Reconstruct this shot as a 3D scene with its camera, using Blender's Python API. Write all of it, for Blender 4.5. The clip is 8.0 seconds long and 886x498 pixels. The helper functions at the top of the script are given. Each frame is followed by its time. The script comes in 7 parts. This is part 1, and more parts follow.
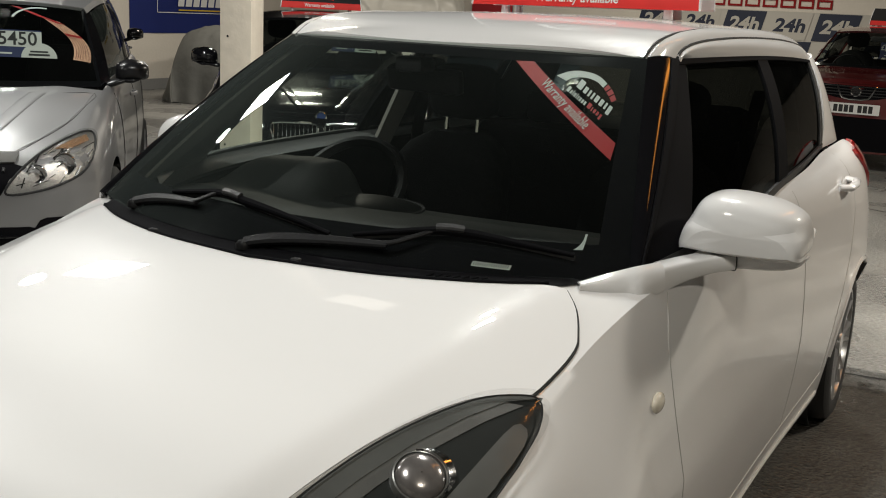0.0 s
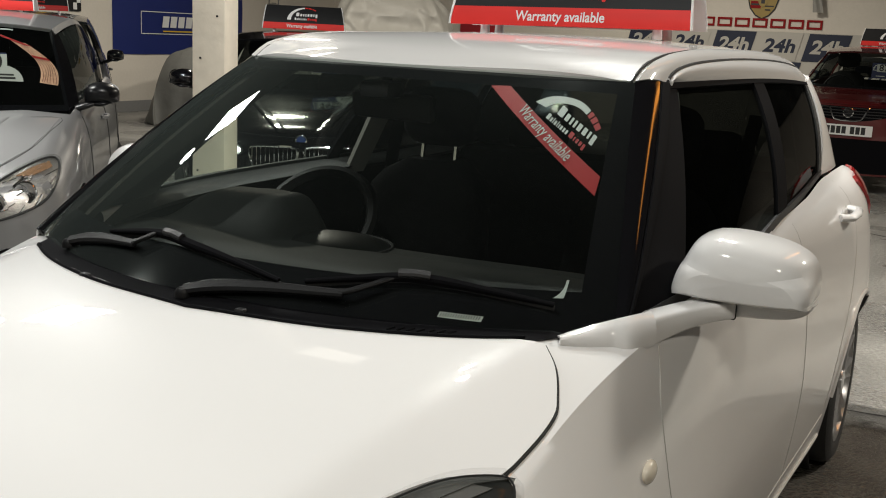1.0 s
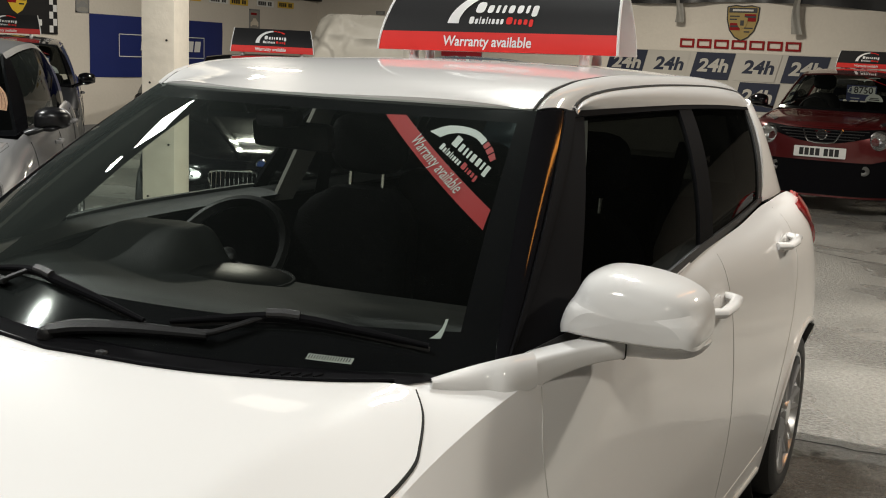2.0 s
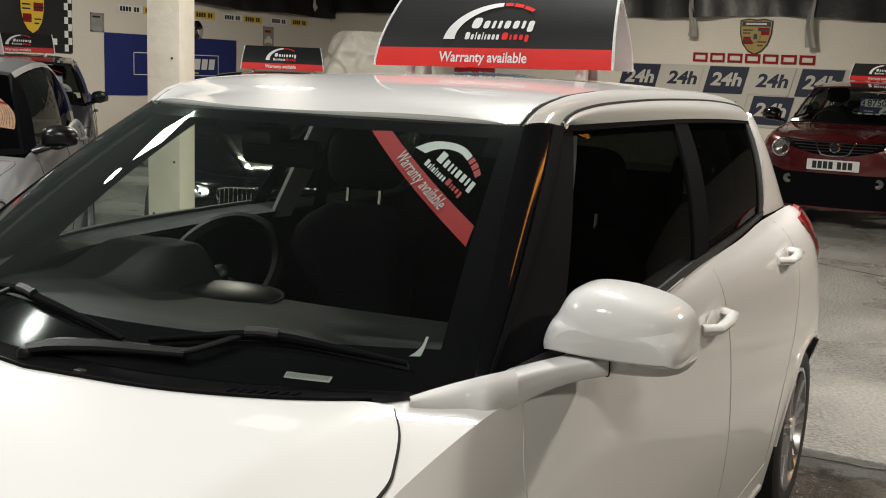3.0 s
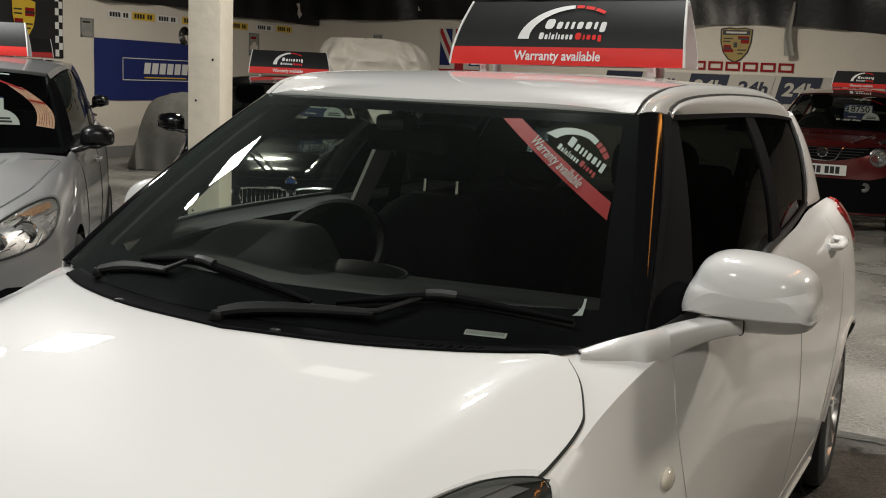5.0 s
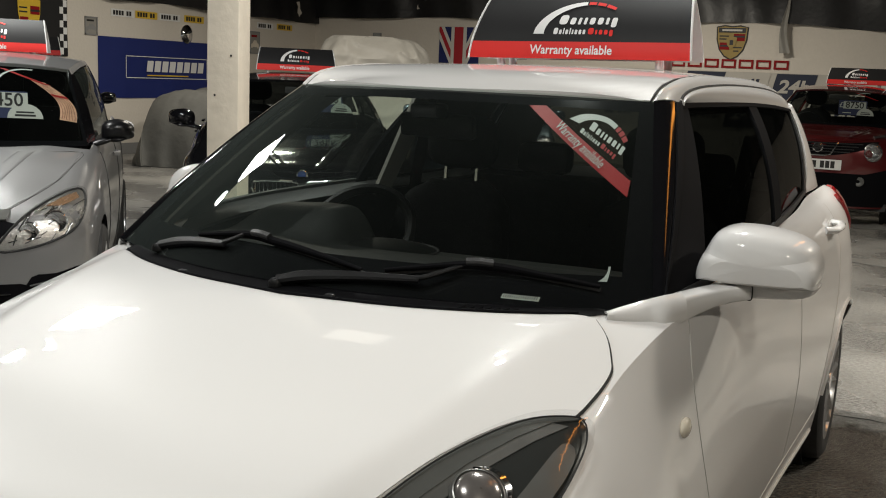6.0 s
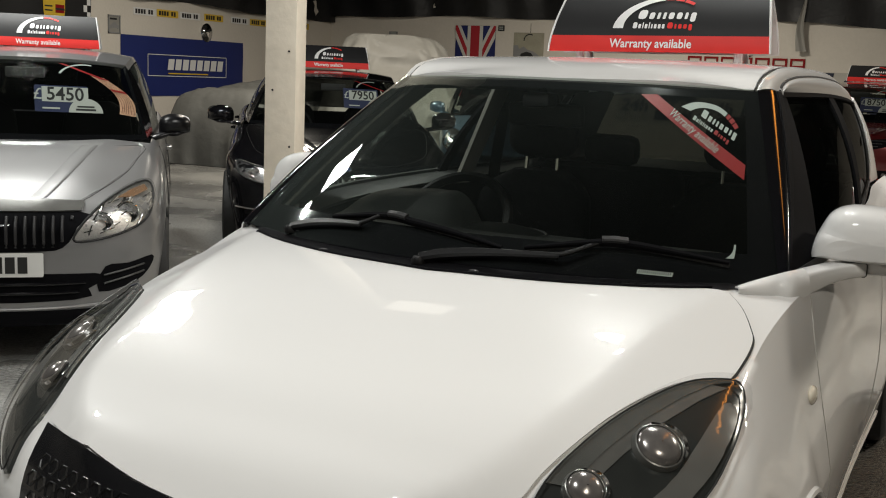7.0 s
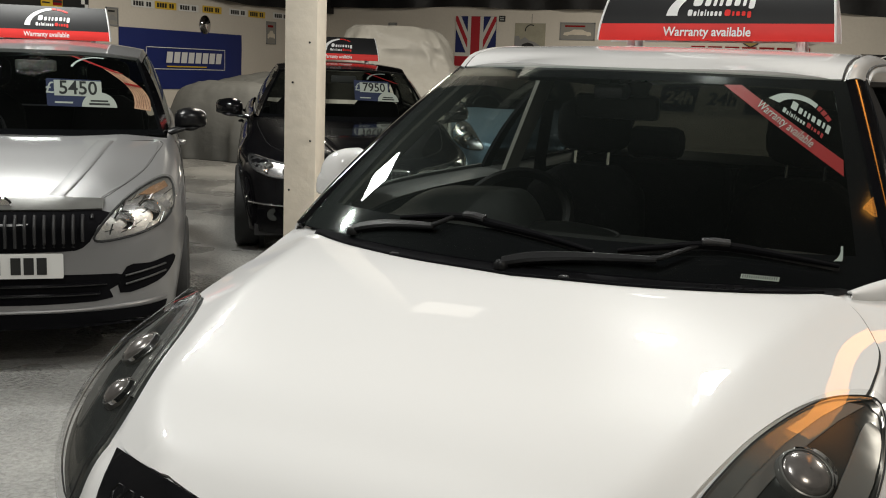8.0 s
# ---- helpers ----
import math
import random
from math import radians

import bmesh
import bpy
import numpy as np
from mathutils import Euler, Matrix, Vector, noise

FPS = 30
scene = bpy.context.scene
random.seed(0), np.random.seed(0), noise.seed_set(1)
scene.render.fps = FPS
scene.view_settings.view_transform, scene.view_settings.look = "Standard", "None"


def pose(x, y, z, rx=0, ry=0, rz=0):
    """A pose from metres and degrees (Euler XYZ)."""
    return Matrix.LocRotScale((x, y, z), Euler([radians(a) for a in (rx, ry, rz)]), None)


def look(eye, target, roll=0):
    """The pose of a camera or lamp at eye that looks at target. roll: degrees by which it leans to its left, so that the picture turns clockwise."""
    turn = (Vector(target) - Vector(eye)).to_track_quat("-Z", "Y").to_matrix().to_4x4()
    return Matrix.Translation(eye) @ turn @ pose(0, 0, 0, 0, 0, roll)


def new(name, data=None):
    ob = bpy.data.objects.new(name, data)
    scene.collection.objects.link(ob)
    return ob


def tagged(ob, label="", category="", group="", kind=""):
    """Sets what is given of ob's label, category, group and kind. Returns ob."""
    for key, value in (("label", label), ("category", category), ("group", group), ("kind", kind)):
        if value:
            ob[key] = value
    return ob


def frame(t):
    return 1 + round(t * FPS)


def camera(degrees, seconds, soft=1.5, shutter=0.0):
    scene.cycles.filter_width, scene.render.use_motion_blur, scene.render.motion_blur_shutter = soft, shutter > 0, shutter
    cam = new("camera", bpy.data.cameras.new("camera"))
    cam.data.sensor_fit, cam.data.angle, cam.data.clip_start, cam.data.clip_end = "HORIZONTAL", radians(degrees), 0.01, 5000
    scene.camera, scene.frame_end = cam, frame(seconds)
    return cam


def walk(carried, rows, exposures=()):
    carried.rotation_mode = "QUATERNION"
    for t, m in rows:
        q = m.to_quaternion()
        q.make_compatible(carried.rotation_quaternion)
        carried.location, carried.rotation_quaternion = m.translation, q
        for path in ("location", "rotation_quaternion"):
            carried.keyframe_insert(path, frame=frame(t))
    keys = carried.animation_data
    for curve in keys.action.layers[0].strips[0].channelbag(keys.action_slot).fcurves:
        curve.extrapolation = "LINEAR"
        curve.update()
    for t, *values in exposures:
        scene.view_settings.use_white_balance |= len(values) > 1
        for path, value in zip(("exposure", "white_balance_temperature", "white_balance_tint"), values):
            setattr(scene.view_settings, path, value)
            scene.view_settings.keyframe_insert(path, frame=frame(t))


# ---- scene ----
cam = camera(46.0, 8.0, soft=1.05)
PATH = [
    (0, (0.885, -1.816, 1.502), (-0.03, -0.095, 1.055), 2.9),
    (0.5, (0.851, -1.69, 1.498), (-0.061, 0.038, 1.07), 2.9),
    (1, (0.815, -1.585, 1.502), (-0.091, 0.151, 1.093), 2.8),
    (1.5, (0.862, -1.494, 1.504), (-0.041, 0.248, 1.119), 2.7),
    (2, (0.954, -1.413, 1.523), (0.056, 0.335, 1.154), 2.7),
    (2.2, (1.006, -1.373, 1.513), (0.075, 0.362, 1.163), 2.2),
    (3.3, (0.998, -1.37, 1.528), (0.069, 0.369, 1.19), 2.3),
    (3.5, (0.941, -1.421, 1.518), (0.047, 0.337, 1.188), 2.6),
    (4, (0.844, -1.509, 1.503), (-0.045, 0.252, 1.177), 2.5),
    (4.5, (0.78, -1.611, 1.49), (-0.103, 0.154, 1.167), 2.5),
    (6, (0.801, -1.947, 1.452), (-0.065, -0.174, 1.127), 2.4),
    (6.5, (0.718, -2.089, 1.439), (-0.152, -0.318, 1.113), 2.3),
    (7, (0.598, -2.199, 1.416), (-0.27, -0.427, 1.09), 2.4),
    (7.5, (0.489, -2.198, 1.412), (-0.374, -0.425, 1.081), 2.1),
    (8, (0.351, -2.136, 1.407), (-0.501, -0.359, 1.066), 2.1),
]
walk(cam, [(t, look(eye, target, roll)) for t, eye, target, roll in PATH],
     exposures=((0, 0.03), (0.5, 0.06), (1.5, 0.12), (2, 0.19), (3.5, 0.22), (4, 0.18), (4.5, -0.08), (6, 0.02), (7, 0.0), (8, 0.03)))


# ---- light ----
world = bpy.data.worlds.new("world")
scene.world = world
world.use_nodes = True
world.node_tree.nodes["Background"].inputs[0].default_value = (0.02, 0.02, 0.022, 1)
world.node_tree.nodes["Background"].inputs[1].default_value = 0.3
scene.view_settings.exposure = 0.0


def area_lamp(name, at, size, size_y, watts, colour, target, shape="RECTANGLE"):
    data = bpy.data.lights.new(name, "AREA")
    data.shape, data.size, data.size_y = shape, size, size_y
    data.energy, data.color = watts, colour
    ob = new(name, data)
    ob.matrix_world = look(at, target)
    return ob


COOL, WARM, AMBER_LIGHT = (0.96, 0.965, 0.92), (1.0, 0.925, 0.79), (1.0, 0.36, 0.055)
# lamps over the white car, with added fill: x, y, z, size, second size, watts, colour, shape
LAMPS = (
    (-5.15, 2.75, 4.0, 0.60, 0.60, 92, COOL, "RECTANGLE"),
    (-5.75, 2.33, 4.0, 0.26, 0.26, 36, COOL, "DISK"),
    (-4.60, -0.30, 4.0, 0.20, 0.20, 110, COOL, "DISK"),
    (-0.36, 2.30, 4.0, 0.26, 0.26, 58, COOL, "DISK"),
    (-0.95, 2.92, 4.0, 0.26, 0.26, 68, COOL, "DISK"),
    (-0.80, -1.90, 4.0, 0.60, 0.60, 75, COOL, "DISK"),
    # next two are added fill: the front and right flank, then the right-hand floor
    (2.7, -2.6, 4.0, 0.60, 0.60, 75, WARM, "RECTANGLE"),
    (3.45, 4.7, 4.0, 0.60, 0.60, 255, WARM, "RECTANGLE"),
    (-7.6, 9.6, 4.0, 0.60, 0.60, 122, WARM, "RECTANGLE"),
    (-3.6, 12.2, 4.0, 0.60, 0.60, 200, WARM, "RECTANGLE"),
    (-2.55, 2.95, 4.0, 0.50, 0.36, 0.8, WARM, "RECTANGLE"),
    (1.60, 4.0, 4.0, 0.13, 5.0, 12.5, AMBER_LIGHT, "RECTANGLE"),
)
for x, y, z, sx, sy, watts, colour, shape in LAMPS:
    area_lamp("ceiling_or_fill_lamp", (x, y, z), sx, sy, watts, colour, (x, y + 0.001, 0), shape)

# ---- materials ----
def mat(name, colour, rough=0.5, metal=0.0, coat=0.0, vary=0.06, scale=6.0, grain=0.0, grain_scale=80.0, bump=0.0, spec=0.5,
        emit=None, strength=0.0, flake=0.0, coat_rough=0.03):
    """A principled material with broad and fine variation in colour and roughness."""
    m = bpy.data.materials.new(name)
    m.use_nodes = True
    nt = m.node_tree
    b = nt.nodes["Principled BSDF"]
    b.inputs["Base Color"].default_value = (*colour, 1)
    b.inputs["Roughness"].default_value = rough
    b.inputs["Metallic"].default_value = metal
    b.inputs["Coat Weight"].default_value = coat
    b.inputs["Coat Roughness"].default_value = coat_rough
    b.inputs["Specular IOR Level"].default_value = spec
    if emit:
        b.inputs["Emission Color"].default_value = (*emit, 1)
        b.inputs["Emission Strength"].default_value = strength
    co = nt.nodes.new("ShaderNodeTexCoord")
    if vary or grain:
        n1 = nt.nodes.new("ShaderNodeTexNoise")
        n1.inputs["Scale"].default_value, n1.inputs["Detail"].default_value = scale, 4
        n2 = nt.nodes.new("ShaderNodeTexNoise")
        n2.inputs["Scale"].default_value, n2.inputs["Detail"].default_value = grain_scale, 3
        nt.links.new(co.outputs["Object"], n1.inputs["Vector"])
        nt.links.new(co.outputs["Object"], n2.inputs["Vector"])
        a = nt.nodes.new("ShaderNodeMath")
        a.operation, a.inputs[1].default_value, a.inputs[2].default_value = "MULTIPLY_ADD", 2 * vary, 1 - vary
        nt.links.new(n1.outputs["Fac"], a.inputs[0])
        c = nt.nodes.new("ShaderNodeMath")
        c.operation, c.inputs[1].default_value, c.inputs[2].default_value = "MULTIPLY_ADD", 2 * grain, 1 - grain
        nt.links.new(n2.outputs["Fac"], c.inputs[0])
        d = nt.nodes.new("ShaderNodeMath")
        d.operation = "MULTIPLY"
        nt.links.new(a.outputs[0], d.inputs[0])
        nt.links.new(c.outputs[0], d.inputs[1])
        mix = nt.nodes.new("ShaderNodeVectorMath")
        mix.operation = "SCALE"
        mix.inputs[0].default_value = colour
        nt.links.new(d.outputs[0], mix.inputs["Scale"])
        nt.links.new(mix.outputs["Vector"], b.inputs["Base Color"])
        r = nt.nodes.new("ShaderNodeMath")
        r.operation, r.inputs[1].default_value, r.inputs[2].default_value = "MULTIPLY_ADD", 0.12 * rough, rough * 0.94
        r.use_clamp = True
        nt.links.new(n1.outputs["Fac"], r.inputs[0])
        nt.links.new(r.outputs[0], b.inputs["Roughness"])
        if bump:
            bp = nt.nodes.new("ShaderNodeBump")
            bp.inputs["Strength"].default_value, bp.inputs["Distance"].default_value = bump, 0.01
            nt.links.new(n2.outputs["Fac"], bp.inputs["Height"])
            nt.links.new(bp.outputs["Normal"], b.inputs["Normal"])
    return m


def glass_mat(name, colour, rough=0.0, veil=0.004, head_on=0.04, grazing=0.9, haze=0.0):
    """Thin tinted glass: mostly clear, with a mirror-like sheen, a greenish haze added at a grazing angle, and a pale
    veil that lifts the dark behind.
    """
    m = bpy.data.materials.new(name)
    m.use_nodes = True
    nt = m.node_tree
    out = nt.nodes["Material Output"]
    nt.nodes.remove(nt.nodes["Principled BSDF"])
    tr = nt.nodes.new("ShaderNodeBsdfTransparent")
    tr.inputs["Color"].default_value = (*colour, 1)
    gl = nt.nodes.new("ShaderNodeBsdfGlossy")
    gl.inputs["Roughness"].default_value = rough
    # sheen alike from both sides: a little head-on, more at a grazing angle
    lw = nt.nodes.new("ShaderNodeLayerWeight")
    lw.inputs["Blend"].default_value = 0.5
    fifth = nt.nodes.new("ShaderNodeMath")
    fifth.operation, fifth.inputs[1].default_value = "POWER", 5.0
    nt.links.new(lw.outputs["Facing"], fifth.inputs[0])
    fr = nt.nodes.new("ShaderNodeMath")
    fr.operation, fr.inputs[1].default_value, fr.inputs[2].default_value = "MULTIPLY_ADD", grazing, head_on
    nt.links.new(fifth.outputs[0], fr.inputs[0])
    mx = nt.nodes.new("ShaderNodeMixShader")
    nt.links.new(fr.outputs[0], mx.inputs[0])
    nt.links.new(tr.outputs[0], mx.inputs[1])
    nt.links.new(gl.outputs[0], mx.inputs[2])
    # rough green-tinted reflection added as a light veil, stronger at a grazing angle
    if haze:
        film = nt.nodes.new("ShaderNodeBsdfGlossy")
        film.inputs["Color"].default_value, film.inputs["Roughness"].default_value = (0.86, 1.0, 0.94, 1), 0.62
        third = nt.nodes.new("ShaderNodeMath")
        third.operation, third.inputs[1].default_value = "POWER", 3.0
        nt.links.new(lw.outputs["Facing"], third.inputs[0])
        amount = nt.nodes.new("ShaderNodeMath")
        amount.operation, amount.inputs[1].default_value = "MULTIPLY", haze
        nt.links.new(third.outputs[0], amount.inputs[0])
        filmed = nt.nodes.new("ShaderNodeMixShader")
        nt.links.new(amount.outputs[0], filmed.inputs[0])
        nt.links.new(mx.outputs[0], filmed.inputs[1])
        nt.links.new(film.outputs[0], filmed.inputs[2])
        mx = filmed
    # pale diffuse veil mixed in to lift the blacks seen through the glass
    veil_diffuse = nt.nodes.new("ShaderNodeBsdfDiffuse")
    veil_diffuse.inputs["Color"].default_value = (0.52, 0.60, 0.57, 1)
    nz = nt.nodes.new("ShaderNodeTexNoise")
    nz.inputs["Scale"].default_value, nz.inputs["Detail"].default_value = 3.0, 5
    co = nt.nodes.new("ShaderNodeTexCoord")
    nt.links.new(co.outputs["Object"], nz.inputs["Vector"])
    mr = nt.nodes.new("ShaderNodeMapRange")
    mr.inputs["To Min"].default_value, mr.inputs["To Max"].default_value = veil * 0.5, veil * 1.5
    nt.links.new(nz.outputs["Fac"], mr.inputs["Value"])
    m2 = nt.nodes.new("ShaderNodeMixShader")
    nt.links.new(mr.outputs[0], m2.inputs[0])
    nt.links.new(mx.outputs[0], m2.inputs[1])
    nt.links.new(veil_diffuse.outputs[0], m2.inputs[2])
    nt.links.new(m2.outputs[0], out.inputs["Surface"])
    return m


M_WHITE = mat("pearl_white_paint", (0.745, 0.738, 0.732), 0.32, 0.0, 0.85, 0.015, 2.0, 0.01, 900, spec=0.05, coat_rough=0.015)
M_WHITE.node_tree.nodes["Principled BSDF"].inputs["Coat IOR"].default_value = 1.45
M_SILVER = mat("silver_paint", (0.27, 0.268, 0.27), 0.40, 0.65, 0.7, 0.02, 2.0, 0.03, 900)
M_BLACKPAINT = mat("black_paint", (0.004, 0.004, 0.005), 0.12, 0.0, 0.6, 0.05, 3.0, spec=0.25)
M_RED = mat("dark_red_paint", (0.105, 0.008, 0.009), 0.28, 0.4, 1.0, 0.04, 3.0)
M_GREY = mat("graphite_paint", (0.045, 0.048, 0.055), 0.30, 0.4, 1.0, 0.04, 3.0)
M_BLUE = mat("pale_blue_paint", (0.26, 0.38, 0.50), 0.32, 0.45, 1.0, 0.03, 3.0)
M_PIANO = mat("gloss_black", (0.005, 0.005, 0.006), 0.07, 0.0, 0.0, 0.05, 3.0)
M_PILLAR = mat("pillar_gloss_black", (0.005, 0.005, 0.006), 0.08, 0.0, 0.0, 0.05, 3.0, spec=0.45)
M_SHELLBLACK = mat("mirror_shell_black", (0.006, 0.006, 0.007), 0.30, 0.0, 0.0, 0.05, 6.0, spec=0.25)
M_TRIM = mat("black_plastic", (0.018, 0.018, 0.019), 0.45, 0.0, 0.0, 0.1, 12.0, 0.15, 300, 0.15)
M_RUBBER = mat("rubber", (0.016, 0.016, 0.016), 0.7, 0.0, 0.0, 0.15, 10, 0.15, 150, 0.2)
M_SEAM = mat("panel_gap", (0.006, 0.006, 0.006), 0.8)
M_ALLOY = mat("alloy", (0.55, 0.55, 0.56), 0.28, 0.9, 0.3, 0.04, 8)
M_CHROME = mat("chrome", (0.85, 0.85, 0.86), 0.08, 1.0, 0.0, 0.02, 5)
M_LAMPBOWL = mat("lamp_bowl", (0.66, 0.66, 0.66), 0.26, 1.0, 0.0, 0.1, 20, 0.15, 40, 0.08)
M_LAMPDARK = mat("lamp_housing", (0.040, 0.043, 0.041), 0.20, 0.4, 0.0, 0.2, 9)
M_AMBERGLASS = mat("amber_lens", (0.46, 0.27, 0.15), 0.22, 0.6, 1.0, 0.2, 40, 0.3, 120)
M_TAIL = mat("red_lens", (0.32, 0.010, 0.011), 0.12, 0, 1.0)
M_CABIN = mat("cabin_plastic", (0.010, 0.010, 0.011), 0.5, 0, 0, 0.1, 8, 0.15, 220, 0.2, spec=0.2)
M_DASH = mat("dash_skin", (0.014, 0.0155, 0.0148), 0.58, 0, 0, 0.1, 6, 0.2, 260, 0.15, spec=0.28)
M_DASHPAD = mat("dash_pad_skin", (0.006, 0.0066, 0.0063), 0.34, 0, 0, 0.06, 6, spec=0.5)
M_WHEELSKIN = mat("steering_wheel_skin", (0.007, 0.007, 0.007), 0.42, 0, 0, 0.1, 8, 0.1, 300, 0.1, spec=0.2)
M_DOORTOP = mat("door_top_skin", (0.030, 0.031, 0.030), 0.38, 0, 0, 0.1, 6, 0.15, 220, 0.1)
M_INNERTRIM = mat("pillar_trim_grey", (0.17, 0.185, 0.175), 0.7, 0, 0, 0.08, 5, 0.1, 200, 0.1)
M_BEIGE = mat("pillar_trim_beige", (0.20, 0.192, 0.168), 0.75, 0, 0, 0.05, 6, 0.05, 200, 0.1)
M_WIPER = mat("wiper_plastic", (0.006, 0.006, 0.0065), 0.42, 0, 0, 0.1, 12, 0.1, 200, 0.1, spec=0.22)
M_SIDEGAP = mat("door_gap", (0.52, 0.51, 0.49), 0.5)
M_FABRIC = mat("seat_fabric", (0.0035, 0.0035, 0.0037), 0.9, 0, 0, 0.15, 10, 0.3, 250, 0.3, spec=0.08)
M_GLASS = glass_mat("windscreen_glass", (0.80, 0.86, 0.82), veil=0.004, haze=0.030)
M_REARTINT = glass_mat("rear_screen_glass", (0.050, 0.053, 0.050), veil=0.002, head_on=0.02, grazing=0.3)
M_TINT = glass_mat("privacy_glass", (0.05, 0.052, 0.05), veil=0.002, head_on=0.01, grazing=0.22)
M_DOORGLASS = glass_mat("door_glass", (0.26, 0.28, 0.27), veil=0.002, head_on=0.01, grazing=0.22)
M_GROOVE = mat("roof_groove_paint", (0.50, 0.50, 0.485), 0.5, 0, 0, 0.05, 8)
M_CARGLASS = glass_mat("parked_car_glass", (0.62, 0.66, 0.64), veil=0.002, head_on=0.0002, grazing=0.06)
M_CLEAR = glass_mat("lamp_glass", (0.92, 0.92, 0.92))
M_SIGNBLACK = mat("sign_black", (0.018, 0.018, 0.019), 0.45, 0, 0, 0.04, 4, spec=0.25)
M_SIGNRED = mat("sign_red", (0.72, 0.035, 0.03), 0.45, 0, 0, 0.03, 4, spec=0.25)
M_SIGNWHITE = mat("sign_white", (0.80, 0.80, 0.80), 0.4, 0, 0, 0.02, 4)
M_STICKWHITE = mat("sticker_white", (0.36, 0.40, 0.385), 0.6, 0, 0, 0.03, 6)
M_SATIN = mat("satin_black", (0.005, 0.005, 0.006), 0.80, 0.0, 0.0, 0.05, 3.0, spec=0.04)
M_CARDBLUE = mat("card_blue", (0.012, 0.022, 0.085), 0.45, 0, 0, 0.05, 6)
M_CARDWHITE = mat("card_white", (0.55, 0.57, 0.53), 0.5, 0, 0, 0.03, 6)
M_PRINTLINE = mat("print_brown", (0.16, 0.055, 0.03), 0.5)
M_PRINTED = mat("printed_orange", (0.52, 0.30, 0.19), 0.5, 0, 0, 0.55, 14, 0.5, 60)
M_STICKRED = mat("sticker_red", (0.27, 0.010, 0.012), 0.55, 0, 0, 0.04, 6, spec=0.12)
M_PLATE = mat("plate_white", (0.78, 0.78, 0.76), 0.35, 0, 0.4, 0.03, 10)
M_PLATEYEL = mat("plate_yellow", (0.75, 0.50, 0.05), 0.35, 0, 0.4, 0.05, 10)
M_INK = mat("ink_black", (0.012, 0.012, 0.012), 0.5)
M_BOARDBLUE = mat("board_blue", (0.020, 0.045, 0.17), 0.35, 0, 0.2, 0.05, 6)
M_BANNER = mat("banner_blue", (0.010, 0.022, 0.15), 0.55, 0, 0, 0.12, 1.5, 0.06, 60, 0.1)
M_YELLOW = mat("yellow_print", (0.75, 0.50, 0.03), 0.5, 0, 0, 0.05, 6)
M_WALL = mat("wall_paint", (0.71, 0.66, 0.585), 0.75, 0, 0, 0.10, 0.9, 0.05, 25, 0.25)
M_SHEET = mat("black_sheeting", (0.010, 0.010, 0.011), 0.42, 0, 0, 0.3, 1.2, 0.3, 9, 0.6)
M_POST = mat("post_paint", (0.74, 0.665, 0.555), 0.6, 0, 0, 0.16, 3.0, 0.10, 14, 0.4)
M_SKIRT = mat("skirting_grey", (0.26, 0.26, 0.26), 0.7, 0, 0, 0.12, 2, 0.08, 40, 0.2)
M_COVER = mat("cover_cloth", (0.30, 0.29, 0.265), 0.55, 0, 0, 0.12, 1.5, 0.10, 7, 0.5)
M_COVERG = mat("cover_cloth_grey", (0.15, 0.15, 0.14), 0.6, 0, 0, 0.12, 1.5, 0.10, 7, 0.9)

# ---- building helpers ----
from mathutils.bvhtree import BVHTree
from mathutils.geometry import delaunay_2d_cdt


def part(name, bm, material, parent=None, label="", smooth=True):
    """Link a bmesh (or verts and faces) as one mesh object under a thing."""
    me = bpy.data.meshes.new(name)
    if isinstance(bm, tuple):
        me.from_pydata([tuple(v) for v in bm[0]], [], bm[1])
        me.validate()
    else:
        bmesh.ops.recalc_face_normals(bm, faces=bm.faces)
        bm.to_mesh(me)
        bm.free()
    me.materials.append(material)
    if smooth:
        me.polygons.foreach_set("use_smooth", [True] * len(me.polygons))
        me.set_sharp_from_angle(angle=radians(38))
    ob = new(name, me)
    if parent is not None:
        ob.parent = parent
    if label:
        ob["label"] = label
    return ob


def thing(name, m, label, category, group="", kind=""):
    ob = new(name)
    ob.matrix_world = m
    return tagged(ob, label, category, group, kind)


def cv(*pts):
    """A smooth curve through (a, b) points, flat beyond its ends."""
    xs, ys = np.array([p[0] for p in pts], float), np.array([p[1] for p in pts], float)
    d = np.diff(ys) / np.diff(xs)
    s = np.r_[d[0], (d[:-1] * np.diff(xs)[1:] + d[1:] * np.diff(xs)[:-1]) / (xs[2:] - xs[:-2]), d[-1]] if len(xs) > 2 else np.r_[d, d]

    def f(x):
        if x <= xs[0]:
            return float(ys[0])
        if x >= xs[-1]:
            return float(ys[-1])
        i = int(np.searchsorted(xs, x)) - 1
        h = xs[i + 1] - xs[i]
        t = (x - xs[i]) / h
        return float((2 * t**3 - 3 * t**2 + 1) * ys[i] + (t**3 - 2 * t**2 + t) * h * s[i]
                     + (3 * t**2 - 2 * t**3) * ys[i + 1] + (t**3 - t**2) * h * s[i + 1])
    return f


def curve3(*pts):
    """A smooth space curve, u from 0 to 1, through the points."""
    n = len(pts) - 1
    fs = [cv(*[(i / n, p[k]) for i, p in enumerate(pts)]) for k in range(3)]
    return lambda u: Vector((fs[0](u), fs[1](u), fs[2](u)))


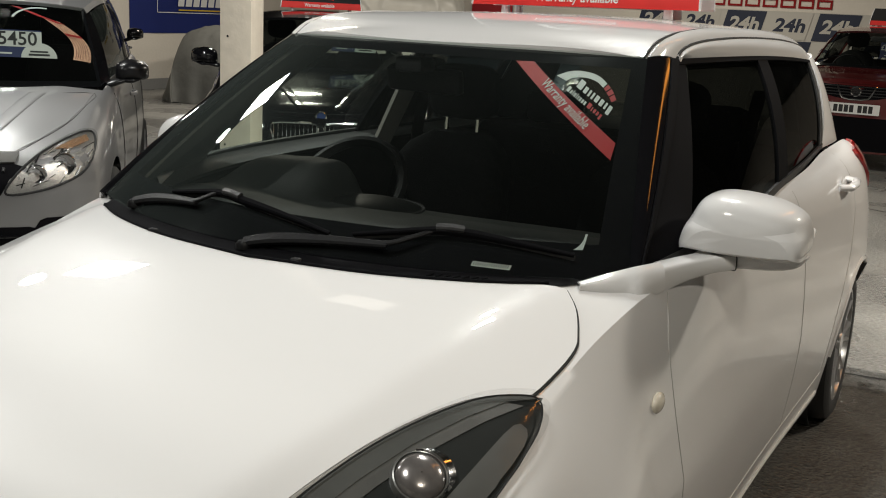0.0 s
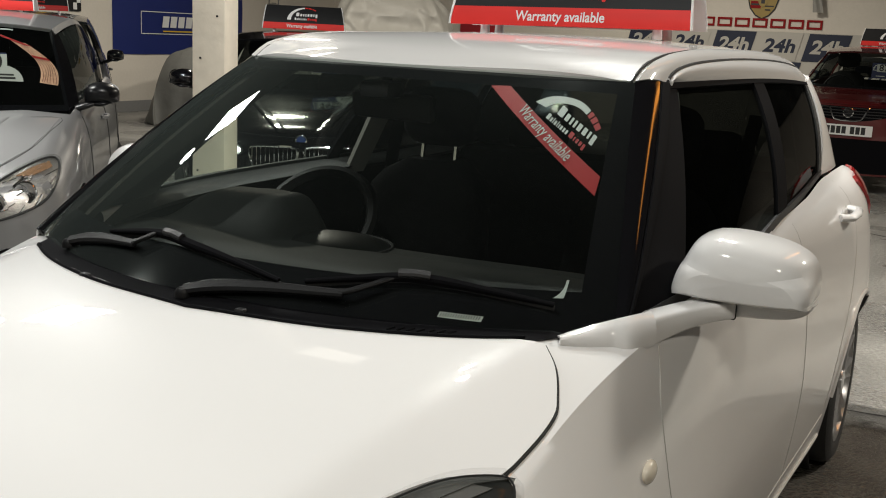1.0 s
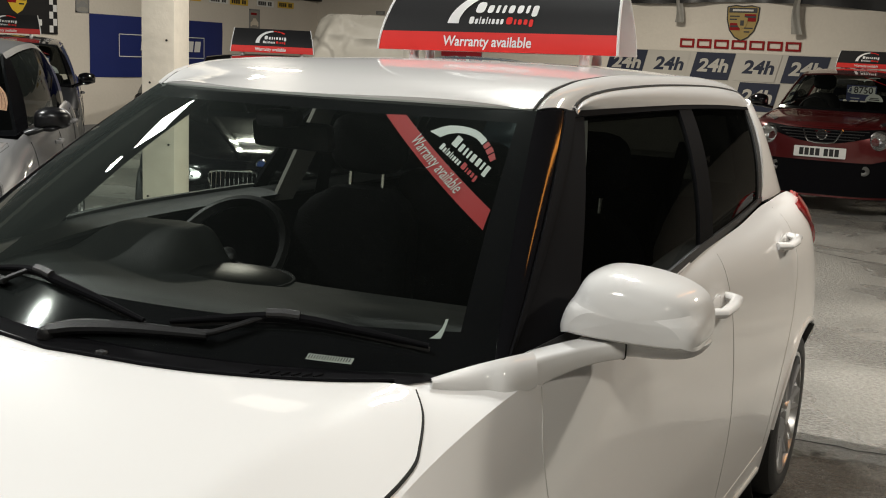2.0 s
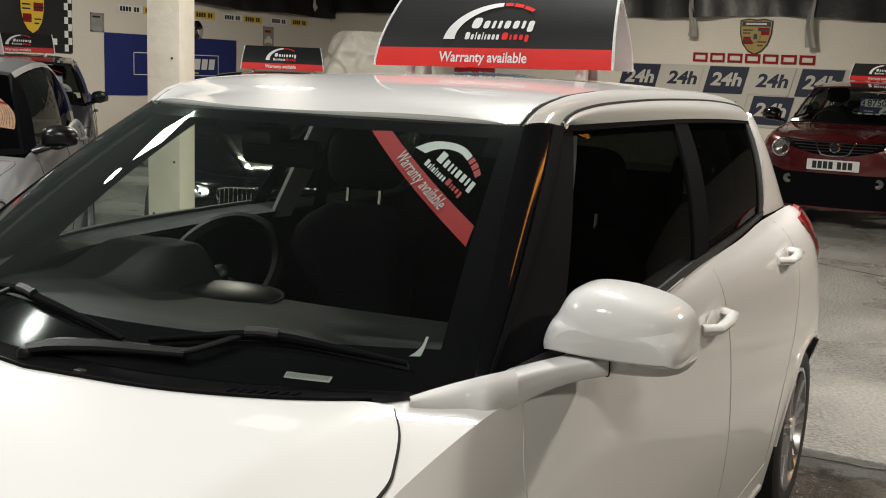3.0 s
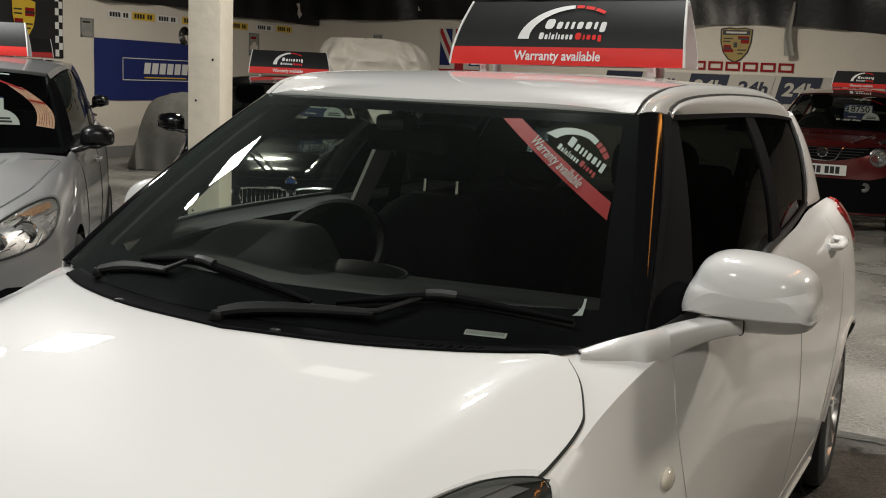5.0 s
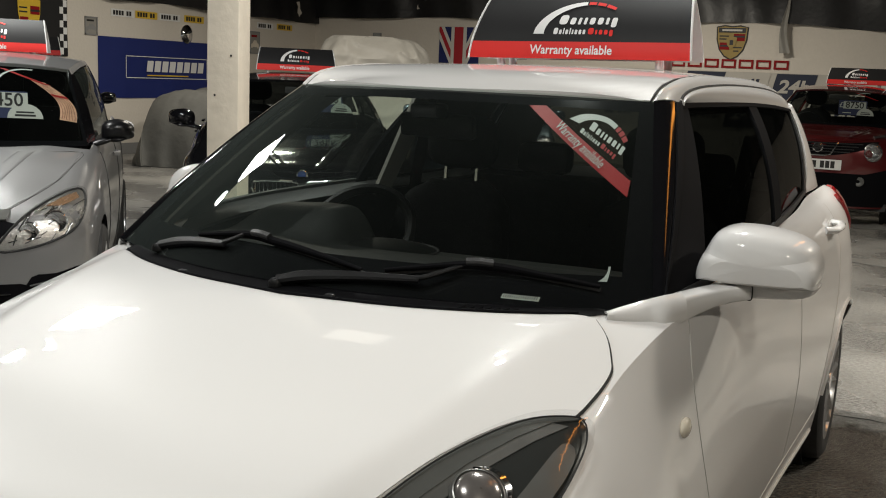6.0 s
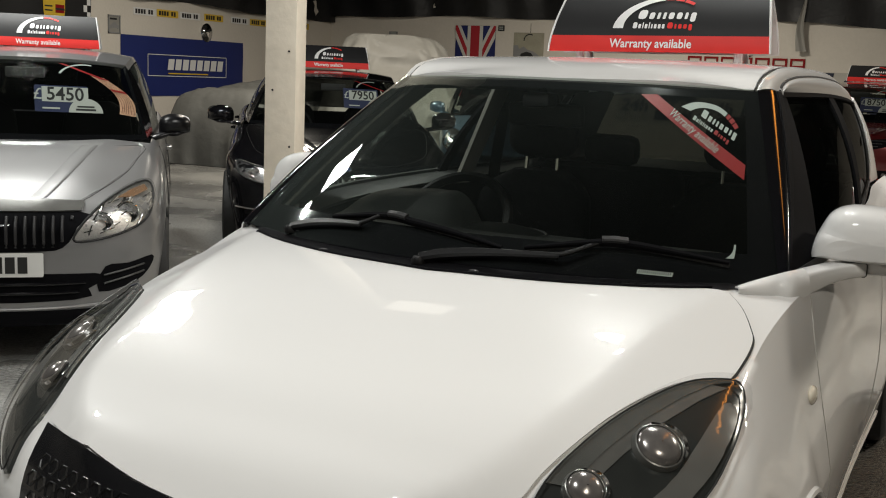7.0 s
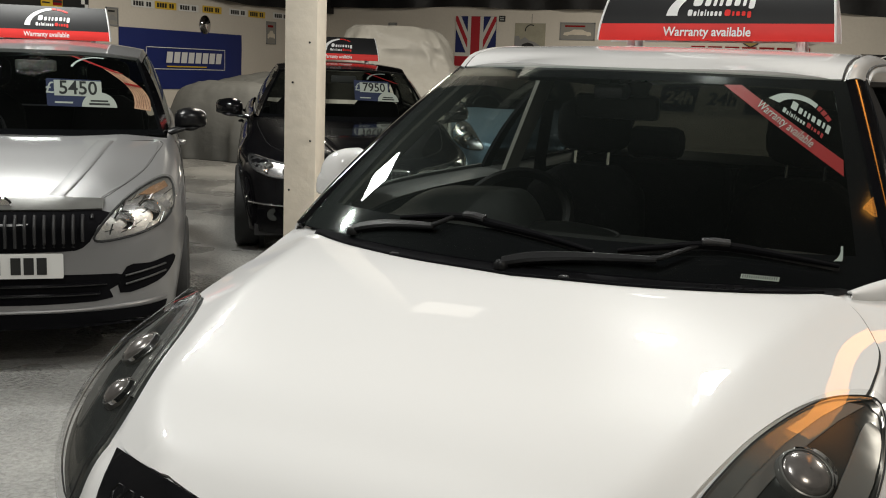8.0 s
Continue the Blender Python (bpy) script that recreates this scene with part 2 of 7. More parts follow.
def grid(f, nu, nv):
    """Verts and quads of f(u, v), u and v from 0 to 1."""
    verts = [f(i / nu, j / nv) for i in range(nu + 1) for j in range(nv + 1)]
    faces = [(i * (nv + 1) + j, (i + 1) * (nv + 1) + j, (i + 1) * (nv + 1) + j + 1, i * (nv + 1) + j + 1) for i in range(nu) for j in range(nv)]
    return verts, faces


def sheet(f, nu, nv, thick=0.0, inward=None):
    """A bmesh of f with real thickness, pushed against its normals (or towards the vector inward)."""
    verts, faces = grid(f, nu, nv)
    bm = bmesh.new()
    vs = [bm.verts.new(v) for v in verts]
    for q in faces:
        bm.faces.new([vs[k] for k in q])
    if thick:
        bm.normal_update()
        away = [v.normal.copy() for v in vs]
        if inward is not None and sum(n.dot(inward) for n in away) > 0:
            away = [-n for n in away]
        back = [bm.verts.new(v.co - n * thick) for v, n in zip(vs, away)]
        for q in faces:
            bm.faces.new([back[k] for k in reversed(q)])
        w = nv + 1
        loop = [i * w for i in range(nu + 1)] + [nu * w + j for j in range(1, nv + 1)] + [i * w + nv for i in range(nu - 1, -1, -1)] + [j for j in range(nv - 1, 0, -1)]
        for a, b in zip(loop, loop[1:] + loop[:1]):
            bm.faces.new((vs[a], back[a], back[b], vs[b]))
    return bm


def box(bm, x0, y0, z0, x1, y1, z1, m=None, bevel=0.0):
    r = bmesh.ops.create_cube(bm, size=1.0)
    mm = Matrix.Translation(((x0 + x1) / 2, (y0 + y1) / 2, (z0 + z1) / 2)) @ Matrix.Diagonal((abs(x1 - x0), abs(y1 - y0), abs(z1 - z0), 1))
    bmesh.ops.transform(bm, matrix=(m @ mm) if m is not None else mm, verts=r["verts"])
    if bevel:
        es = list({e for v in r["verts"] for e in v.link_edges})
        bmesh.ops.bevel(bm, geom=es, offset=bevel, segments=2, affect="EDGES", profile=0.5)
    return bm


def boxed(x0, y0, z0, x1, y1, z1, bevel=0.0, m=None):
    return box(bmesh.new(), x0, y0, z0, x1, y1, z1, m, bevel)


def ring(profile, n=40, closed=True, axis="x"):
    """A turned solid about an axis: profile of (radius, along)."""
    bm = bmesh.new()
    rows = []
    for k in range(n):
        a = 2 * math.pi * k / n
        row = []
        for r, d in profile:
            c, s = r * math.cos(a), r * math.sin(a)
            row.append(bm.verts.new((d, c, s) if axis == "x" else ((c, d, s) if axis == "y" else (c, s, d))))
        rows.append(row)
    m = len(profile)
    for k in range(n):
        a, b = rows[k], rows[(k + 1) % n]
        for j in range(m if closed else m - 1):
            bm.faces.new((a[j], a[(j + 1) % m], b[(j + 1) % m], b[j]))
    return bm


def tube(bm, pts, radius, n=8, flat=1.0, taper=None):
    """A round (or flattened) bar along points."""
    pts = [Vector(p) for p in pts]
    rows = []
    for i, p in enumerate(pts):
        d = (pts[min(i + 1, len(pts) - 1)] - pts[max(i - 1, 0)]).normalized()
        side = d.cross(Vector((0, 0, 1)))
        side = side.normalized() if side.length > 1e-4 else Vector((1, 0, 0))
        up = side.cross(d)
        r = radius * (taper[i] if taper else 1)
        rows.append([bm.verts.new(p + side * r * math.cos(2 * math.pi * k / n) + up * r * flat * math.sin(2 * math.pi * k / n)) for k in range(n)])
    for a, b in zip(rows, rows[1:]):
        for k in range(n):
            bm.faces.new((a[k], a[(k + 1) % n], b[(k + 1) % n], b[k]))
    bm.faces.new(list(reversed(rows[0])))
    bm.faces.new(rows[-1])
    return bm


def smooth_line(pts, n=24):
    c = curve3(*pts)
    return [c(i / n) for i in range(n + 1)]


def rounded(pts, n=4):
    """A closed outline with smooth sides through the given corners (Catmull-Rom)."""
    out, k = [], len(pts)
    p = [Vector(q) for q in pts]
    for i in range(k):
        a, b, c, d = p[i - 1], p[i], p[(i + 1) % k], p[(i + 2) % k]
        for j in range(n):
            t = j / n
            out.append(0.5 * ((2 * b) + (c - a) * t + (2 * a - 5 * b + 4 * c - d) * t * t + (3 * b - a - 3 * c + d) * t**3))
    return [(v.x, v.y) for v in out]


def inside(x, y, poly):
    hit = False
    for (x0, y0), (x1, y1) in zip(poly, poly[1:] + poly[:1]):
        if (y0 > y) != (y1 > y) and x < (x1 - x0) * (y - y0) / (y1 - y0) + x0:
            hit = not hit
    return hit


def fill(outline, step):
    """Triangles over a closed outline, about step across: 2D points and index triples."""
    edge = []
    for (x0, y0), (x1, y1) in zip(outline, outline[1:] + outline[:1]):
        k = max(1, round(math.hypot(x1 - x0, y1 - y0) / step))
        edge += [(x0 + (x1 - x0) * i / k, y0 + (y1 - y0) * i / k) for i in range(k)]
    n = len(edge)
    xs, ys = [p[0] for p in edge], [p[1] for p in edge]
    pts = [Vector(p) for p in edge]
    y = min(ys) + step * 0.5
    while y < max(ys):
        x = min(xs) + step * 0.5
        while x < max(xs):
            if inside(x, y, edge) and min((x - a) ** 2 + (y - b) ** 2 for a, b in edge) > (0.45 * step) ** 2:
                pts.append(Vector((x, y)))
            x += step
        y += step
    vs, _, fs, *_ = delaunay_2d_cdt(pts, [(i, (i + 1) % n) for i in range(n)], [], 1, 1e-6)
    return vs, fs


def conform(outline, bvh, place, way, lift=0.003, deep=0.006, step=0.03, flat=False):
    """A panel of that outline laid on a surface: place(a, b) gives where each ray starts, way its direction."""
    vs, fs = fill(outline, step)
    bm = bmesh.new()
    out, ns = [], []
    way = Vector(way).normalized()
    last = None
    for v in vs:
        o = Vector(place(v.x, v.y))
        hit, nrm, _, d = bvh.ray_cast(o, way)
        if hit is None:
            hit, nrm, _, d = bvh.find_nearest(o + way * (last or 1.0))
        else:
            last = d
        if nrm.dot(way) > 0:
            nrm = -nrm
        out.append(bm.verts.new(hit + nrm * lift))
        ns.append(nrm)
    for f in fs:
        try:
            bm.faces.new([out[k] for k in f])
        except ValueError:
            pass
    if deep:
        bm.normal_update()
        rim = [e for e in bm.edges if len(e.link_faces) == 1]
        idx = {v: i for i, v in enumerate(out)}
        low = {}
        for e in rim:
            for v in e.verts:
                if v not in low:
                    low[v] = bm.verts.new(v.co - ns[idx[v]] * (deep + lift))
        for e in rim:
            a, b = e.verts
            bm.faces.new((a, b, low[b], low[a]))
    loose = [v for v in bm.verts if not v.link_faces]
    bmesh.ops.delete(bm, geom=loose, context="VERTS")
    return bm


def from_front(x, z):
    return (x, -6.0, z)


def from_left(y, z):
    return (6.0, y, z)


def from_right(y, z):
    return (-6.0, y, z)


def from_above(x, y):
    return (x, y, 6.0)


def text(s, size, material, parent, m, thick=0.0, label="", align="CENTER", name="lettering", squeeze=1.0, bold=0.0, slant=0.0):
    """Lettering in the built-in font as a mesh, in the xy plane of m."""
    c = bpy.data.curves.new(name, "FONT")
    c.body, c.size, c.align_x, c.align_y, c.extrude, c.resolution_u = s, size, align, "CENTER", thick, 3
    c.offset, c.shear = bold, slant
    tmp = bpy.data.objects.new("tmp", c)
    me = bpy.data.meshes.new_from_object(tmp)
    bpy.data.objects.remove(tmp)
    me.transform(Matrix.Diagonal((squeeze, 1, 1, 1)))
    me.materials.clear()
    me.materials.append(material)
    ob = new(name, me)
    if parent is not None:
        ob.parent = parent
    ob.matrix_local = m
    if label:
        ob["label"] = label
    return ob


def flat_shape(outline, thick=0.003):
    """A flat plate in the xy plane with its face at +z."""
    bm = bmesh.new()
    top = [bm.verts.new((x, y, thick)) for x, y in outline]
    low = [bm.verts.new((x, y, 0)) for x, y in outline]
    bm.faces.new(top)
    bm.faces.new(list(reversed(low)))
    n = len(top)
    for i in range(n):
        bm.faces.new((top[i], low[i], low[(i + 1) % n], top[(i + 1) % n]))
    return bm


def rect(x0, y0, x1, y1):
    return [(x0, y0), (x1, y0), (x1, y1), (x0, y1)]


def placed(ob, m):
    ob.matrix_local = m
    return ob


def arc_band(r0, r1, a0, a1, n=24, squash=1.0):
    o = [(r1 * math.cos(radians(a0 + (a1 - a0) * i / n)), squash * r1 * math.sin(radians(a0 + (a1 - a0) * i / n))) for i in range(n + 1)]
    q = [(r0 * math.cos(radians(a0 + (a1 - a0) * i / n)), squash * r0 * math.sin(radians(a0 + (a1 - a0) * i / n))) for i in range(n, -1, -1)]
    return o + q

# ---- the hall ----
LEFT, BACK, RIGHT, NEAR, TOP, WHITE_TOP = -11.48, 16.7, 6.5, -7.0, 4.4, 2.44


def floor_mat():
    m = bpy.data.materials.new("painted_concrete")
    m.use_nodes = True
    nt = m.node_tree
    b = nt.nodes["Principled BSDF"]
    co = nt.nodes.new("ShaderNodeTexCoord")
    big = nt.nodes.new("ShaderNodeTexNoise")
    big.inputs["Scale"].default_value, big.inputs["Detail"].default_value = 0.55, 6
    fine = nt.nodes.new("ShaderNodeTexNoise")
    fine.inputs["Scale"].default_value, fine.inputs["Detail"].default_value = 46, 8
    wet = nt.nodes.new("ShaderNodeTexNoise")
    wet.inputs["Scale"].default_value, wet.inputs["Detail"].default_value = 1.1, 3
    move = nt.nodes.new("ShaderNodeVectorMath")
    move.operation, move.inputs[1].default_value = "ADD", (4.0, 7.5, 0.0)
    nt.links.new(co.outputs["Object"], move.inputs[0])
    for n in (big, fine, wet):
        nt.links.new(move.outputs["Vector"], n.inputs["Vector"])
    ramp = nt.nodes.new("ShaderNodeValToRGB")
    ramp.color_ramp.elements[0].position, ramp.color_ramp.elements[0].color = 0.34, (0.185, 0.185, 0.180, 1)
    ramp.color_ramp.elements[1].position, ramp.color_ramp.elements[1].color = 0.62, (0.42, 0.412, 0.39, 1)
    nt.links.new(big.outputs["Fac"], ramp.inputs[0])
    mul = nt.nodes.new("ShaderNodeMix")
    mul.data_type, mul.blend_type = "RGBA", "MULTIPLY"
    mul.inputs["Factor"].default_value = 0.55
    r2 = nt.nodes.new("ShaderNodeValToRGB")
    r2.color_ramp.elements[0].position, r2.color_ramp.elements[1].position = 0.35, 0.68
    r2.color_ramp.elements[0].color = (0.34, 0.33, 0.31, 1)
    nt.links.new(fine.outputs["Fac"], r2.inputs[0])
    nt.links.new(ramp.outputs[0], mul.inputs[6])
    nt.links.new(r2.outputs[0], mul.inputs[7])
    nt.links.new(mul.outputs[2], b.inputs["Base Color"])
    rr = nt.nodes.new("ShaderNodeMapRange")
    rr.inputs["From Min"].default_value, rr.inputs["From Max"].default_value = 0.40, 0.60
    rr.inputs["To Min"].default_value, rr.inputs["To Max"].default_value = 0.16, 0.50
    nt.links.new(wet.outputs["Fac"], rr.inputs["Value"])
    nt.links.new(rr.outputs[0], b.inputs["Roughness"])
    bp = nt.nodes.new("ShaderNodeBump")
    bp.inputs["Strength"].default_value, bp.inputs["Distance"].default_value = 0.85, 0.024
    nt.links.new(fine.outputs["Fac"], bp.inputs["Height"])
    nt.links.new(bp.outputs["Normal"], b.inputs["Normal"])
    return m


M_FLOOR = floor_mat()
tagged(part("floor", boxed(LEFT - 0.3, NEAR - 0.3, -0.2, RIGHT + 0.3, BACK + 0.3, 0.0), M_FLOOR), "worn grey painted concrete floor with damp patches", "floor", kind="structure")
tagged(part("wall_west", boxed(LEFT - 0.25, NEAR, 0, LEFT, BACK, TOP), M_WALL), "off-white painted rough wall", "wall", kind="structure")
tagged(part("wall_north", boxed(LEFT - 0.25, BACK, 0, RIGHT + 0.25, BACK + 0.25, TOP), M_WALL), "off-white painted rough wall", "wall", kind="structure")
tagged(part("wall_east", boxed(RIGHT, NEAR, 0, RIGHT + 0.25, BACK, TOP), M_WALL), "off-white painted rough wall", "wall", kind="structure")
tagged(part("wall_south", boxed(LEFT - 0.25, NEAR - 0.25, 0, RIGHT + 0.25, NEAR, TOP), M_WALL), "off-white painted rough wall", "wall", kind="structure")
tagged(part("ceiling", boxed(LEFT - 0.25, NEAR - 0.25, TOP, RIGHT + 0.25, BACK + 0.25, TOP + 0.2), M_SHEET), "ceiling hung with black plastic sheeting", "ceiling", kind="structure")
tagged(part("baseboard", boxed(LEFT, NEAR, 0, LEFT + 0.02, BACK, 0.17), M_SKIRT), "grey painted band along the wall foot", "baseboard", kind="structure")


def sheeting(axis, far=False):
    """Black plastic hung in loose folds from the ceiling over the upper wall; far gives the added unseen sides, the
    east one floor-length.
    """
    rng = random.Random((5 if axis == "x" else 9) + 20 * far)
    a0, a1 = (NEAR, BACK) if axis == "x" else (LEFT, RIGHT)
    ph = [rng.uniform(0, 6.28) for _ in range(6)]

    def f(u, v):
        a = a0 + (a1 - a0) * u
        sag = 0.022 * math.sin(a * 0.9 + ph[0]) + 0.015 * math.sin(a * 2.3 + ph[1])
        out = 0.10 + 0.05 * math.sin(a * 3.1 + ph[2] + v) + 0.03 * math.sin(a * 7.7 + ph[3] + 3 * v) + 0.03 * math.sin(9 * v + a)
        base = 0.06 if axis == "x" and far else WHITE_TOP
        if axis == "y" and not far:
            q = min(1.0, max(0.0, (a + 2.0) / 1.6))
            base += 0.12 - 0.12 * q * q * (3 - 2 * q)
        z = base + sag + (TOP - 0.01 - base - sag) * v
        if axis == "x":
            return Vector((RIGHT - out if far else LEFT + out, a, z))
        return Vector((a, NEAR + out if far else BACK - out, z))
    return sheet(f, 240, 10, 0.006)


tagged(part("sheeting_west", sheeting("x"), M_SHEET), "black plastic sheeting hung over the upper wall", "sheeting", kind="structure")
tagged(part("sheeting_north", sheeting("y"), M_SHEET), "black plastic sheeting hung over the upper wall", "sheeting", kind="structure")

# out of view: dark sheeting added so that the cars reflect less light
tagged(part("unseen_sheeting_east", sheeting("x", True), M_SHEET), "black plastic sheeting hung over the upper wall", "sheeting", kind="structure")
tagged(part("unseen_sheeting_south", sheeting("y", True), M_SHEET), "black plastic sheeting hung over the upper wall", "sheeting", kind="structure")


def post():
    bm = boxed(-0.093, -0.09, 0, 0.093, 0.09, TOP, 0.008)
    ob = part("post", bm, M_POST)
    ob.matrix_world = pose(-2.945, 2.87, 0, 0, 0, 16)
    for x, z in ((-0.05, 2.34), (0.04, 2.36), (0.05, 1.52), (-0.045, 1.30), (0.06, 0.98), (-0.06, 0.70)):
        bm = bmesh.new()
        bmesh.ops.create_cone(bm, cap_ends=True, segments=10, radius1=0.006, radius2=0.006, depth=0.004)
        placed(part("bolt_hole", bm, M_SEAM, ob), pose(x, -0.0915, z, 90))
    return tagged(ob, "cream painted square post with chipped edges", "post")


post()

# ---- cars: shared builders ----
def shell(y0, y1, w, zt, zs, k, nose, tail, low=0.2, zm=0.6, arches=(), push=None, opening=(9, 9), n=150, sharp=2.4, hip=0.92, tuck=0.045, crown=2.6, crease=None, fold=None):
    """The painted lower body as verts and faces: top, shoulder and side lofted along y."""
    nt, ns, nl = 13, 12, 10
    rows, ys = [], []
    for i in range(n + 1):
        t = i / n
        t -= 0.13 * math.sin(4 * math.pi * t) / (2 * math.pi)
        y = y0 + (y1 - y0) * t
        if t < 0.12:
            y = y0 + (y1 - y0) * (t / 0.12) ** 2 * 0.12
        if t > 0.92:
            y = y1 - (y1 - y0) * ((1 - t) / 0.08) ** 2 * 0.08
        s, e = min(1, (y - y0) / nose), min(1, (y1 - y) / tail)
        half = w(y) * max(0.002, (1 - (1 - s) ** sharp)) ** (1 / sharp) * max(0.002, (1 - (1 - e) ** 3)) ** (1 / 3)
        xs, top, sh = k(y) * half, zt(y), zs(y)
        mid = min(zm, sh - 0.06)
        bottom = low
        for ya, za, r in arches:
            if abs(y - ya) < r:
                bottom = max(bottom, za + math.sqrt(r * r - (y - ya) ** 2))
        bottom = min(bottom, sh - 0.12)
        half_row = []
        ac = crease(y) if crease else 0.0
        for j in range(nt):
            if crease:
                a = ac * j / 7 if j < 7 else ac + (1 - ac) * (j - 7) / (nt - 7)
                low_at = 0.62 * ac**crown
                f = low_at * (a / ac) ** 2.3 if a < ac else low_at + (1 - low_at) * (a - ac) / (1 - ac)
            else:
                a = j / nt
                f = a**crown
            half_row.append((xs * a, top - (top - sh) * f))
        q = fold(y) if fold else 0.0
        c = (xs + (half - xs) * (hip + (0.46 - hip) * q), sh - 0.03 - 0.08 * q)
        m1 = max(mid, bottom + 0.02)
        for j in range(ns):
            a = j / ns
            half_row.append(((1 - a) ** 2 * xs + 2 * a * (1 - a) * c[0] + a * a * half, (1 - a) ** 2 * sh + 2 * a * (1 - a) * c[1] + a * a * m1))
        for j in range(nl + 1):
            a = j / nl
            half_row.append((half - tuck * min(1, half / 0.4) * (a * (m1 - bottom) / 0.4) ** 1.6, m1 + (bottom - m1) * a))
        row = [(-x, z) for x, z in reversed(half_row[1:])] + half_row
        dy = lambda z: (push(z) * (1 - s) if push else 0.0)
        rows.append([(x, y + dy(z), z) for x, z in row])
        ys.append(y)
    m = len(rows[0])
    mid_j = (m - 1) // 2
    verts = [p for row in rows for p in row]
    faces = []
    for i in range(len(rows) - 1):
        ym = (ys[i] + ys[i + 1]) / 2
        for j in range(m - 1):
            if opening[0] < ym < opening[1] and abs(j + 0.5 - mid_j) < nt:
                continue
            faces.append((i * m + j, i * m + j + 1, (i + 1) * m + j + 1, (i + 1) * m + j))
    for i in (0, len(rows) - 1):
        for j in range(mid_j):
            faces.append((i * m + j, i * m + j + 1, i * m + m - 2 - j, i * m + m - 1 - j) if j < mid_j - 1 else (i * m + j, i * m + j + 1, i * m + j + 2))
    return verts, faces


def wheel(parent, x, y, r, rim_r, width, side, spokes=5, rim_mat=None, name="wheel"):
    """A tyre and a spoked rim; side is +1 where the face looks to +x."""
    hub = new(name)
    hub.parent = parent
    hub.matrix_local = Matrix.Translation((x, y, r)) @ Matrix.Diagonal((side, 1, 1, 1))
    hw = width / 2
    part("tyre", ring([(rim_r - 0.012, hw - 0.012), (rim_r + 0.012, hw), (r - 0.03, hw), (r - 0.008, hw - 0.014), (r, hw - 0.04), (r, -hw + 0.04), (r - 0.03, -hw), (rim_r, -hw)], 56), M_RUBBER, hub)
    bm = ring([(rim_r, hw - 0.004), (rim_r - 0.012, hw - 0.004), (rim_r - 0.02, hw - 0.03), (rim_r - 0.03, -hw), (rim_r, -hw)], 48)
    for s in range(spokes):
        for d in (-0.16, 0.16):
            a = 2 * math.pi * s / spokes + d
            a2 = 2 * math.pi * s / spokes + d * 0.55
            p0 = Vector((hw - 0.030, 0.045 * math.cos(a2), 0.045 * math.sin(a2)))
            p1 = Vector((hw - 0.018, (rim_r - 0.012) * math.cos(a), (rim_r - 0.012) * math.sin(a)))
            tube(bm, [p0, p0.lerp(p1, 0.5), p1], 0.017, 6, 0.7, [1.2, 0.9, 1.0])
    r2 = bmesh.ops.create_cone(bm, cap_ends=True, segments=20, radius1=0.055, radius2=0.045, depth=0.03)
    bmesh.ops.transform(bm, matrix=Matrix.Translation((hw - 0.022, 0, 0)) @ Matrix.Rotation(radians(90), 4, "Y"), verts=r2["verts"])
    part("rim", bm, rim_mat or M_ALLOY, hub)
    disc = ring([(0.05, -0.02), (rim_r - 0.05, -0.02), (rim_r - 0.05, -0.032), (0.05, -0.032)], 32)
    part("brake_disc", disc, M_ALLOY, hub)
    well = ring([(0.03, -hw + 0.02), (r + 0.03, -hw + 0.02), (r + 0.03, -hw - 0.02), (0.03, -hw - 0.02)], 24)
    part("wheel_well", well, M_SEAM, hub)
    return hub


def number_plate(parent, m, yellow=False, groups=((4, 3))):
    """A plate with plain bars in place of its characters."""
    ob = placed(part("number_plate", flat_shape(rounded_rect(0.52, 0.111, 0.008), 0.006), M_PLATEYEL if yellow else M_PLATE, parent), m)
    x = -0.205
    for n in groups:
        for _ in range(n):
            part("plate_bar", boxed(x, -0.038, 0.0065, x + 0.042, 0.038, 0.0085), M_INK, ob, smooth=False)
            x += 0.054
        x += 0.030
    return ob


def rounded_rect(w, h, r, n=4):
    out = []
    for cx, cy, a0 in ((w / 2 - r, h / 2 - r, 0), (-w / 2 + r, h / 2 - r, 90), (-w / 2 + r, -h / 2 + r, 180), (w / 2 - r, -h / 2 + r, 270)):
        out += [(cx + r * math.cos(radians(a0 + 90 * i / n)), cy + r * math.sin(radians(a0 + 90 * i / n))) for i in range(n + 1)]
    return out


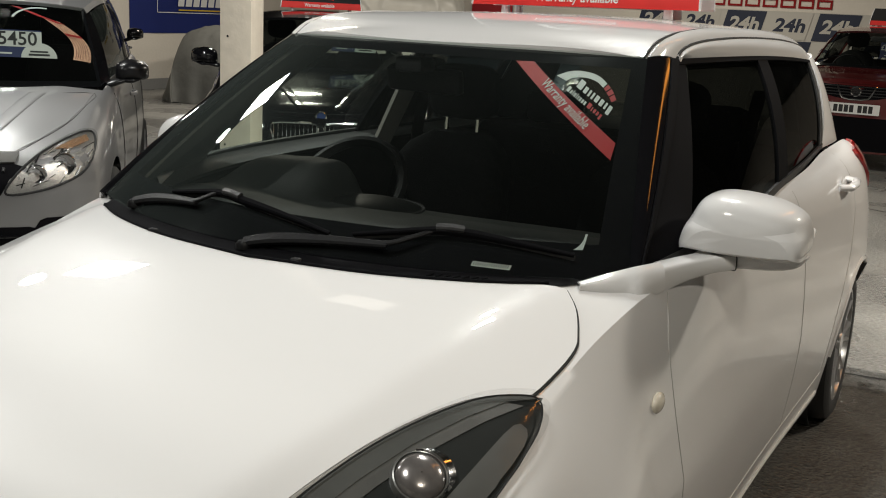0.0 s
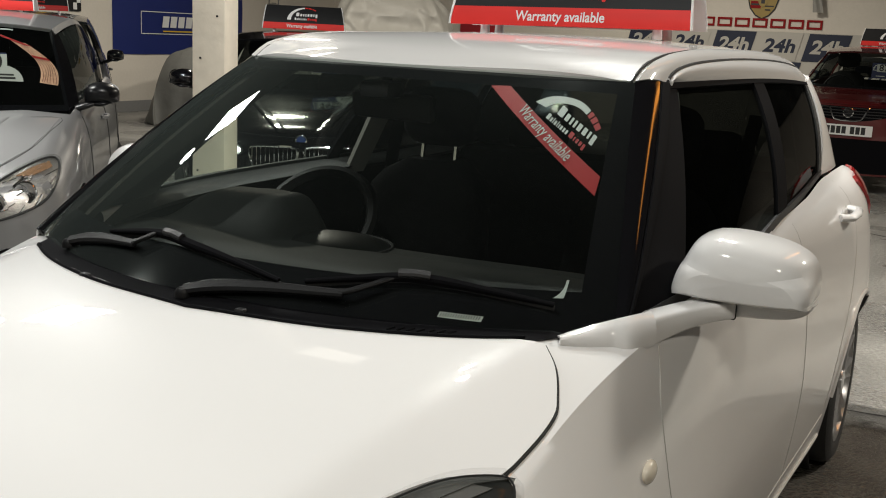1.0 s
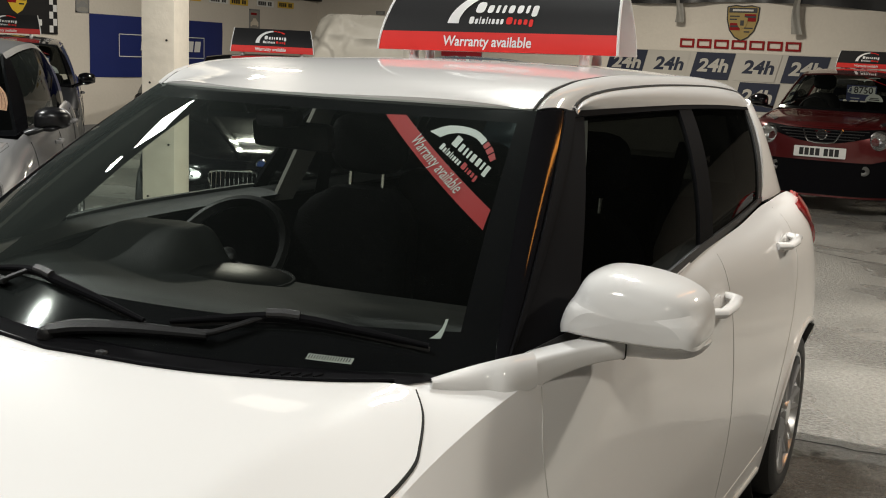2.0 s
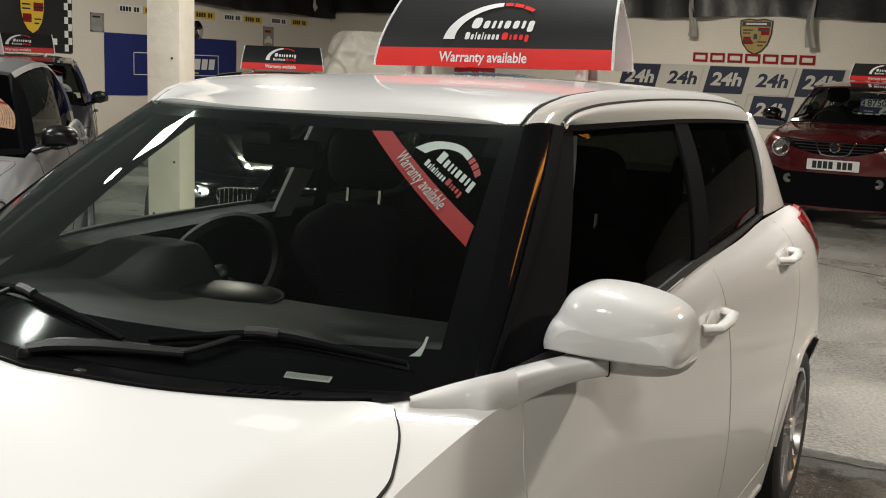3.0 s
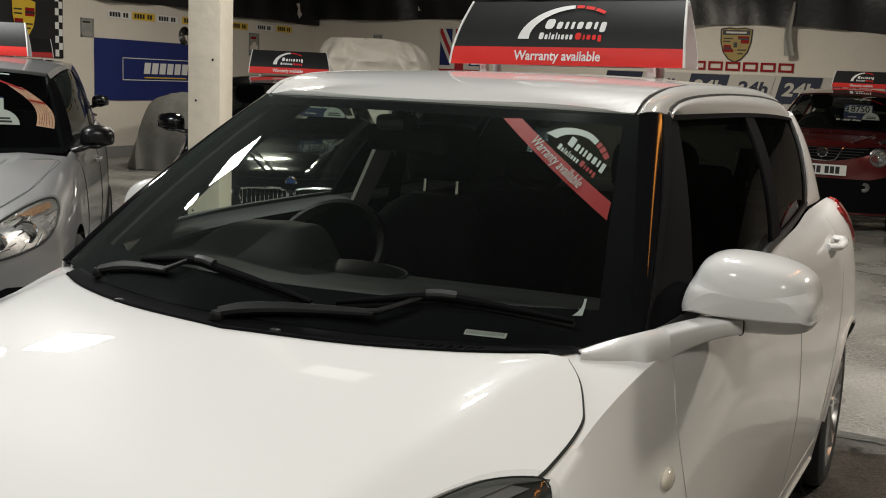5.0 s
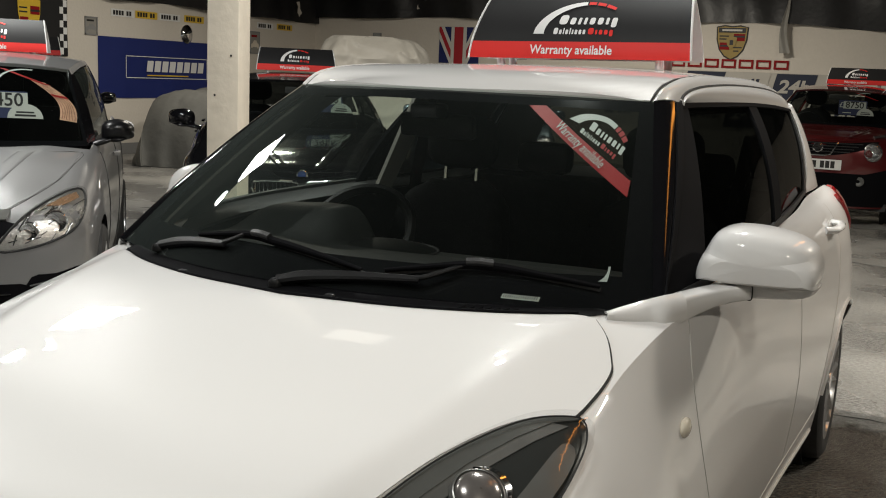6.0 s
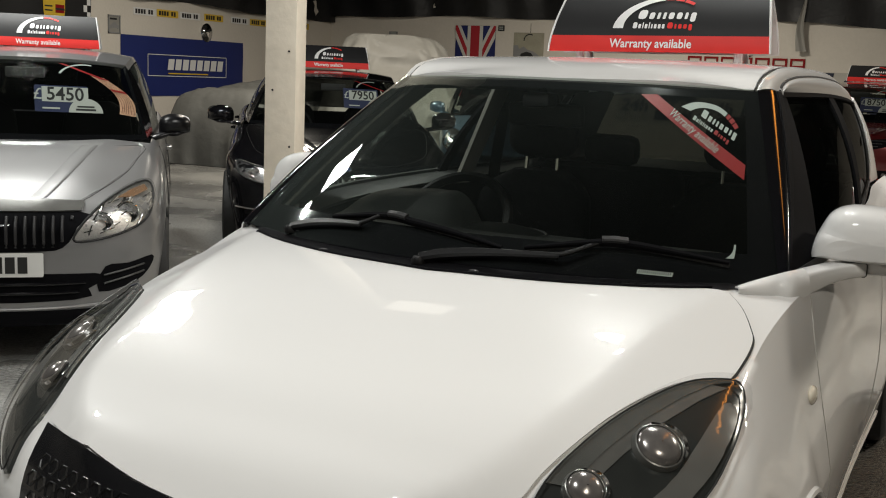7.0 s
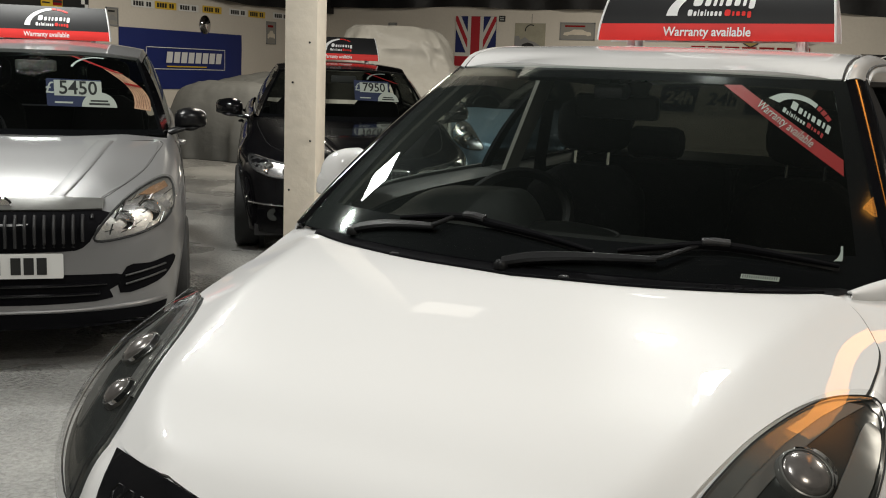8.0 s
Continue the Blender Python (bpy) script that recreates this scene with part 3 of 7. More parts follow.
def roof_sign(m, label, width=0.745, high=0.212, group="roof signs"):
    """A folded plastic roof sign: black over red, with an arc mark, plain bars for the name and a lettered strap."""
    top = thing("roof_sign", m, label, "roof sign", group)

    def face(sgn):
        def f(u, v):
            return Vector(((u - 0.5) * (width - 0.060 * v**1.4), sgn * ((0.112 if sgn < 0 else 0.045) * (1 - v**1.7) + 0.010), high * v))
        return f
    split = 0.275
    fr = face(-1)
    part("red_strap", sheet(lambda u, v: fr(u, v * split), 16, 4, 0.004, Vector((0, 1, 0))), M_SIGNRED, top)
    part("black_panel", sheet(lambda u, v: fr(u, split + v * (1 - split)), 16, 8, 0.004, Vector((0, 1, 0))), M_SIGNBLACK, top)
    bk = face(1)
    part("back_panel", sheet(bk, 16, 10, 0.004, Vector((0, -1, 0))), M_SIGNWHITE, top)
    for u in (0.0, 1.0):
        for sgn in (-1, 1):
            g = face(sgn)
            part("edge_trim", tube(bmesh.new(), [g(u, v / 8) * 1.0 for v in range(9)], 0.004, 6), M_SIGNWHITE, top)
    for x in (-width * 0.36, width * 0.36):
        for y in (-0.085, 0.025):
            bm = bmesh.new()
            r = bmesh.ops.create_cone(bm, cap_ends=True, segments=16, radius1=0.016, radius2=0.014, depth=0.034)
            bmesh.ops.translate(bm, vec=(x, y, -0.013), verts=r["verts"])
            part("magnet_foot", bm, M_SIGNWHITE, top)

    def on_face(x, z):
        p = fr(0.5 + x / width, z / high)
        q = fr(0.5 + x / width, z / high + 0.02)
        t = (q - p).normalized()
        nrm = Vector((1, 0, 0)).cross(t).normalized()
        return Matrix.Translation(p + nrm * 0.0025) @ Matrix((( 1, t.x, nrm.x), (0, t.y, nrm.y), (0, t.z, nrm.z))).to_4x4()

    def lay(outline, x, z, material, name, thick=0.0015):
        vs, fs = fill(outline, 0.02)
        vv = []
        for v in vs:
            mm = on_face(x + v.x, max(0.002, z + v.y))
            vv.append(mm.translation + mm.to_3x3() @ Vector((0, 0, 0.0)))
        part(name, (vv, [tuple(f) for f in fs]), material, top)
    k = width / 0.80
    lay([(x * k, z) for x, z in arc_sweep(0.185, 0.113, 0.040, 0.014, 180, 93)], 0.018 * k, high * 0.395, M_SIGNWHITE, "arc_mark")
    for a0, a1 in ((91, 82), (80, 69), (67, 54)):
        lay([(x * k, z) for x, z in arc_sweep(0.185, 0.113, 0.013, 0.012, a0, a1, 6)], 0.018 * k, high * 0.395, M_SIGNRED, "arc_mark")
    for name, kinds, x0, x1, base, cap, m, slant in (("first_word", "Cxiixxig", -0.081, 0.135, 0.117, 0.150, M_SIGNWHITE, 0.12), ("second_word", "Cxlxlixxx", -0.092, 0.026, 0.083, 0.105, M_SIGNWHITE, 0.0), ("third_word", "Cixxg", 0.036, 0.126, 0.083, 0.105, M_SIGNRED, 0.0)):
        for o in word_blocks(kinds, x0 * k, x1 * k, base, cap, slant):
            lay(o, 0.0, 0.0, m, name)
    text("Warranty available", 0.0445, M_SIGNWHITE, top, on_face(-0.018 * k, high * 0.135), 0.0, name="strap_lettering", squeeze=0.88 * k, bold=0.0008)
    return top


def word_blocks(kinds, x0, x1, base, cap, slant=0.0):
    """Plain blocks of a word's size: one outline for each letter, C capital, x low, l tall, g hanging, i narrow."""
    widths = {"C": 1.30, "x": 0.80, "l": 0.34, "g": 0.80, "i": 0.45}
    gap = 0.42
    unit = (x1 - x0) / (sum(widths[c] for c in kinds) + gap * (len(kinds) - 1))
    out, x = [], x0
    for c in kinds:
        w = widths[c] * unit
        top = cap if c in "Cl" else base + (cap - base) * 0.72
        low = base - (cap - base) * 0.28 if c == "g" else base
        r = min(0.30 * w, 0.3 * (top - low))
        o = [(px + x + w / 2, py + (top + low) / 2) for px, py in rounded_rect(w, top - low, r, 2)]
        out.append([(px + slant * (py - base), py) for px, py in o])
        x += w + gap * unit
    return out


def arc_sweep(rx, rz, thick0, thick1, a0, a1, n=24):
    """An arc on an ellipse whose band thins from a0 to a1 (degrees)."""
    o, q = [], []
    for i in range(n + 1):
        t = i / n
        a = radians(a0 + (a1 - a0) * t)
        th = thick0 + (thick1 - thick0) * t
        o.append((rx * math.cos(a), rz * math.sin(a)))
        q.append(((rx - th) * math.cos(a), (rz - th * 0.8) * math.sin(a)))
    return o + q[::-1]


def price_board(parent_m, price, label, w=0.40, h=0.23):
    """A printed price card with an arched finance tab, standing behind a windscreen."""
    ob = thing("price_board", parent_m @ Matrix.Scale(0.80, 4), label, "price board", "price boards")
    part("card", flat_shape(rounded_rect(w, h, 0.01), 0.003), M_CARDBLUE, ob)
    placed(part("price_strip", flat_shape(rect(-0.135, -0.055, 0.185, 0.058), 0.002), M_CARDWHITE, ob), pose(0.0, h * 0.16, 0.003))
    text(price, 0.138, M_INK, ob, pose(0.025, h * 0.16, 0.0062), 0.0005, name="price", squeeze=0.95, bold=0.002)
    text("£", 0.12, M_CARDWHITE, ob, pose(-0.165, h * 0.15, 0.0042), 0.0005, name="pound_mark")
    placed(part("finance_tab", flat_shape([(0.12 * math.cos(radians(a)), 0.11 * math.sin(radians(a))) for a in range(0, 181, 12)], 0.002), M_CARDWHITE, ob), pose(w * 0.5 - 0.02, -h * 0.5, 0.0035))
    placed(part("small_print", flat_shape(rect(-0.06, -0.006, 0.06, 0.006), 0.001), M_CARDWHITE, ob), pose(-w * 0.2, -h * 0.36, 0.0035))
    placed(part("small_print", flat_shape(rect(-0.06, -0.006, 0.06, 0.006), 0.001), M_INK, ob), pose(w * 0.5 - 0.02, -h * 0.5 + 0.045, 0.0062))
    placed(part("small_print", flat_shape(rect(-0.07, -0.007, 0.07, 0.007), 0.001), M_INK, ob), pose(w * 0.5 - 0.02, -h * 0.5 + 0.022, 0.0062))
    return ob


def mirror_housing(parent, side, c, size, paint, arm_to, arm_mat=None, name="door_mirror"):
    """A rounded mirror shell on a short arm, with its glass on the rear face."""
    root = new(name)
    root.parent = parent
    bm = bmesh.new()
    nu, nv = 28, 16
    rows = []
    for i in range(nu):
        a = 2 * math.pi * i / nu
        row = []
        for j in range(nv + 1):
            t = j / nv
            ca, sa = math.cos(a), math.sin(a)
            ex = 0.85 if sa > 0 else (0.34 if ca * side < 0 else 0.72)
            rx = math.copysign(abs(ca) ** ex, ca)
            rz = math.copysign(abs(sa) ** (0.90 if sa > 0 else 0.26), sa)
            d = math.cos(t * math.pi / 2)
            q = math.sin(t * math.pi / 2) ** 0.75
            zsc = size[2] / 2 * (1.0 - 0.16 * (rx * side > 0) * abs(rx))
            row.append(bm.verts.new((c[0] + rx * q * size[0] / 2, c[1] + size[1] * (0.45 - d) + 0.03 * side * rx * q, c[2] + rz * q * zsc)))
        rows.append(row)
    for i in range(nu):
        a, b = rows[i], rows[(i + 1) % nu]
        for j in range(nv):
            bm.faces.new((a[j], b[j], b[j + 1], a[j + 1]))
    bmesh.ops.remove_doubles(bm, verts=bm.verts, dist=1e-5)
    part("housing", bm, paint, root)
    bm = bmesh.new()
    vs = []
    for i in range(nu):
        a = 2 * math.pi * i / nu
        rx = math.copysign(abs(math.cos(a)) ** 0.66, math.cos(a))
        rz = math.copysign(abs(math.sin(a)) ** 0.66, math.sin(a))
        vs.append(bm.verts.new((c[0] + rx * size[0] * 0.49, c[1] + size[1] * 0.435 + 0.03 * side * rx, c[2] + rz * size[2] * 0.46)))
    bm.faces.new(vs)
    part("mirror_glass", bm, M_CHROME, root)
    bm = bmesh.new()
    low = c[2] - size[2] * 0.5
    a = Vector(arm_to)
    way = smooth_line([a, (a.x + (c[0] - a.x) * 0.33, a.y + (c[1] - a.y) * 0.27, a.z + (low - a.z) * 0.5 + 0.006), (a.x + (c[0] - a.x) * 0.70, a.y + (c[1] - a.y) * 0.60, low + 0.012), (c[0] + side * size[0] * 0.02, c[1] - 0.025, low + 0.012), (c[0] + side * size[0] * 0.34, c[1] + 0.02, low + 0.026)], 20)
    tube(bm, way, 0.040, 20, 0.46, [0.85 + 0.20 * math.sin(math.pi * min(1, i / 10)) - (0.60 * (i - 15) / 5 if i > 15 else 0) for i in range(21)])
    part("arm", bm, arm_mat or paint, root)
    return root


def two_sided(f):
    for side in (1, -1):
        f(side)


def seat_shape(x, y, z):
    """A front seat back with its bolsters and head restraint."""
    bm = bmesh.new()
    n = 10
    rows = []
    for i in range(15):
        t = i / 14
        h, half = z + 0.62 * t, 0.24 - 0.05 * t**3
        row = []
        for j in range(n * 2):
            a = 2 * math.pi * j / (2 * n)
            ca, sa = math.cos(a), math.sin(a)
            px = math.copysign(abs(ca) ** 0.6, ca) * half * (1 if t < 0.9 else (1 - (t - 0.9) * 5))
            py = math.copysign(abs(sa) ** 0.7, sa) * 0.075 + 0.03 * (abs(px) / half) ** 2 * (-1)
            row.append(bm.verts.new((x + px, y + 0.16 * t + py, h)))
        rows.append(row)
    for a, b in zip(rows, rows[1:]):
        for j in range(2 * n):
            bm.faces.new((a[j], a[(j + 1) % (2 * n)], b[(j + 1) % (2 * n)], b[j]))
    bm.faces.new(rows[-1])
    r = bmesh.ops.create_uvsphere(bm, u_segments=16, v_segments=10, radius=1)
    for v in r["verts"]:
        p = v.co
        v.co = Vector((x + math.copysign(abs(p.x) ** 0.6, p.x) * 0.135, y + 0.17 + math.copysign(abs(p.y) ** 0.7, p.y) * 0.05, z + 0.755 + math.copysign(abs(p.z) ** 0.6, p.z) * 0.095))
    for d in (-0.06, 0.06):
        tube(bm, [(x + d, y + 0.16, z + 0.58), (x + d, y + 0.17, z + 0.70)], 0.006, 6)
    box(bm, x - 0.25, y - 0.5, z - 0.12, x + 0.25, y + 0.02, z + 0.04, None, 0.04)
    return bm

# ---- the white hatchback ----
CAP = [(0.733, 1.043), (0.733, 1.066), (0.738, 1.093), (0.749, 1.120), (0.764, 1.143), (0.791, 1.157), (0.823, 1.162), (0.866, 1.161), (0.909, 1.155),
       (0.944, 1.145), (0.972, 1.127), (0.985, 1.099), (0.987, 1.072), (0.983, 1.053), (0.971, 1.043), (0.846, 1.038), (0.745, 1.041)]
FOOT = [(0.829, 1.041), (0.900, 1.044), (0.981, 1.050), (0.979, 1.030), (0.962, 1.018), (0.92, 1.010), (0.86, 1.005), (0.829, 1.005)]


def bulged(outline, pole, rear, front, power, n=3, rows=18, blunt=0.0):
    """A shell whose rim is the outline at rear, swelling to a blunt nose at front."""
    o = rounded(outline, n)
    bm = bmesh.new()
    loops = []
    for j in range(rows):
        d = (j / rows) ** 0.8
        row = []
        for x, z in o:
            p = power + blunt * min(1.0, max(0.0, (pole[1] + 0.02 - z) / 0.05))
            q = (1 - d**p) ** (1 / p)
            row.append(bm.verts.new((pole[0] + (x - pole[0]) * q, rear + (front - rear) * d, pole[1] + (z - pole[1]) * q)))
        loops.append(row)
    tip = bm.verts.new((pole[0], front, pole[1]))
    k = len(o)
    for a, b in zip(loops, loops[1:]):
        for i in range(k):
            bm.faces.new((a[i], a[(i + 1) % k], b[(i + 1) % k], b[i]))
    for i in range(k):
        bm.faces.new((loops[-1][i], loops[-1][(i + 1) % k], tip))
    bm.faces.new(loops[0])
    return bm


def hatch_mirror(parent, s):
    """A door mirror: creased cap, lower shell, blade-like arm with its joint, and the glass."""
    root = new("door_mirror")
    root.parent = parent
    # the driver's side one stands swung back a little
    m = pose(0, 0, 0) if s > 0 else pose(-0.930, 0.560, -0.255, 0, 0, -20) @ Matrix.Diagonal((-0.60, 0.8, 1.22, 1)) @ pose(-0.987, -0.335, 0)
    bm = bulged(CAP, (0.862, 1.084), 0.405, 0.275, 3.0, 3, 34, 5.0)
    fold = 1.088
    bmesh.ops.bisect_plane(bm, geom=bm.verts[:] + bm.edges[:] + bm.faces[:], plane_co=(0.85, 0, fold), plane_no=(0.02, 0, 1))
    for v in bm.verts:
        drop = fold - 0.02 * (v.co.x - 0.85) - v.co.z
        if drop > 1e-5:
            v.co.y += 0.16 * drop * (0.405 - v.co.y) / 0.13
    cap = placed(part("housing", bm, M_WHITE, root), m)
    cap.data.set_sharp_from_angle(angle=radians(19))
    placed(part("lower_shell", bulged(FOOT, (0.90, 1.030), 0.40, 0.315, 3.0, 3, 10), M_WHITE, root), m)
    # the arm, an upright blade that widens to its foot on the door
    way = curve3((0.700, 0.135, 0.968), (0.716, 0.160, 0.984), (0.735, 0.195, 1.000), (0.768, 0.250, 1.012), (0.800, 0.298, 1.019), (0.834, 0.338, 1.022))
    if s < 0:
        way = curve3((-0.690, 0.240, 0.985), (-0.715, 0.300, 0.995), (-0.742, 0.360, 1.006), (-0.775, 0.410, 1.016), (-0.815, 0.470, 1.020))
    tall = cv((0, 0.046), (0.25, 0.034), (0.5, 0.023), (0.8, 0.018), (1, 0.0165))
    deep = cv((0, 0.030), (0.4, 0.026), (1, 0.030))

    def blade(u, grow=0.0):
        p, d = way(u), (way(min(1, u + 0.02)) - way(max(0, u - 0.02))).normalized()
        side = d.cross(Vector((0, 0, 1))).normalized()
        out = []
        for i in range(20):
            c, q = math.cos(2 * math.pi * i / 20), math.sin(2 * math.pi * i / 20)
            out.append(p + side * math.copysign(abs(c) ** 0.36, c) * (deep(u) + grow) + Vector((0, 0, 1)) * math.copysign(abs(q) ** 0.36, q) * (tall(u) + grow))
        return out
    bm = bmesh.new()
    loops = [[bm.verts.new(p) for p in blade(i / 20)] for i in range(21)]
    for a, b in zip(loops, loops[1:]):
        for i in range(20):
            bm.faces.new((a[i], a[(i + 1) % 20], b[(i + 1) % 20], b[i]))
    bm.faces.new(loops[-1])
    arm = part("arm", bm, M_WHITE, root)
    rim = blade(0.995, 0.0006)
    part("joint", tube(bmesh.new(), rim + rim[:1], 0.0013, 5), M_SEAM, arm)
    bm = bmesh.new()
    bm.faces.new([bm.verts.new((0.855 + (x - 0.855) * 0.93, 0.4065, 1.108 + (z - 1.108) * 0.93)) for x, z in rounded(CAP, 3)])
    placed(part("mirror_glass", bm, M_CHROME, root), m)


def white_hatchback():
    car = thing("hatchback", pose(-0.42, 0, 0), "pearl white five-door hatchback with gloss black pillars", "car", "cars in the hall")
    w = cv((-1.0, 0.78), (-0.5, 0.81), (-0.1, 0.832), (0.3, 0.838), (1.2, 0.848), (2.2, 0.882), (2.6, 0.884), (2.95, 0.82))
    zt = cv((-1.0, 0.68), (-0.95, 0.745), (-0.8, 0.835), (-0.5, 0.925), (-0.2, 0.992), (0.0, 1.012), (0.12, 1.012))
    zs = cv((-1.0, 0.66), (-0.9, 0.715), (-0.7, 0.775), (-0.338, 0.880), (-0.086, 0.938), (0.12, 0.982), (0.35, 1.0), (0.8, 1.035), (1.25, 1.050), (1.73, 1.052), (2.29, 1.066), (2.6, 1.078), (2.95, 0.95))
    k = cv((-1.0, 0.80), (-0.338, 0.862), (-0.086, 0.858), (0.12, 0.885), (0.32, 0.925), (0.8, 0.93), (1.25, 0.895), (1.73, 0.858), (2.29, 0.815), (2.7, 0.85), (2.9, 0.86))
    push = cv((0.2, 0.10), (0.4, 0.0), (0.58, 0.0), (0.75, 0.02))
    verts, faces = shell(-1.0, 2.95, w, zt, zs, k, 0.62, 0.5, 0.20, 0.60, ((-0.2, 0.30, 0.345), (2.38, 0.30, 0.345)), push, (0.12, 2.85), crown=4.2,
                         crease=cv((-1.0, 0.78), (-0.82, 0.775), (-0.68, 0.735), (-0.44, 0.73), (-0.18, 0.78), (-0.06, 0.81), (0.12, 0.84)), fold=cv((-0.5, 0.0), (-0.3, 0.75), (-0.1, 1.0), (0.15, 1.0), (0.6, 0.35), (1.2, 0.1), (2.0, 0.0)))
    body = part("body", (verts, faces), M_WHITE, car)
    bvh = BVHTree.FromPolygons([Vector(v) for v in verts], faces)

    # bonnet, laid a little proud so that its shut line shows
    half = [(0.0, -0.955), (0.15, -0.939), (0.30, -0.902), (0.43, -0.845), (0.470, -0.79), (0.487, -0.735), (0.515, -0.65), (0.548, -0.552), (0.590, -0.454), (0.632, -0.382), (0.681, -0.338), (0.694, -0.25), (0.694, -0.161), (0.680, -0.114), (0.650, -0.052), (0.612, -0.008)]
    edge = smooth_line([(x, y, 0) for x, y in half], 60)
    rear = cv((0.0, -0.19), (0.3, -0.145), (0.5, -0.066), (0.607, -0.003), (0.66, 0.03))

    outline = [(p.x, p.y) for p in edge] + [(x, rear(x)) for x in (0.5, 0.4, 0.3, 0.2, 0.1, 0.0)]
    full = outline + [(-x, y) for x, y in reversed(outline[1:-1])]
    part("bonnet", conform(full, bvh, from_above, (0, 0, -1), 0.006, 0.012, 0.021), M_WHITE, car)
    for s in (1, -1):
        pts = []
        for p in edge[41:]:
            hit = bvh.ray_cast(Vector((s * (p.x + 0.003), p.y, 6)), Vector((0, 0, -1)))[0]
            pts.append(hit + Vector((0, 0, 0.002)))
        part("shut_line", tube(bmesh.new(), pts, 0.0027, 6), M_SEAM, car)

    # windscreen
    def screen(u, v, grow=1.0):
        a = (2 * u - 1) * grow
        lo = Vector((0.70 * a, -0.15 + 0.25 * a * a, 1.000 + 0.012 * (1 - a * a)))
        hi = Vector((0.522 * a, 0.46 + 0.19 * a * a, 1.425 - 0.010 * a * a))
        return lo.lerp(hi, v) + Vector((0, -0.6, 0.8)) * (0.07 * v * (1 - v))
    glass = part("windscreen", (grid(lambda u, v: screen(u, v), 40, 20)), M_GLASS, car, "clear windscreen with a black border")
    glass.visible_shadow = False
    off = Vector((0, 0.004, -0.004))
    for s in (0, 1):
        part("screen_border", grid(lambda u, v: screen((0.028 + 0.015 * (1 - v)) * u if s == 0 else 1 - (0.028 + 0.015 * (1 - v)) * u, v) + off, 4, 20), M_PIANO, car)
    part("screen_border", grid(lambda u, v: screen(u, 0.93 + 0.07 * v) + off, 40, 3), M_PIANO, car)
    part("screen_border", grid(lambda u, v: screen(u, 0.13 * v) + off, 40, 3), M_PIANO, car)

    # scuttle panel between bonnet and screen
    def scuttle(u, v):
        a = 2 * u - 1
        lo = Vector((0.598 * a, rear(abs(a) * 0.598) - 0.020 * (1 - abs(a) ** 8), 0))
        lo.z = (bvh.ray_cast(Vector((lo.x, lo.y, 6)), Vector((0, 0, -1)))[0] or Vector((0, 0, 0.98))).z + 0.002
        hi = screen(0.5 + 0.455 * a, 0.0) + Vector((0, 0.006, -0.004))
        p = lo.lerp(hi, v)
        under = bvh.ray_cast(Vector((p.x, p.y, 6)), Vector((0, 0, -1)))[0]
        return Vector((p.x, p.y, max(p.z, (under.z if under else 0) + 0.004)))
    scut = part("scuttle", grid(scuttle, 80, 10), M_SATIN, car, "black plastic scuttle")
    def shelf(u, v):
        p = screen(0.5 + 0.480 * (2 * u - 1), 0.0)
        p.y += (0.13 - p.y) * v
        under = bvh.ray_cast(Vector((p.x, p.y, 6)), Vector((0, 0, -1)))[0]
        p.z = under.z + 0.004 if under and under.z > 0.9 else p.z - 0.02
        return p
    part("screen_shelf", grid(shelf, 60, 6), M_SATIN, scut)
    part("weather_strip", tube(bmesh.new(), [scuttle(0.02 + 0.96 * i / 40, 0.16) + Vector((0, 0, 0.004)) for i in range(41)], 0.0045, 6, 0.7), M_SATIN, scut)
    for i in range(7):
        c = 0.80 + 0.013 * i
        part("louvre", tube(bmesh.new(), [scuttle(c, 0.40) + Vector((0, 0, 0.002)), scuttle(c, 0.62) + Vector((0, 0, 0.002))], 0.0014, 5), M_SATIN, scut)

    # roof
    zc = cv((0.46, 1.425), (0.7, 1.462), (1.1, 1.495), (1.5, 1.507), (2.0, 1.500), (2.4, 1.475), (2.76, 1.432))
    ze = cv((0.64, 1.410), (0.70, 1.442), (0.81, 1.466), (1.0, 1.482), (1.4, 1.488), (2.0, 1.480), (2.4, 1.455), (2.66, 1.420))
    hw = cv((0, 0.512), (0.35, 0.522), (0.7, 0.515), (1, 0.49))

    def roof(u, v):
        a = 2 * u - 1
        y = (0.46 + 0.19 * a * a) * (1 - v) + (2.76 - 0.10 * a * a) * v
        b = abs(a) ** 2.6
        return Vector((hw(v) * a, y, zc(y) * (1 - b) + ze(y) * b))
    part("roof", sheet(roof, 48, 60, 0.02, Vector((0, 0, -1))), M_WHITE, car)

    belt = {s: curve3(*[(s * x, y, z) for x, y, z in ((0.714, 0.108, 1.000), (0.783, 0.62, 1.036), (0.762, 1.18, 1.052), (0.735, 1.73, 1.054), (0.702, 2.29, 1.066))]) for s in (1, -1)}
    rail = {s: curve3(*[(s * x, y, z) for x, y, z in ((0.562, 0.767, 1.411), (0.590, 1.18, 1.412), (0.604, 1.59, 1.409), (0.608, 2.0, 1.399), (0.600, 2.40, 1.383))]) for s in (1, -1)}
    shut = {s: curve3(*[(s * x, y, z) for x, y, z in ((0.560, 0.758, 1.411), (0.5585, 0.800, 1.432), (0.561, 0.885, 1.448), (0.566, 1.06, 1.459), (0.572, 1.42, 1.465), (0.570, 1.95, 1.458), (0.555, 2.40, 1.436), (0.532, 2.655, 1.405))]) for s in (1, -1)}

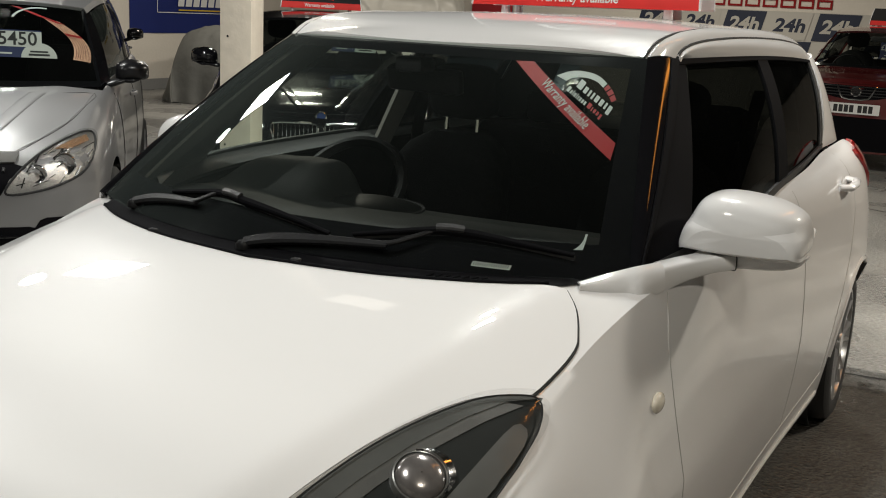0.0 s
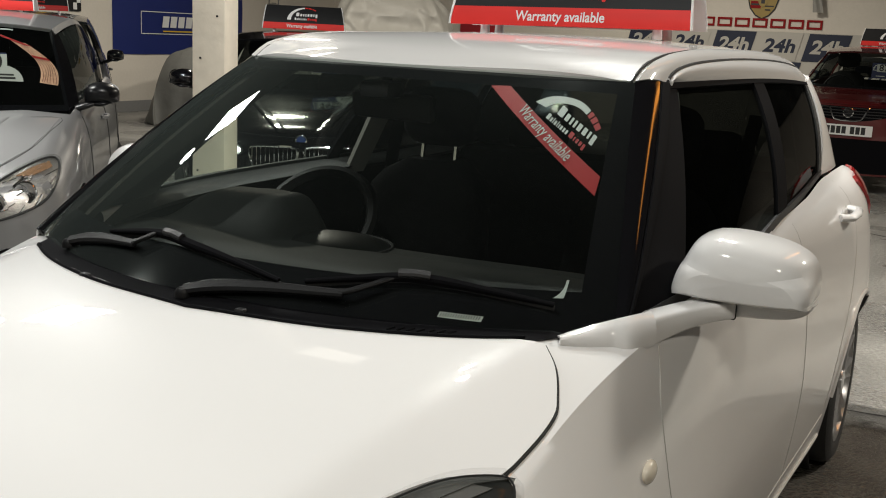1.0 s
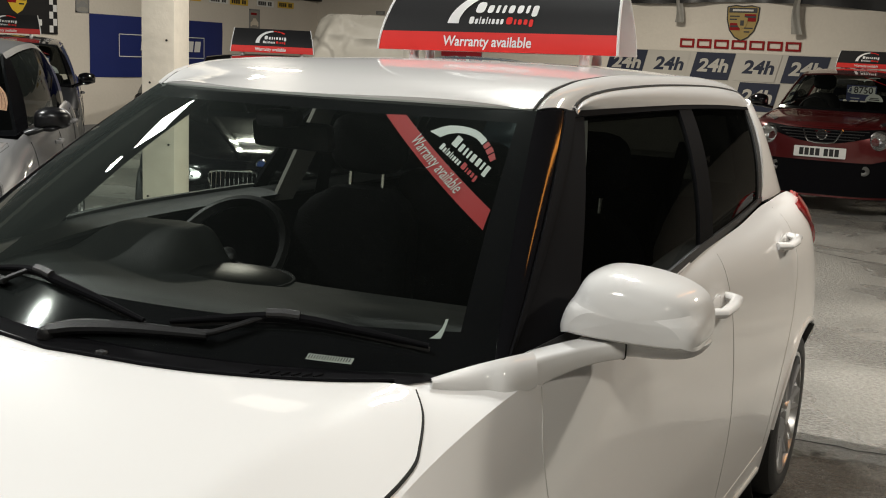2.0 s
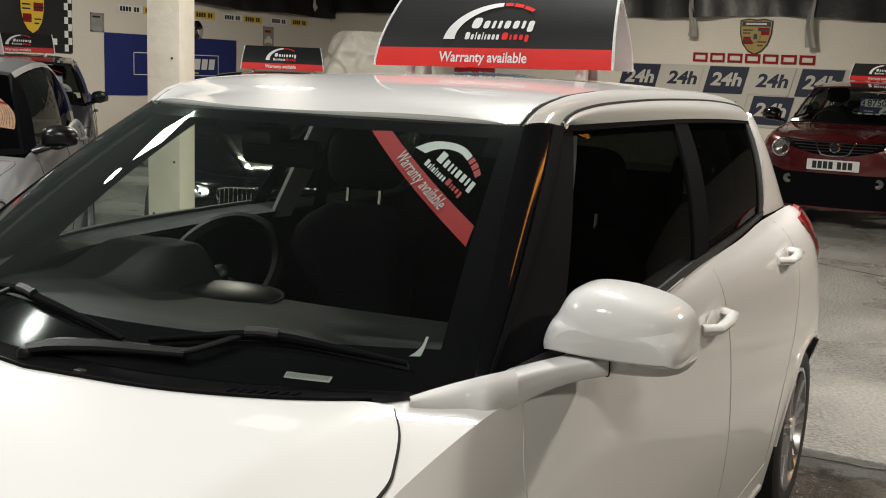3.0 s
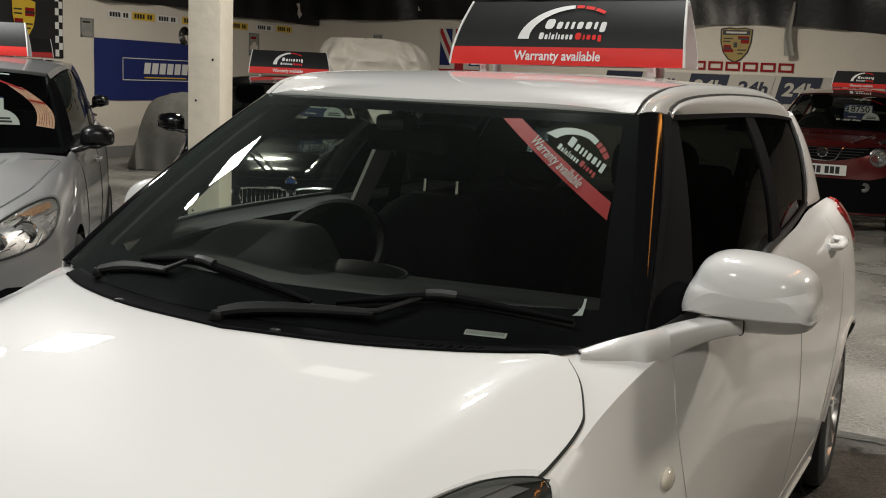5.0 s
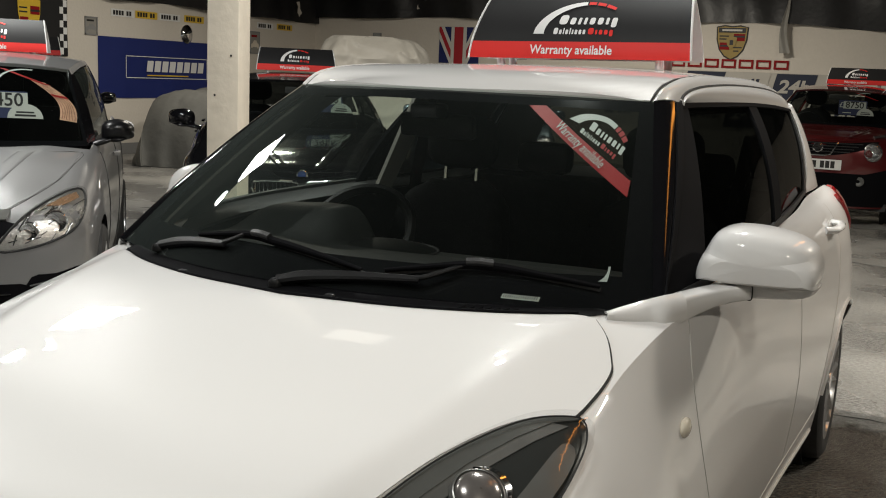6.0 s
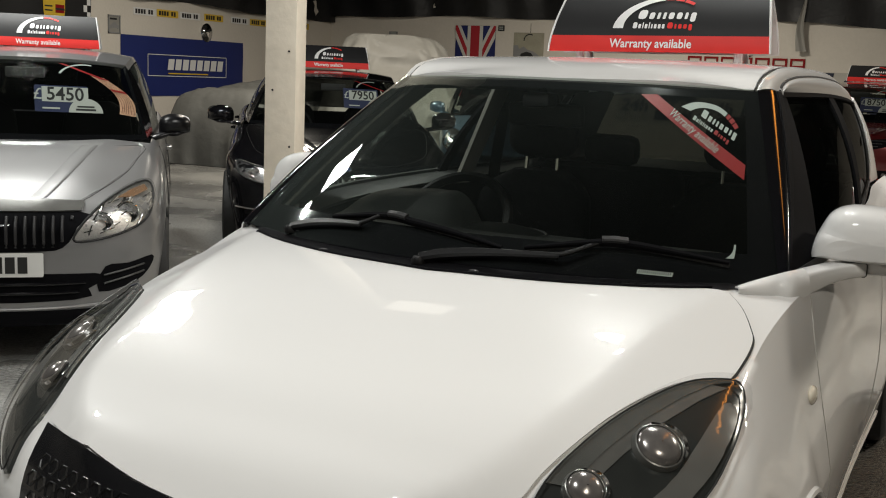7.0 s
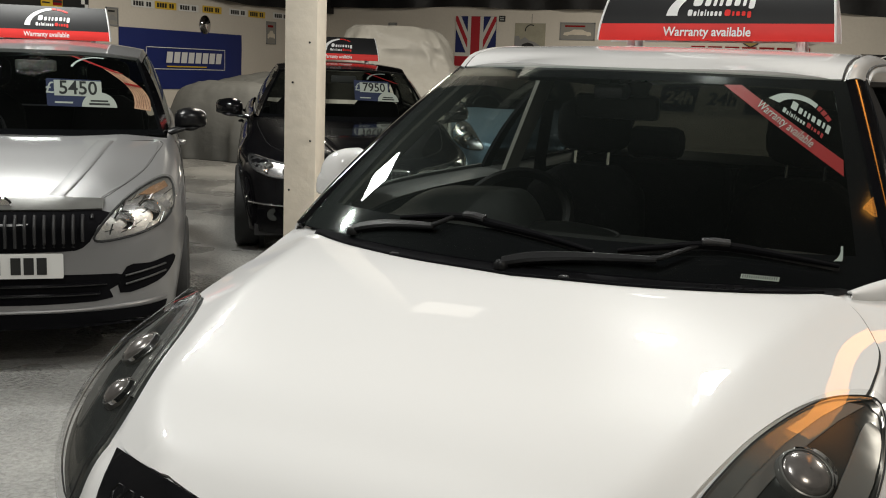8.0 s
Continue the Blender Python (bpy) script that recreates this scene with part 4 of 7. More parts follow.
    for s in (1, -1):
        def wall(u, v, s=s, out=0.0):
            p = belt[s](u).lerp(rail[s](u), v)
            return p + Vector((s * 0.85, 0, 0.5)) * (0.09 * v * (1 - v) + out)

        def by_y(curve, y):
            """The place on a space curve at a given y."""
            lo, hi = 0.0, 1.0
            for _ in range(24):
                mid = (lo + hi) / 2
                lo, hi = (mid, hi) if curve(mid).y < y else (lo, mid)
            return curve((lo + hi) / 2)
        # groove, then the painted band between the groove and the door shut line
        def edge(u, s=s):
            return roof(0.5 + s * 0.5, u)

        def side_band(u, v, s=s):
            p = edge(u) + Vector((s * 0.017, 0, 0.001))
            q = by_y(shut[s], shut[s](0).y + (shut[s](1).y - shut[s](0).y) * u**1.15)
            return p.lerp(q, v) + Vector((s * 0.4, -0.3 * (1 - u) ** 6, 1)) * (0.022 * v * (1 - v))
        part("roof_side", sheet(side_band, 60, 6, 0.010, Vector((-s, 0, -1))), M_WHITE, car)
        part("roof_channel", sheet(lambda u, v: edge(u) + Vector((s * (-0.002 + 0.022 * v), 0, -0.007)), 50, 1, 0.006, Vector((0, 0, -1))), M_GROOVE, car)
        part("roof_seam", tube(bmesh.new(), [edge(v / 40) + Vector((s * 0.002, 0, -0.003)) for v in range(41)], 0.0028, 6), M_SEAM, car)

        def door_top_frame(u, v, s=s):
            y = rail[s](0).y + (rail[s](1).y - rail[s](0).y) * u
            q = by_y(shut[s], shut[s](0).y + 0.004 + (2.650 - shut[s](0).y) * u) + Vector((s * 0.004, 0.003, -0.003))
            return q.lerp(by_y(rail[s], y), v) + Vector((s * 0.9, 0, 0.45)) * (0.040 * v * (1 - v))
        part("door_top_frame", sheet(door_top_frame, 60, 6, 0.010, Vector((-s, 0, -1))), M_WHITE, car)
        part("shut_line", tube(bmesh.new(), [shut[s](v / 60) + Vector((s * 0.0015, 0, -0.002)) for v in range(61)], 0.0042, 6), M_SEAM, car)
        # front pillar
        def pillar(u, v, s=s):
            a = screen(0.5 + s * 0.5, v)
            b = wall(0.0, v, s)
            return a.lerp(b, u) + Vector((s * 0.6, -0.6, 0.2)) * (0.06 * u * (1 - u))
        part("front_pillar", sheet(lambda u, v: pillar(0.66 * u, v), 6, 20, 0.02, Vector((-s, 1, 0))), M_PILLAR, car)
        part("pillar_panel", sheet(lambda u, v: pillar(0.69 + 0.31 * u, v) + Vector((s * 0.004, 0, 0)), 5, 20, 0.02, Vector((-s, 1, 0))), M_SATIN, car)
        def sill_fill(u, v, s=s):
            p = belt[s](0.45 * u)
            q = Vector((s * k(p.y) * w(p.y), p.y, zs(p.y)))
            return (p + Vector((s * 0.004, -0.004, 0.004))).lerp(q + Vector((-s * 0.006, 0, -0.004)), v) + Vector((s * 0.4, -0.2, 0.6)) * (0.03 * v * (1 - v))
        top = curve3(*[(s * x, y, z) for x, y, z in ((0.618, 0.036, 1.006), (0.640, 0.060, 1.014), (0.662, 0.086, 1.021), (0.684, 0.106, 1.028), (0.712, 0.124, 1.037), (0.735, 0.185, 1.037))])
        foot = curve3(*[(s * x, y, z) for x, y, z in ((0.628, 0.020, 0.990), (0.655, 0.042, 0.984), (0.680, 0.066, 0.978), (0.702, 0.088, 0.974), (0.730, 0.104, 0.974), (0.755, 0.160, 0.984))])
        tuck = Vector((0, 0, -0.005)) if s > 0 else Vector((0.014, 0.014, -0.018))
        part("wing_top", sheet(lambda u, v: top(u).lerp(foot(u), v) + tuck + Vector((s * 0.5, -0.6, 0.6)) * (0.06 * v * (1 - v)), 20, 5, 0.004, Vector((-s, 0.4, -1))), M_WHITE, car)
        part("sill_trim", sheet(lambda u, v: sill_fill(u, v) + Vector((-s * 0.012, 0.010, -0.008)), 24, 4, 0.003, Vector((-s, 0, -1))), M_CABIN, car)
        part("window_sill", sheet(sill_fill, 24, 5, 0.004, Vector((-s, 0, -1))), M_WHITE, car)
        # glass and the black frames round it
        sail_lo, sail_hi = (0.115, 0.030) if s == 1 else (0.200, 0.140)
        part("front_door_frame", sheet(lambda u, v: wall((sail_lo + (sail_hi - sail_lo) * v) * u, v, s), 5, 14, 0.012, Vector((-s, 0, 0))), M_SATIN, car, "black quarter panel behind the front pillar")
        lo_u, hi_u, wide = (0.515, 0.425, 0.075) if s == 1 else (0.565, 0.510, 0.030)
        part("centre_pillar", sheet(lambda u, v: wall(lo_u + (hi_u - lo_u) * v + wide * u, v, s), 4, 14, 0.012, Vector((-s, 0, 0))), M_SATIN, car)
        part("rear_frame", sheet(lambda u, v: wall(0.965 + 0.035 * u, v, s), 3, 14, 0.012, Vector((-s, 0, 0))), M_TRIM, car)
        part("window_rubber", sheet(lambda u, v: wall(u, 0.045 * v, s, 0.004), 40, 2, 0.01, Vector((-s, 0, 0))), M_TRIM, car)
        part("window_rubber", sheet(lambda u, v: wall(u, 0.965 + 0.035 * v, s, 0.002), 40, 2, 0.01, Vector((-s, 0, 0))), M_SATIN, car)
        g1 = part("front_door_glass", grid(lambda u, v: wall(sail_lo + (sail_hi - sail_lo) * v + (lo_u + (hi_u - lo_u) * v - sail_lo - (sail_hi - sail_lo) * v) * u, 0.04 + 0.94 * v, s, -0.006), 16, 12), M_DOORGLASS if s == 1 else M_GLASS, car)
        g2 = part("rear_door_glass", grid(lambda u, v: wall(lo_u + wide + (hi_u - lo_u) * v + (0.975 - lo_u - wide - (hi_u - lo_u) * v) * u, 0.04 + 0.94 * v, s, -0.006), 16, 12), M_TINT, car)
        g1.visible_shadow = False
        # rear quarter
        def quarter(u, v, s=s):
            a = wall(1.0, v, s)
            lo, hi = Vector((s * 0.690, 2.735, 1.066)), Vector((s * 0.532, 2.655, 1.405))
            b = lo.lerp(hi, v)
            return a.lerp(b, u) + Vector((s * 0.85, 0.2, 0.3)) * (0.09 * u * (1 - u) + 0.03 * v * (1 - v))
        part("rear_pillar", sheet(quarter, 14, 16, 0.02, Vector((-s, 0, 0))), M_WHITE, car)

    def rear_screen(u, v):
        a = 2 * u - 1
        lo, hi = Vector((0.690 * a, 2.865 - 0.13 * a * a, 1.06)), Vector((0.53 * a, 2.765 - 0.11 * a * a, 1.405))
        return lo.lerp(hi, v) + Vector((0, 0.05 * v * (1 - v), 0))
    part("rear_screen", grid(rear_screen, 20, 10), M_REARTINT, car)
    part("spoiler", sheet(lambda u, v: Vector(((2 * u - 1) * 0.505, 2.70 - 0.10 * (2 * u - 1) ** 2 + 0.13 * v, 1.428 - 0.02 * v - 0.02 * abs(2 * u - 1) ** 2.6)), 24, 5, 0.03, Vector((0, 0, -1))), M_WHITE, car)

    # wheels
    for y in (-0.2, 2.38):
        two_sided(lambda s: wheel(car, s * (0.772 if y > 0 else 0.745), y, 0.305, 0.222, 0.185, s, 7))
    # mirrors
    hatch_mirror(car, 1)
    hatch_mirror(car, -1)
    return car, bvh, screen, roof, belt, rail


car, car_bvh, car_screen, car_roof, car_belt, car_rail = white_hatchback()
roof_sign(pose(-0.42, 1.640, 1.532, 0, -0.7, 0.3), "black and red folded warranty roof sign on the white hatchback", width=0.80)

# ---- the white hatchback: lamps, glass work, cabin ----
def oblique(way):
    """Axes across a direction, and the starting places of rays along it."""
    d = Vector(way).normalized()
    e1 = d.cross(Vector((0, 0, 1))).normalized()
    e2 = e1.cross(d)
    return d, (lambda p: (Vector(p).dot(e1), Vector(p).dot(e2))), (lambda a, b: e1 * a + e2 * b - d * 5)


HL_IN = [(0.681, -0.335, 0.89), (0.632, -0.385, 0.89), (0.592, -0.456, 0.88), (0.550, -0.555, 0.86), (0.517, -0.652, 0.83), (0.490, -0.74, 0.79), (0.485, -0.81, 0.74)]
HL_OUT = [(0.500, -0.885, 0.65), (0.57, -0.83, 0.665), (0.655, -0.72, 0.71), (0.712, -0.60, 0.77), (0.727, -0.50, 0.815), (0.728, -0.42, 0.845), (0.722, -0.36, 0.87), (0.703, -0.33, 0.885)]


def swift_headlamps():
    for s in (1, -1):
        d, flat, place = oblique((-0.45 * s, 0.50, -0.74))
        o = rounded([flat((s * x, y, z)) for x, y, z in HL_IN + HL_OUT], 4)
        lamp = part("headlamp", conform(o, car_bvh, place, d, 0.0075, 0.012, 0.018), M_LAMPDARK, car, "black-bodied headlamp under clear glass")
        # bright sweep along the inner edge, and the bowls
        inner = [Vector((s * x, y, z)) for x, y, z in HL_IN]
        mid = [Vector((s * (x + 0.026 + 0.016 * math.sin(0.5 * i)), y + 0.012, z)) for i, (x, y, z) in enumerate(HL_IN)]
        o2 = [flat(p) for p in inner[:-1]] + [flat(p) for p in reversed(mid[:-1])]
        part("reflector_sweep", conform(o2, car_bvh, place, d, 0.011, 0.004, 0.02), M_LAMPSWEEP, lamp)
        low = [Vector((s * (x + 0.050 + 0.022 * math.sin(0.5 * i)), y + 0.022, z)) for i, (x, y, z) in enumerate(HL_IN)]
        o4 = [flat(p) for p in mid[1:-1]] + [flat(p) for p in reversed(low[1:-1])]
        part("shade_band", conform(o4, car_bvh, place, d, 0.0095, 0.003, 0.02), M_LAMPSIDE, lamp)
        o3 = [flat((s * x, y, z)) for x, y, z in ((0.600, -0.745, 0.705), (0.650, -0.69, 0.725), (0.698, -0.58, 0.775), (0.716, -0.48, 0.82), (0.712, -0.40, 0.85), (0.690, -0.40, 0.86), (0.678, -0.50, 0.83), (0.662, -0.60, 0.79), (0.625, -0.68, 0.75))]
        part("side_reflector", conform(rounded(o3, 3), car_bvh, place, d, 0.011, 0.004, 0.02), M_LAMPSIDE, lamp)
        for x, y, z, r in ((0.622, -0.575, 0.82, 0.039), (0.546, -0.715, 0.78, 0.031)):
            a, b = flat((s * x, y, z))
            hit, nrm, *_ = car_bvh.ray_cast(place(a, b), d)
            q = (-d).lerp(nrm, 0.5).to_track_quat("Z", "Y").to_matrix().to_4x4()
            m = Matrix.Translation(hit + nrm * 0.010) @ q
            bm = ring([(r * 1.14, -0.004), (r * 1.11, 0.006), (r * 1.06, 0.011), (r * 1.0, 0.012), (r * 0.97, 0.0)], 36, True, "z")
            bmesh.ops.transform(bm, matrix=m, verts=bm.verts)
            part("bezel", bm, M_LAMPSIDE, lamp)
            bm = sheet(lambda u, v: Vector((r * (1.12 + 0.34 * v * math.sin(math.pi * u)) * math.cos(radians(-40 + 130 * u)), r * (1.12 + 0.34 * v * math.sin(math.pi * u)) * math.sin(radians(-40 + 130 * u)), 0.012 - 0.006 * v)), 24, 4, 0.003, Vector((0, 0, -1)))
            bmesh.ops.transform(bm, matrix=m, verts=bm.verts)
            part("bowl", bm, M_CHROME, lamp)
            bm = ring([(r * 1.0, 0.002), (r * 0.94, 0.012), (r * 0.76, 0.018), (r * 0.45, 0.0225), (0.001, 0.024), (0.001, 0.0)], 36, False, "z")
            bmesh.ops.transform(bm, matrix=m, verts=bm.verts)
            part("projector_lens", bm, M_LENS, lamp)
        lens = part("cover_glass", conform(o, car_bvh, place, d, 0.026, 0.0, 0.018), M_CLEAR, lamp)
        lens.visible_shadow = False
        # dark seal round the lamp
        pts = []
        for p in o + o[:1]:
            hit = car_bvh.ray_cast(place(*p), d)[0]
            if hit is not None:
                pts.append(hit - d * 0.016)
        part("seal", tube(bmesh.new(), pts, 0.0016, 6), M_SEAM, lamp)


M_LAMPSWEEP = mat("lamp_sweep", (0.36, 0.37, 0.35), 0.20, 0.8, 0.3, 0.35, 7, 0.05, 40, 0.03)
M_LENS = mat("projector_glass", (0.20, 0.186, 0.178), 0.20, 0.55, 0.0, 0.5, 22, 0.3, 60)
M_LAMPSIDE = mat("lamp_side", (0.13, 0.13, 0.122), 0.30, 0.35, 0, 0.25, 14)
M_MESHBLACK = mat("grille_black", (0.008, 0.008, 0.009), 0.22, 0, 0.5, 0.1, 10)
M_LINER = mat("headliner", (0.035, 0.035, 0.034), 0.9, 0, 0, 0.08, 5, 0.1, 200, 0.1)
M_PALEPLASTIC = mat("repeater_lens", (0.72, 0.66, 0.55), 0.15, 0, 1.0, 0.05, 20)
M_LABEL = mat("printed_label", (0.42, 0.44, 0.42), 0.6)
swift_headlamps()

# grille with its honeycomb
gd, gflat, gplace = oblique((0, 0.74, -0.67))
g_top = []
for x, y in ((-0.452, -0.838), (-0.30, -0.904), (-0.15, -0.941), (0.0, -0.957), (0.15, -0.941), (0.30, -0.904), (0.452, -0.838)):
    h = car_bvh.ray_cast(Vector((x, y, 6)), Vector((0, 0, -1)))[0]
    g_top.append(gflat(h))
gr = part("grille", conform(g_top + [gflat(p) for p in ((0.43, -0.90, 0.60), (0.36, -0.95, 0.50), (0.0, -1.0, 0.50), (-0.36, -0.95, 0.50), (-0.43, -0.90, 0.60))], car_bvh, gplace, gd, 0.005, 0.008, 0.025), M_MESHBLACK, car, "gloss black honeycomb grille")
for row in range(9):
    for col in range(-13, 14):
        x, z = col * 0.034 + (0.017 if row % 2 else 0), 0.50 + row * 0.029
        if not inside(x, z, [(-0.43, 0.735), (0.43, 0.735), (0.38, 0.49), (-0.38, 0.49)]) or x > 0.08 or z > 0.70 + 0.03 * abs(x):
            continue
        hit, nrm, *_ = car_bvh.ray_cast(Vector((x, -6, z)), Vector((0, 1, 0)))
        if hit is None:
            continue
        bm = ring([(0.0165, 0.004), (0.0145, 0.0075), (0.0130, 0.004)], 6, True, "z")
        bmesh.ops.transform(bm, matrix=Matrix.Translation(hit) @ nrm.to_track_quat("Z", "Y").to_matrix().to_4x4(), verts=bm.verts)
        part("honeycomb_cell", bm, M_MESHBLACK, gr, smooth=False)

# side: shut lines, handles, repeater, tail lamp, rear corner
def side_line(pts, s, r=0.0010, mtl=None, name="shut_line"):
    out = []
    for p in smooth_line([(y, z, 0) for y, z in pts], 30):
        hit = car_bvh.ray_cast(Vector((s * 6, p.x, p.y)), Vector((-s, 0, 0)))[0]
        if hit is not None:
            out.append(hit + Vector((s * 0.0005, 0, 0)))
    part(name, tube(bmesh.new(), out, r, 6), mtl or M_SIDEGAP, car)


for s in (1, -1):
    side_line([(0.18, 0.975), (0.165, 0.93), (0.145, 0.86), (0.14, 0.70), (0.17, 0.50), (0.24, 0.33)], s)
    side_line([(0.24, 0.33), (0.7, 0.305), (1.35, 0.30), (1.92, 0.32)], s)
    side_line([(1.33, 1.055), (1.345, 0.85), (1.35, 0.6), (1.35, 0.31)], s)
    side_line([(2.26, 1.08), (2.24, 0.90), (2.12, 0.72), (1.98, 0.56), (1.93, 0.33)], s)
    side_line([(0.2, 0.235), (0.9, 0.225), (1.95, 0.235)], s, 0.006)
    for y, z in ((1.20, 0.925), (2.10, 0.965)):
        hit = car_bvh.ray_cast(Vector((s * 6, y, z)), Vector((-s, 0, 0)))[0]
        h = part("door_handle", tube(bmesh.new(), [hit + Vector((0, -0.10, 0)), hit + Vector((s * 0.034, -0.075, 0.002)), hit + Vector((s * 0.040, 0, 0.006)), hit + Vector((s * 0.034, 0.075, 0.008)), hit + Vector((0, 0.10, 0.008))], 0.016, 10, 0.8), M_WHITE, car, "white pull handle")
        bm = bmesh.new()
        r = bmesh.ops.create_uvsphere(bm, u_segments=16, v_segments=8, radius=1)
        bmesh.ops.transform(bm, matrix=Matrix.Translation(hit + Vector((s * -0.001, -0.01, 0.0))) @ Matrix.Diagonal((0.004, 0.055, 0.032, 1)), verts=r["verts"])
        part("handle_recess", bm, M_WHITE, h)
    hit, nrm, *_ = car_bvh.ray_cast(Vector((s * 6, 0.063, 0.784)), Vector((-s, 0, 0)))
    bm = bmesh.new()
    r = bmesh.ops.create_uvsphere(bm, u_segments=20, v_segments=12, radius=1)
    bmesh.ops.transform(bm, matrix=Matrix.Translation(hit) @ Matrix.Diagonal((0.012, 0.030, 0.021, 1)), verts=r["verts"])
    part("side_repeater", bm, M_PALEPLASTIC, car, "cream side repeater lens")
    o = rounded([(2.46, 1.035), (2.54, 1.062), (2.68, 1.062), (2.80, 0.98), (2.83, 0.86), (2.74, 0.83), (2.60, 0.92)], 3)
    part("tail_lamp", conform(o, car_bvh, from_left if s == 1 else from_right, (-s, 0, 0), 0.012, 0.014, 0.03), M_TAIL, car, "red tail lamp lens")
    part("rear_corner_trim", conform([(2.74, 0.26), (2.74, 0.50), (2.80, 0.56), (2.88, 0.50), (2.90, 0.28)], car_bvh, from_left if s == 1 else from_right, (-s, 0, 0), 0.008, 0.01, 0.03), M_TRIM, car)
    # flared lip round the wheel arches
    for ya in (-0.2, 2.38):
        pts = []
        for i in range(25):
            a = radians(8 + 164 * i / 24)
            y, z = ya + 0.352 * math.cos(a), 0.30 + 0.352 * math.sin(a)
            hit = car_bvh.ray_cast(Vector((s * 6, y, z)), Vector((-s, 0, 0)))[0]
            if hit is not None:
                pts.append(hit)
        part("arch_lip", tube(bmesh.new(), pts, 0.010, 8), M_WHITE, car)
        bm = ring([(0.34, 0.0), (0.34, -0.22), (0.30, -0.22), (0.05, -0.20), (0.05, -0.19), (0.325, -0.19), (0.335, 0.0)], 40, True, "x")
        bmesh.ops.transform(bm, matrix=Matrix.Translation((s * 0.80, ya, 0.305)) @ Matrix.Diagonal((s, 1, 1, 1)), verts=bm.verts)
        part("arch_liner", bm, M_TRIM, car)

# wipers
def flat_bar(pts, wide, high):
    """A tapering moulded bar of rounded section along points; wide and high give half sizes from end to end."""
    bm = bmesh.new()
    loops, n = [], len(pts)
    for i, p in enumerate(pts):
        d = (pts[min(i + 1, n - 1)] - pts[max(i - 1, 0)]).normalized()
        up = Vector((0.10, -0.60, 0.78))
        side = d.cross(up).normalized()
        up = side.cross(d)
        a, b = wide(i / (n - 1)), high(i / (n - 1))
        loops.append([bm.verts.new(p + side * a * x + up * b * z) for x, z in ((-1, -1), (1, -1), (1, 0.35), (0.55, 1), (-0.55, 1), (-1, 0.35))])
    for a, b in zip(loops, loops[1:]):
        for k in range(6):
            bm.faces.new((a[k], a[(k + 1) % 6], b[(k + 1) % 6], b[k]))
    bm.faces.new(loops[0][::-1])
    bm.faces.new(loops[-1])
    return bm


def wiper(arm, rod, blade):
    """A wiper: moulded arm, bent rod, blade with its carrier, joint and rubber, and the pivot cap."""
    arm, rod, blade = ([Vector(p) for p in q] for q in (arm, rod, blade))
    w = part("wiper", flat_bar(smooth_line(arm, 14), cv((0, 0.012), (0.3, 0.014), (1, 0.008)), cv((0, 0.007), (1, 0.004))), M_WIPER, car, "black windscreen wiper", smooth=False)
    part("arm_rod", flat_bar(smooth_line(rod, 8), cv((0, 0.006), (1, 0.005)), cv((0, 0.0035), (1, 0.003))), M_WIPER, w, smooth=False)
    pts = smooth_line(blade, 24)
    part("blade_carrier", flat_bar(pts, cv((0, 0.004), (0.35, 0.008), (1, 0.004)), cv((0, 0.003), (0.35, 0.007), (1, 0.003))), M_SATIN, w, smooth=False)
    part("blade_rubber", tube(bmesh.new(), [p + Vector((0, 0.004, -0.008)) for p in pts], 0.003, 6, 1.6), M_RUBBER, w)
    mid = pts[9]
    d = (pts[11] - pts[7]).normalized()
    part("blade_joint", flat_bar([mid - d * 0.028 + Vector((0, -0.004, 0.006)), mid + Vector((0, -0.005, 0.008)), mid + d * 0.028 + Vector((0, -0.004, 0.006))], cv((0, 0.008), (1, 0.008)), cv((0, 0.005), (1, 0.005))), M_TRIM, w, smooth=False)
    bm = ring([(0.017, -0.014), (0.017, -0.004), (0.012, 0.003), (0.001, 0.004)], 20, False, "z")
    bmesh.ops.translate(bm, vec=arm[0], verts=bm.verts)
    part("pivot_cap", bm, M_WIPER, w)


wiper([(-0.040, -0.160, 1.016), (0.02, -0.145, 1.030), (0.12, -0.127, 1.040), (0.268, -0.100, 1.046)], [(0.258, -0.100, 1.048), (0.280, -0.092, 1.052), (0.340, -0.036, 1.076)],
      [(0.187, -0.100, 1.056), (0.330, -0.040, 1.075), (0.40, -0.010, 1.074), (0.49, 0.024, 1.062), (0.597, 0.064, 1.046)])
wiper([(-0.480, -0.022, 1.026), (-0.42, -0.030, 1.042), (-0.34, -0.050, 1.054), (-0.238, -0.078, 1.062)], [(-0.246, -0.078, 1.064), (-0.230, -0.074, 1.070), (-0.195, -0.056, 1.088)],
      [(-0.346, -0.036, 1.067), (-0.195, -0.056, 1.086), (-0.10, -0.078, 1.082), (0.02, -0.098, 1.070), (0.139, -0.112, 1.052)])
for x, y in ((-0.30, -0.150), (0.10, -0.170)):
    bm = boxed(x - 0.010, y - 0.008, 0.985, x + 0.010, y + 0.008, 1.006, 0.004)
    part("washer_jet", bm, M_TRIM, car)
# warranty sticker inside the glass
def on_screen(a, b, lift=0.0):
    """A place on the screen by x and height, moved out along its normal."""
    v = (b - 1.0) / 0.425
    for _ in range(6):
        half = car_screen(1.0, v).x
        p = car_screen(0.5 + 0.5 * a / half, v)
        v += (b - p.z) / 0.42
    return p + Vector((0, -0.55, 0.83)) * lift


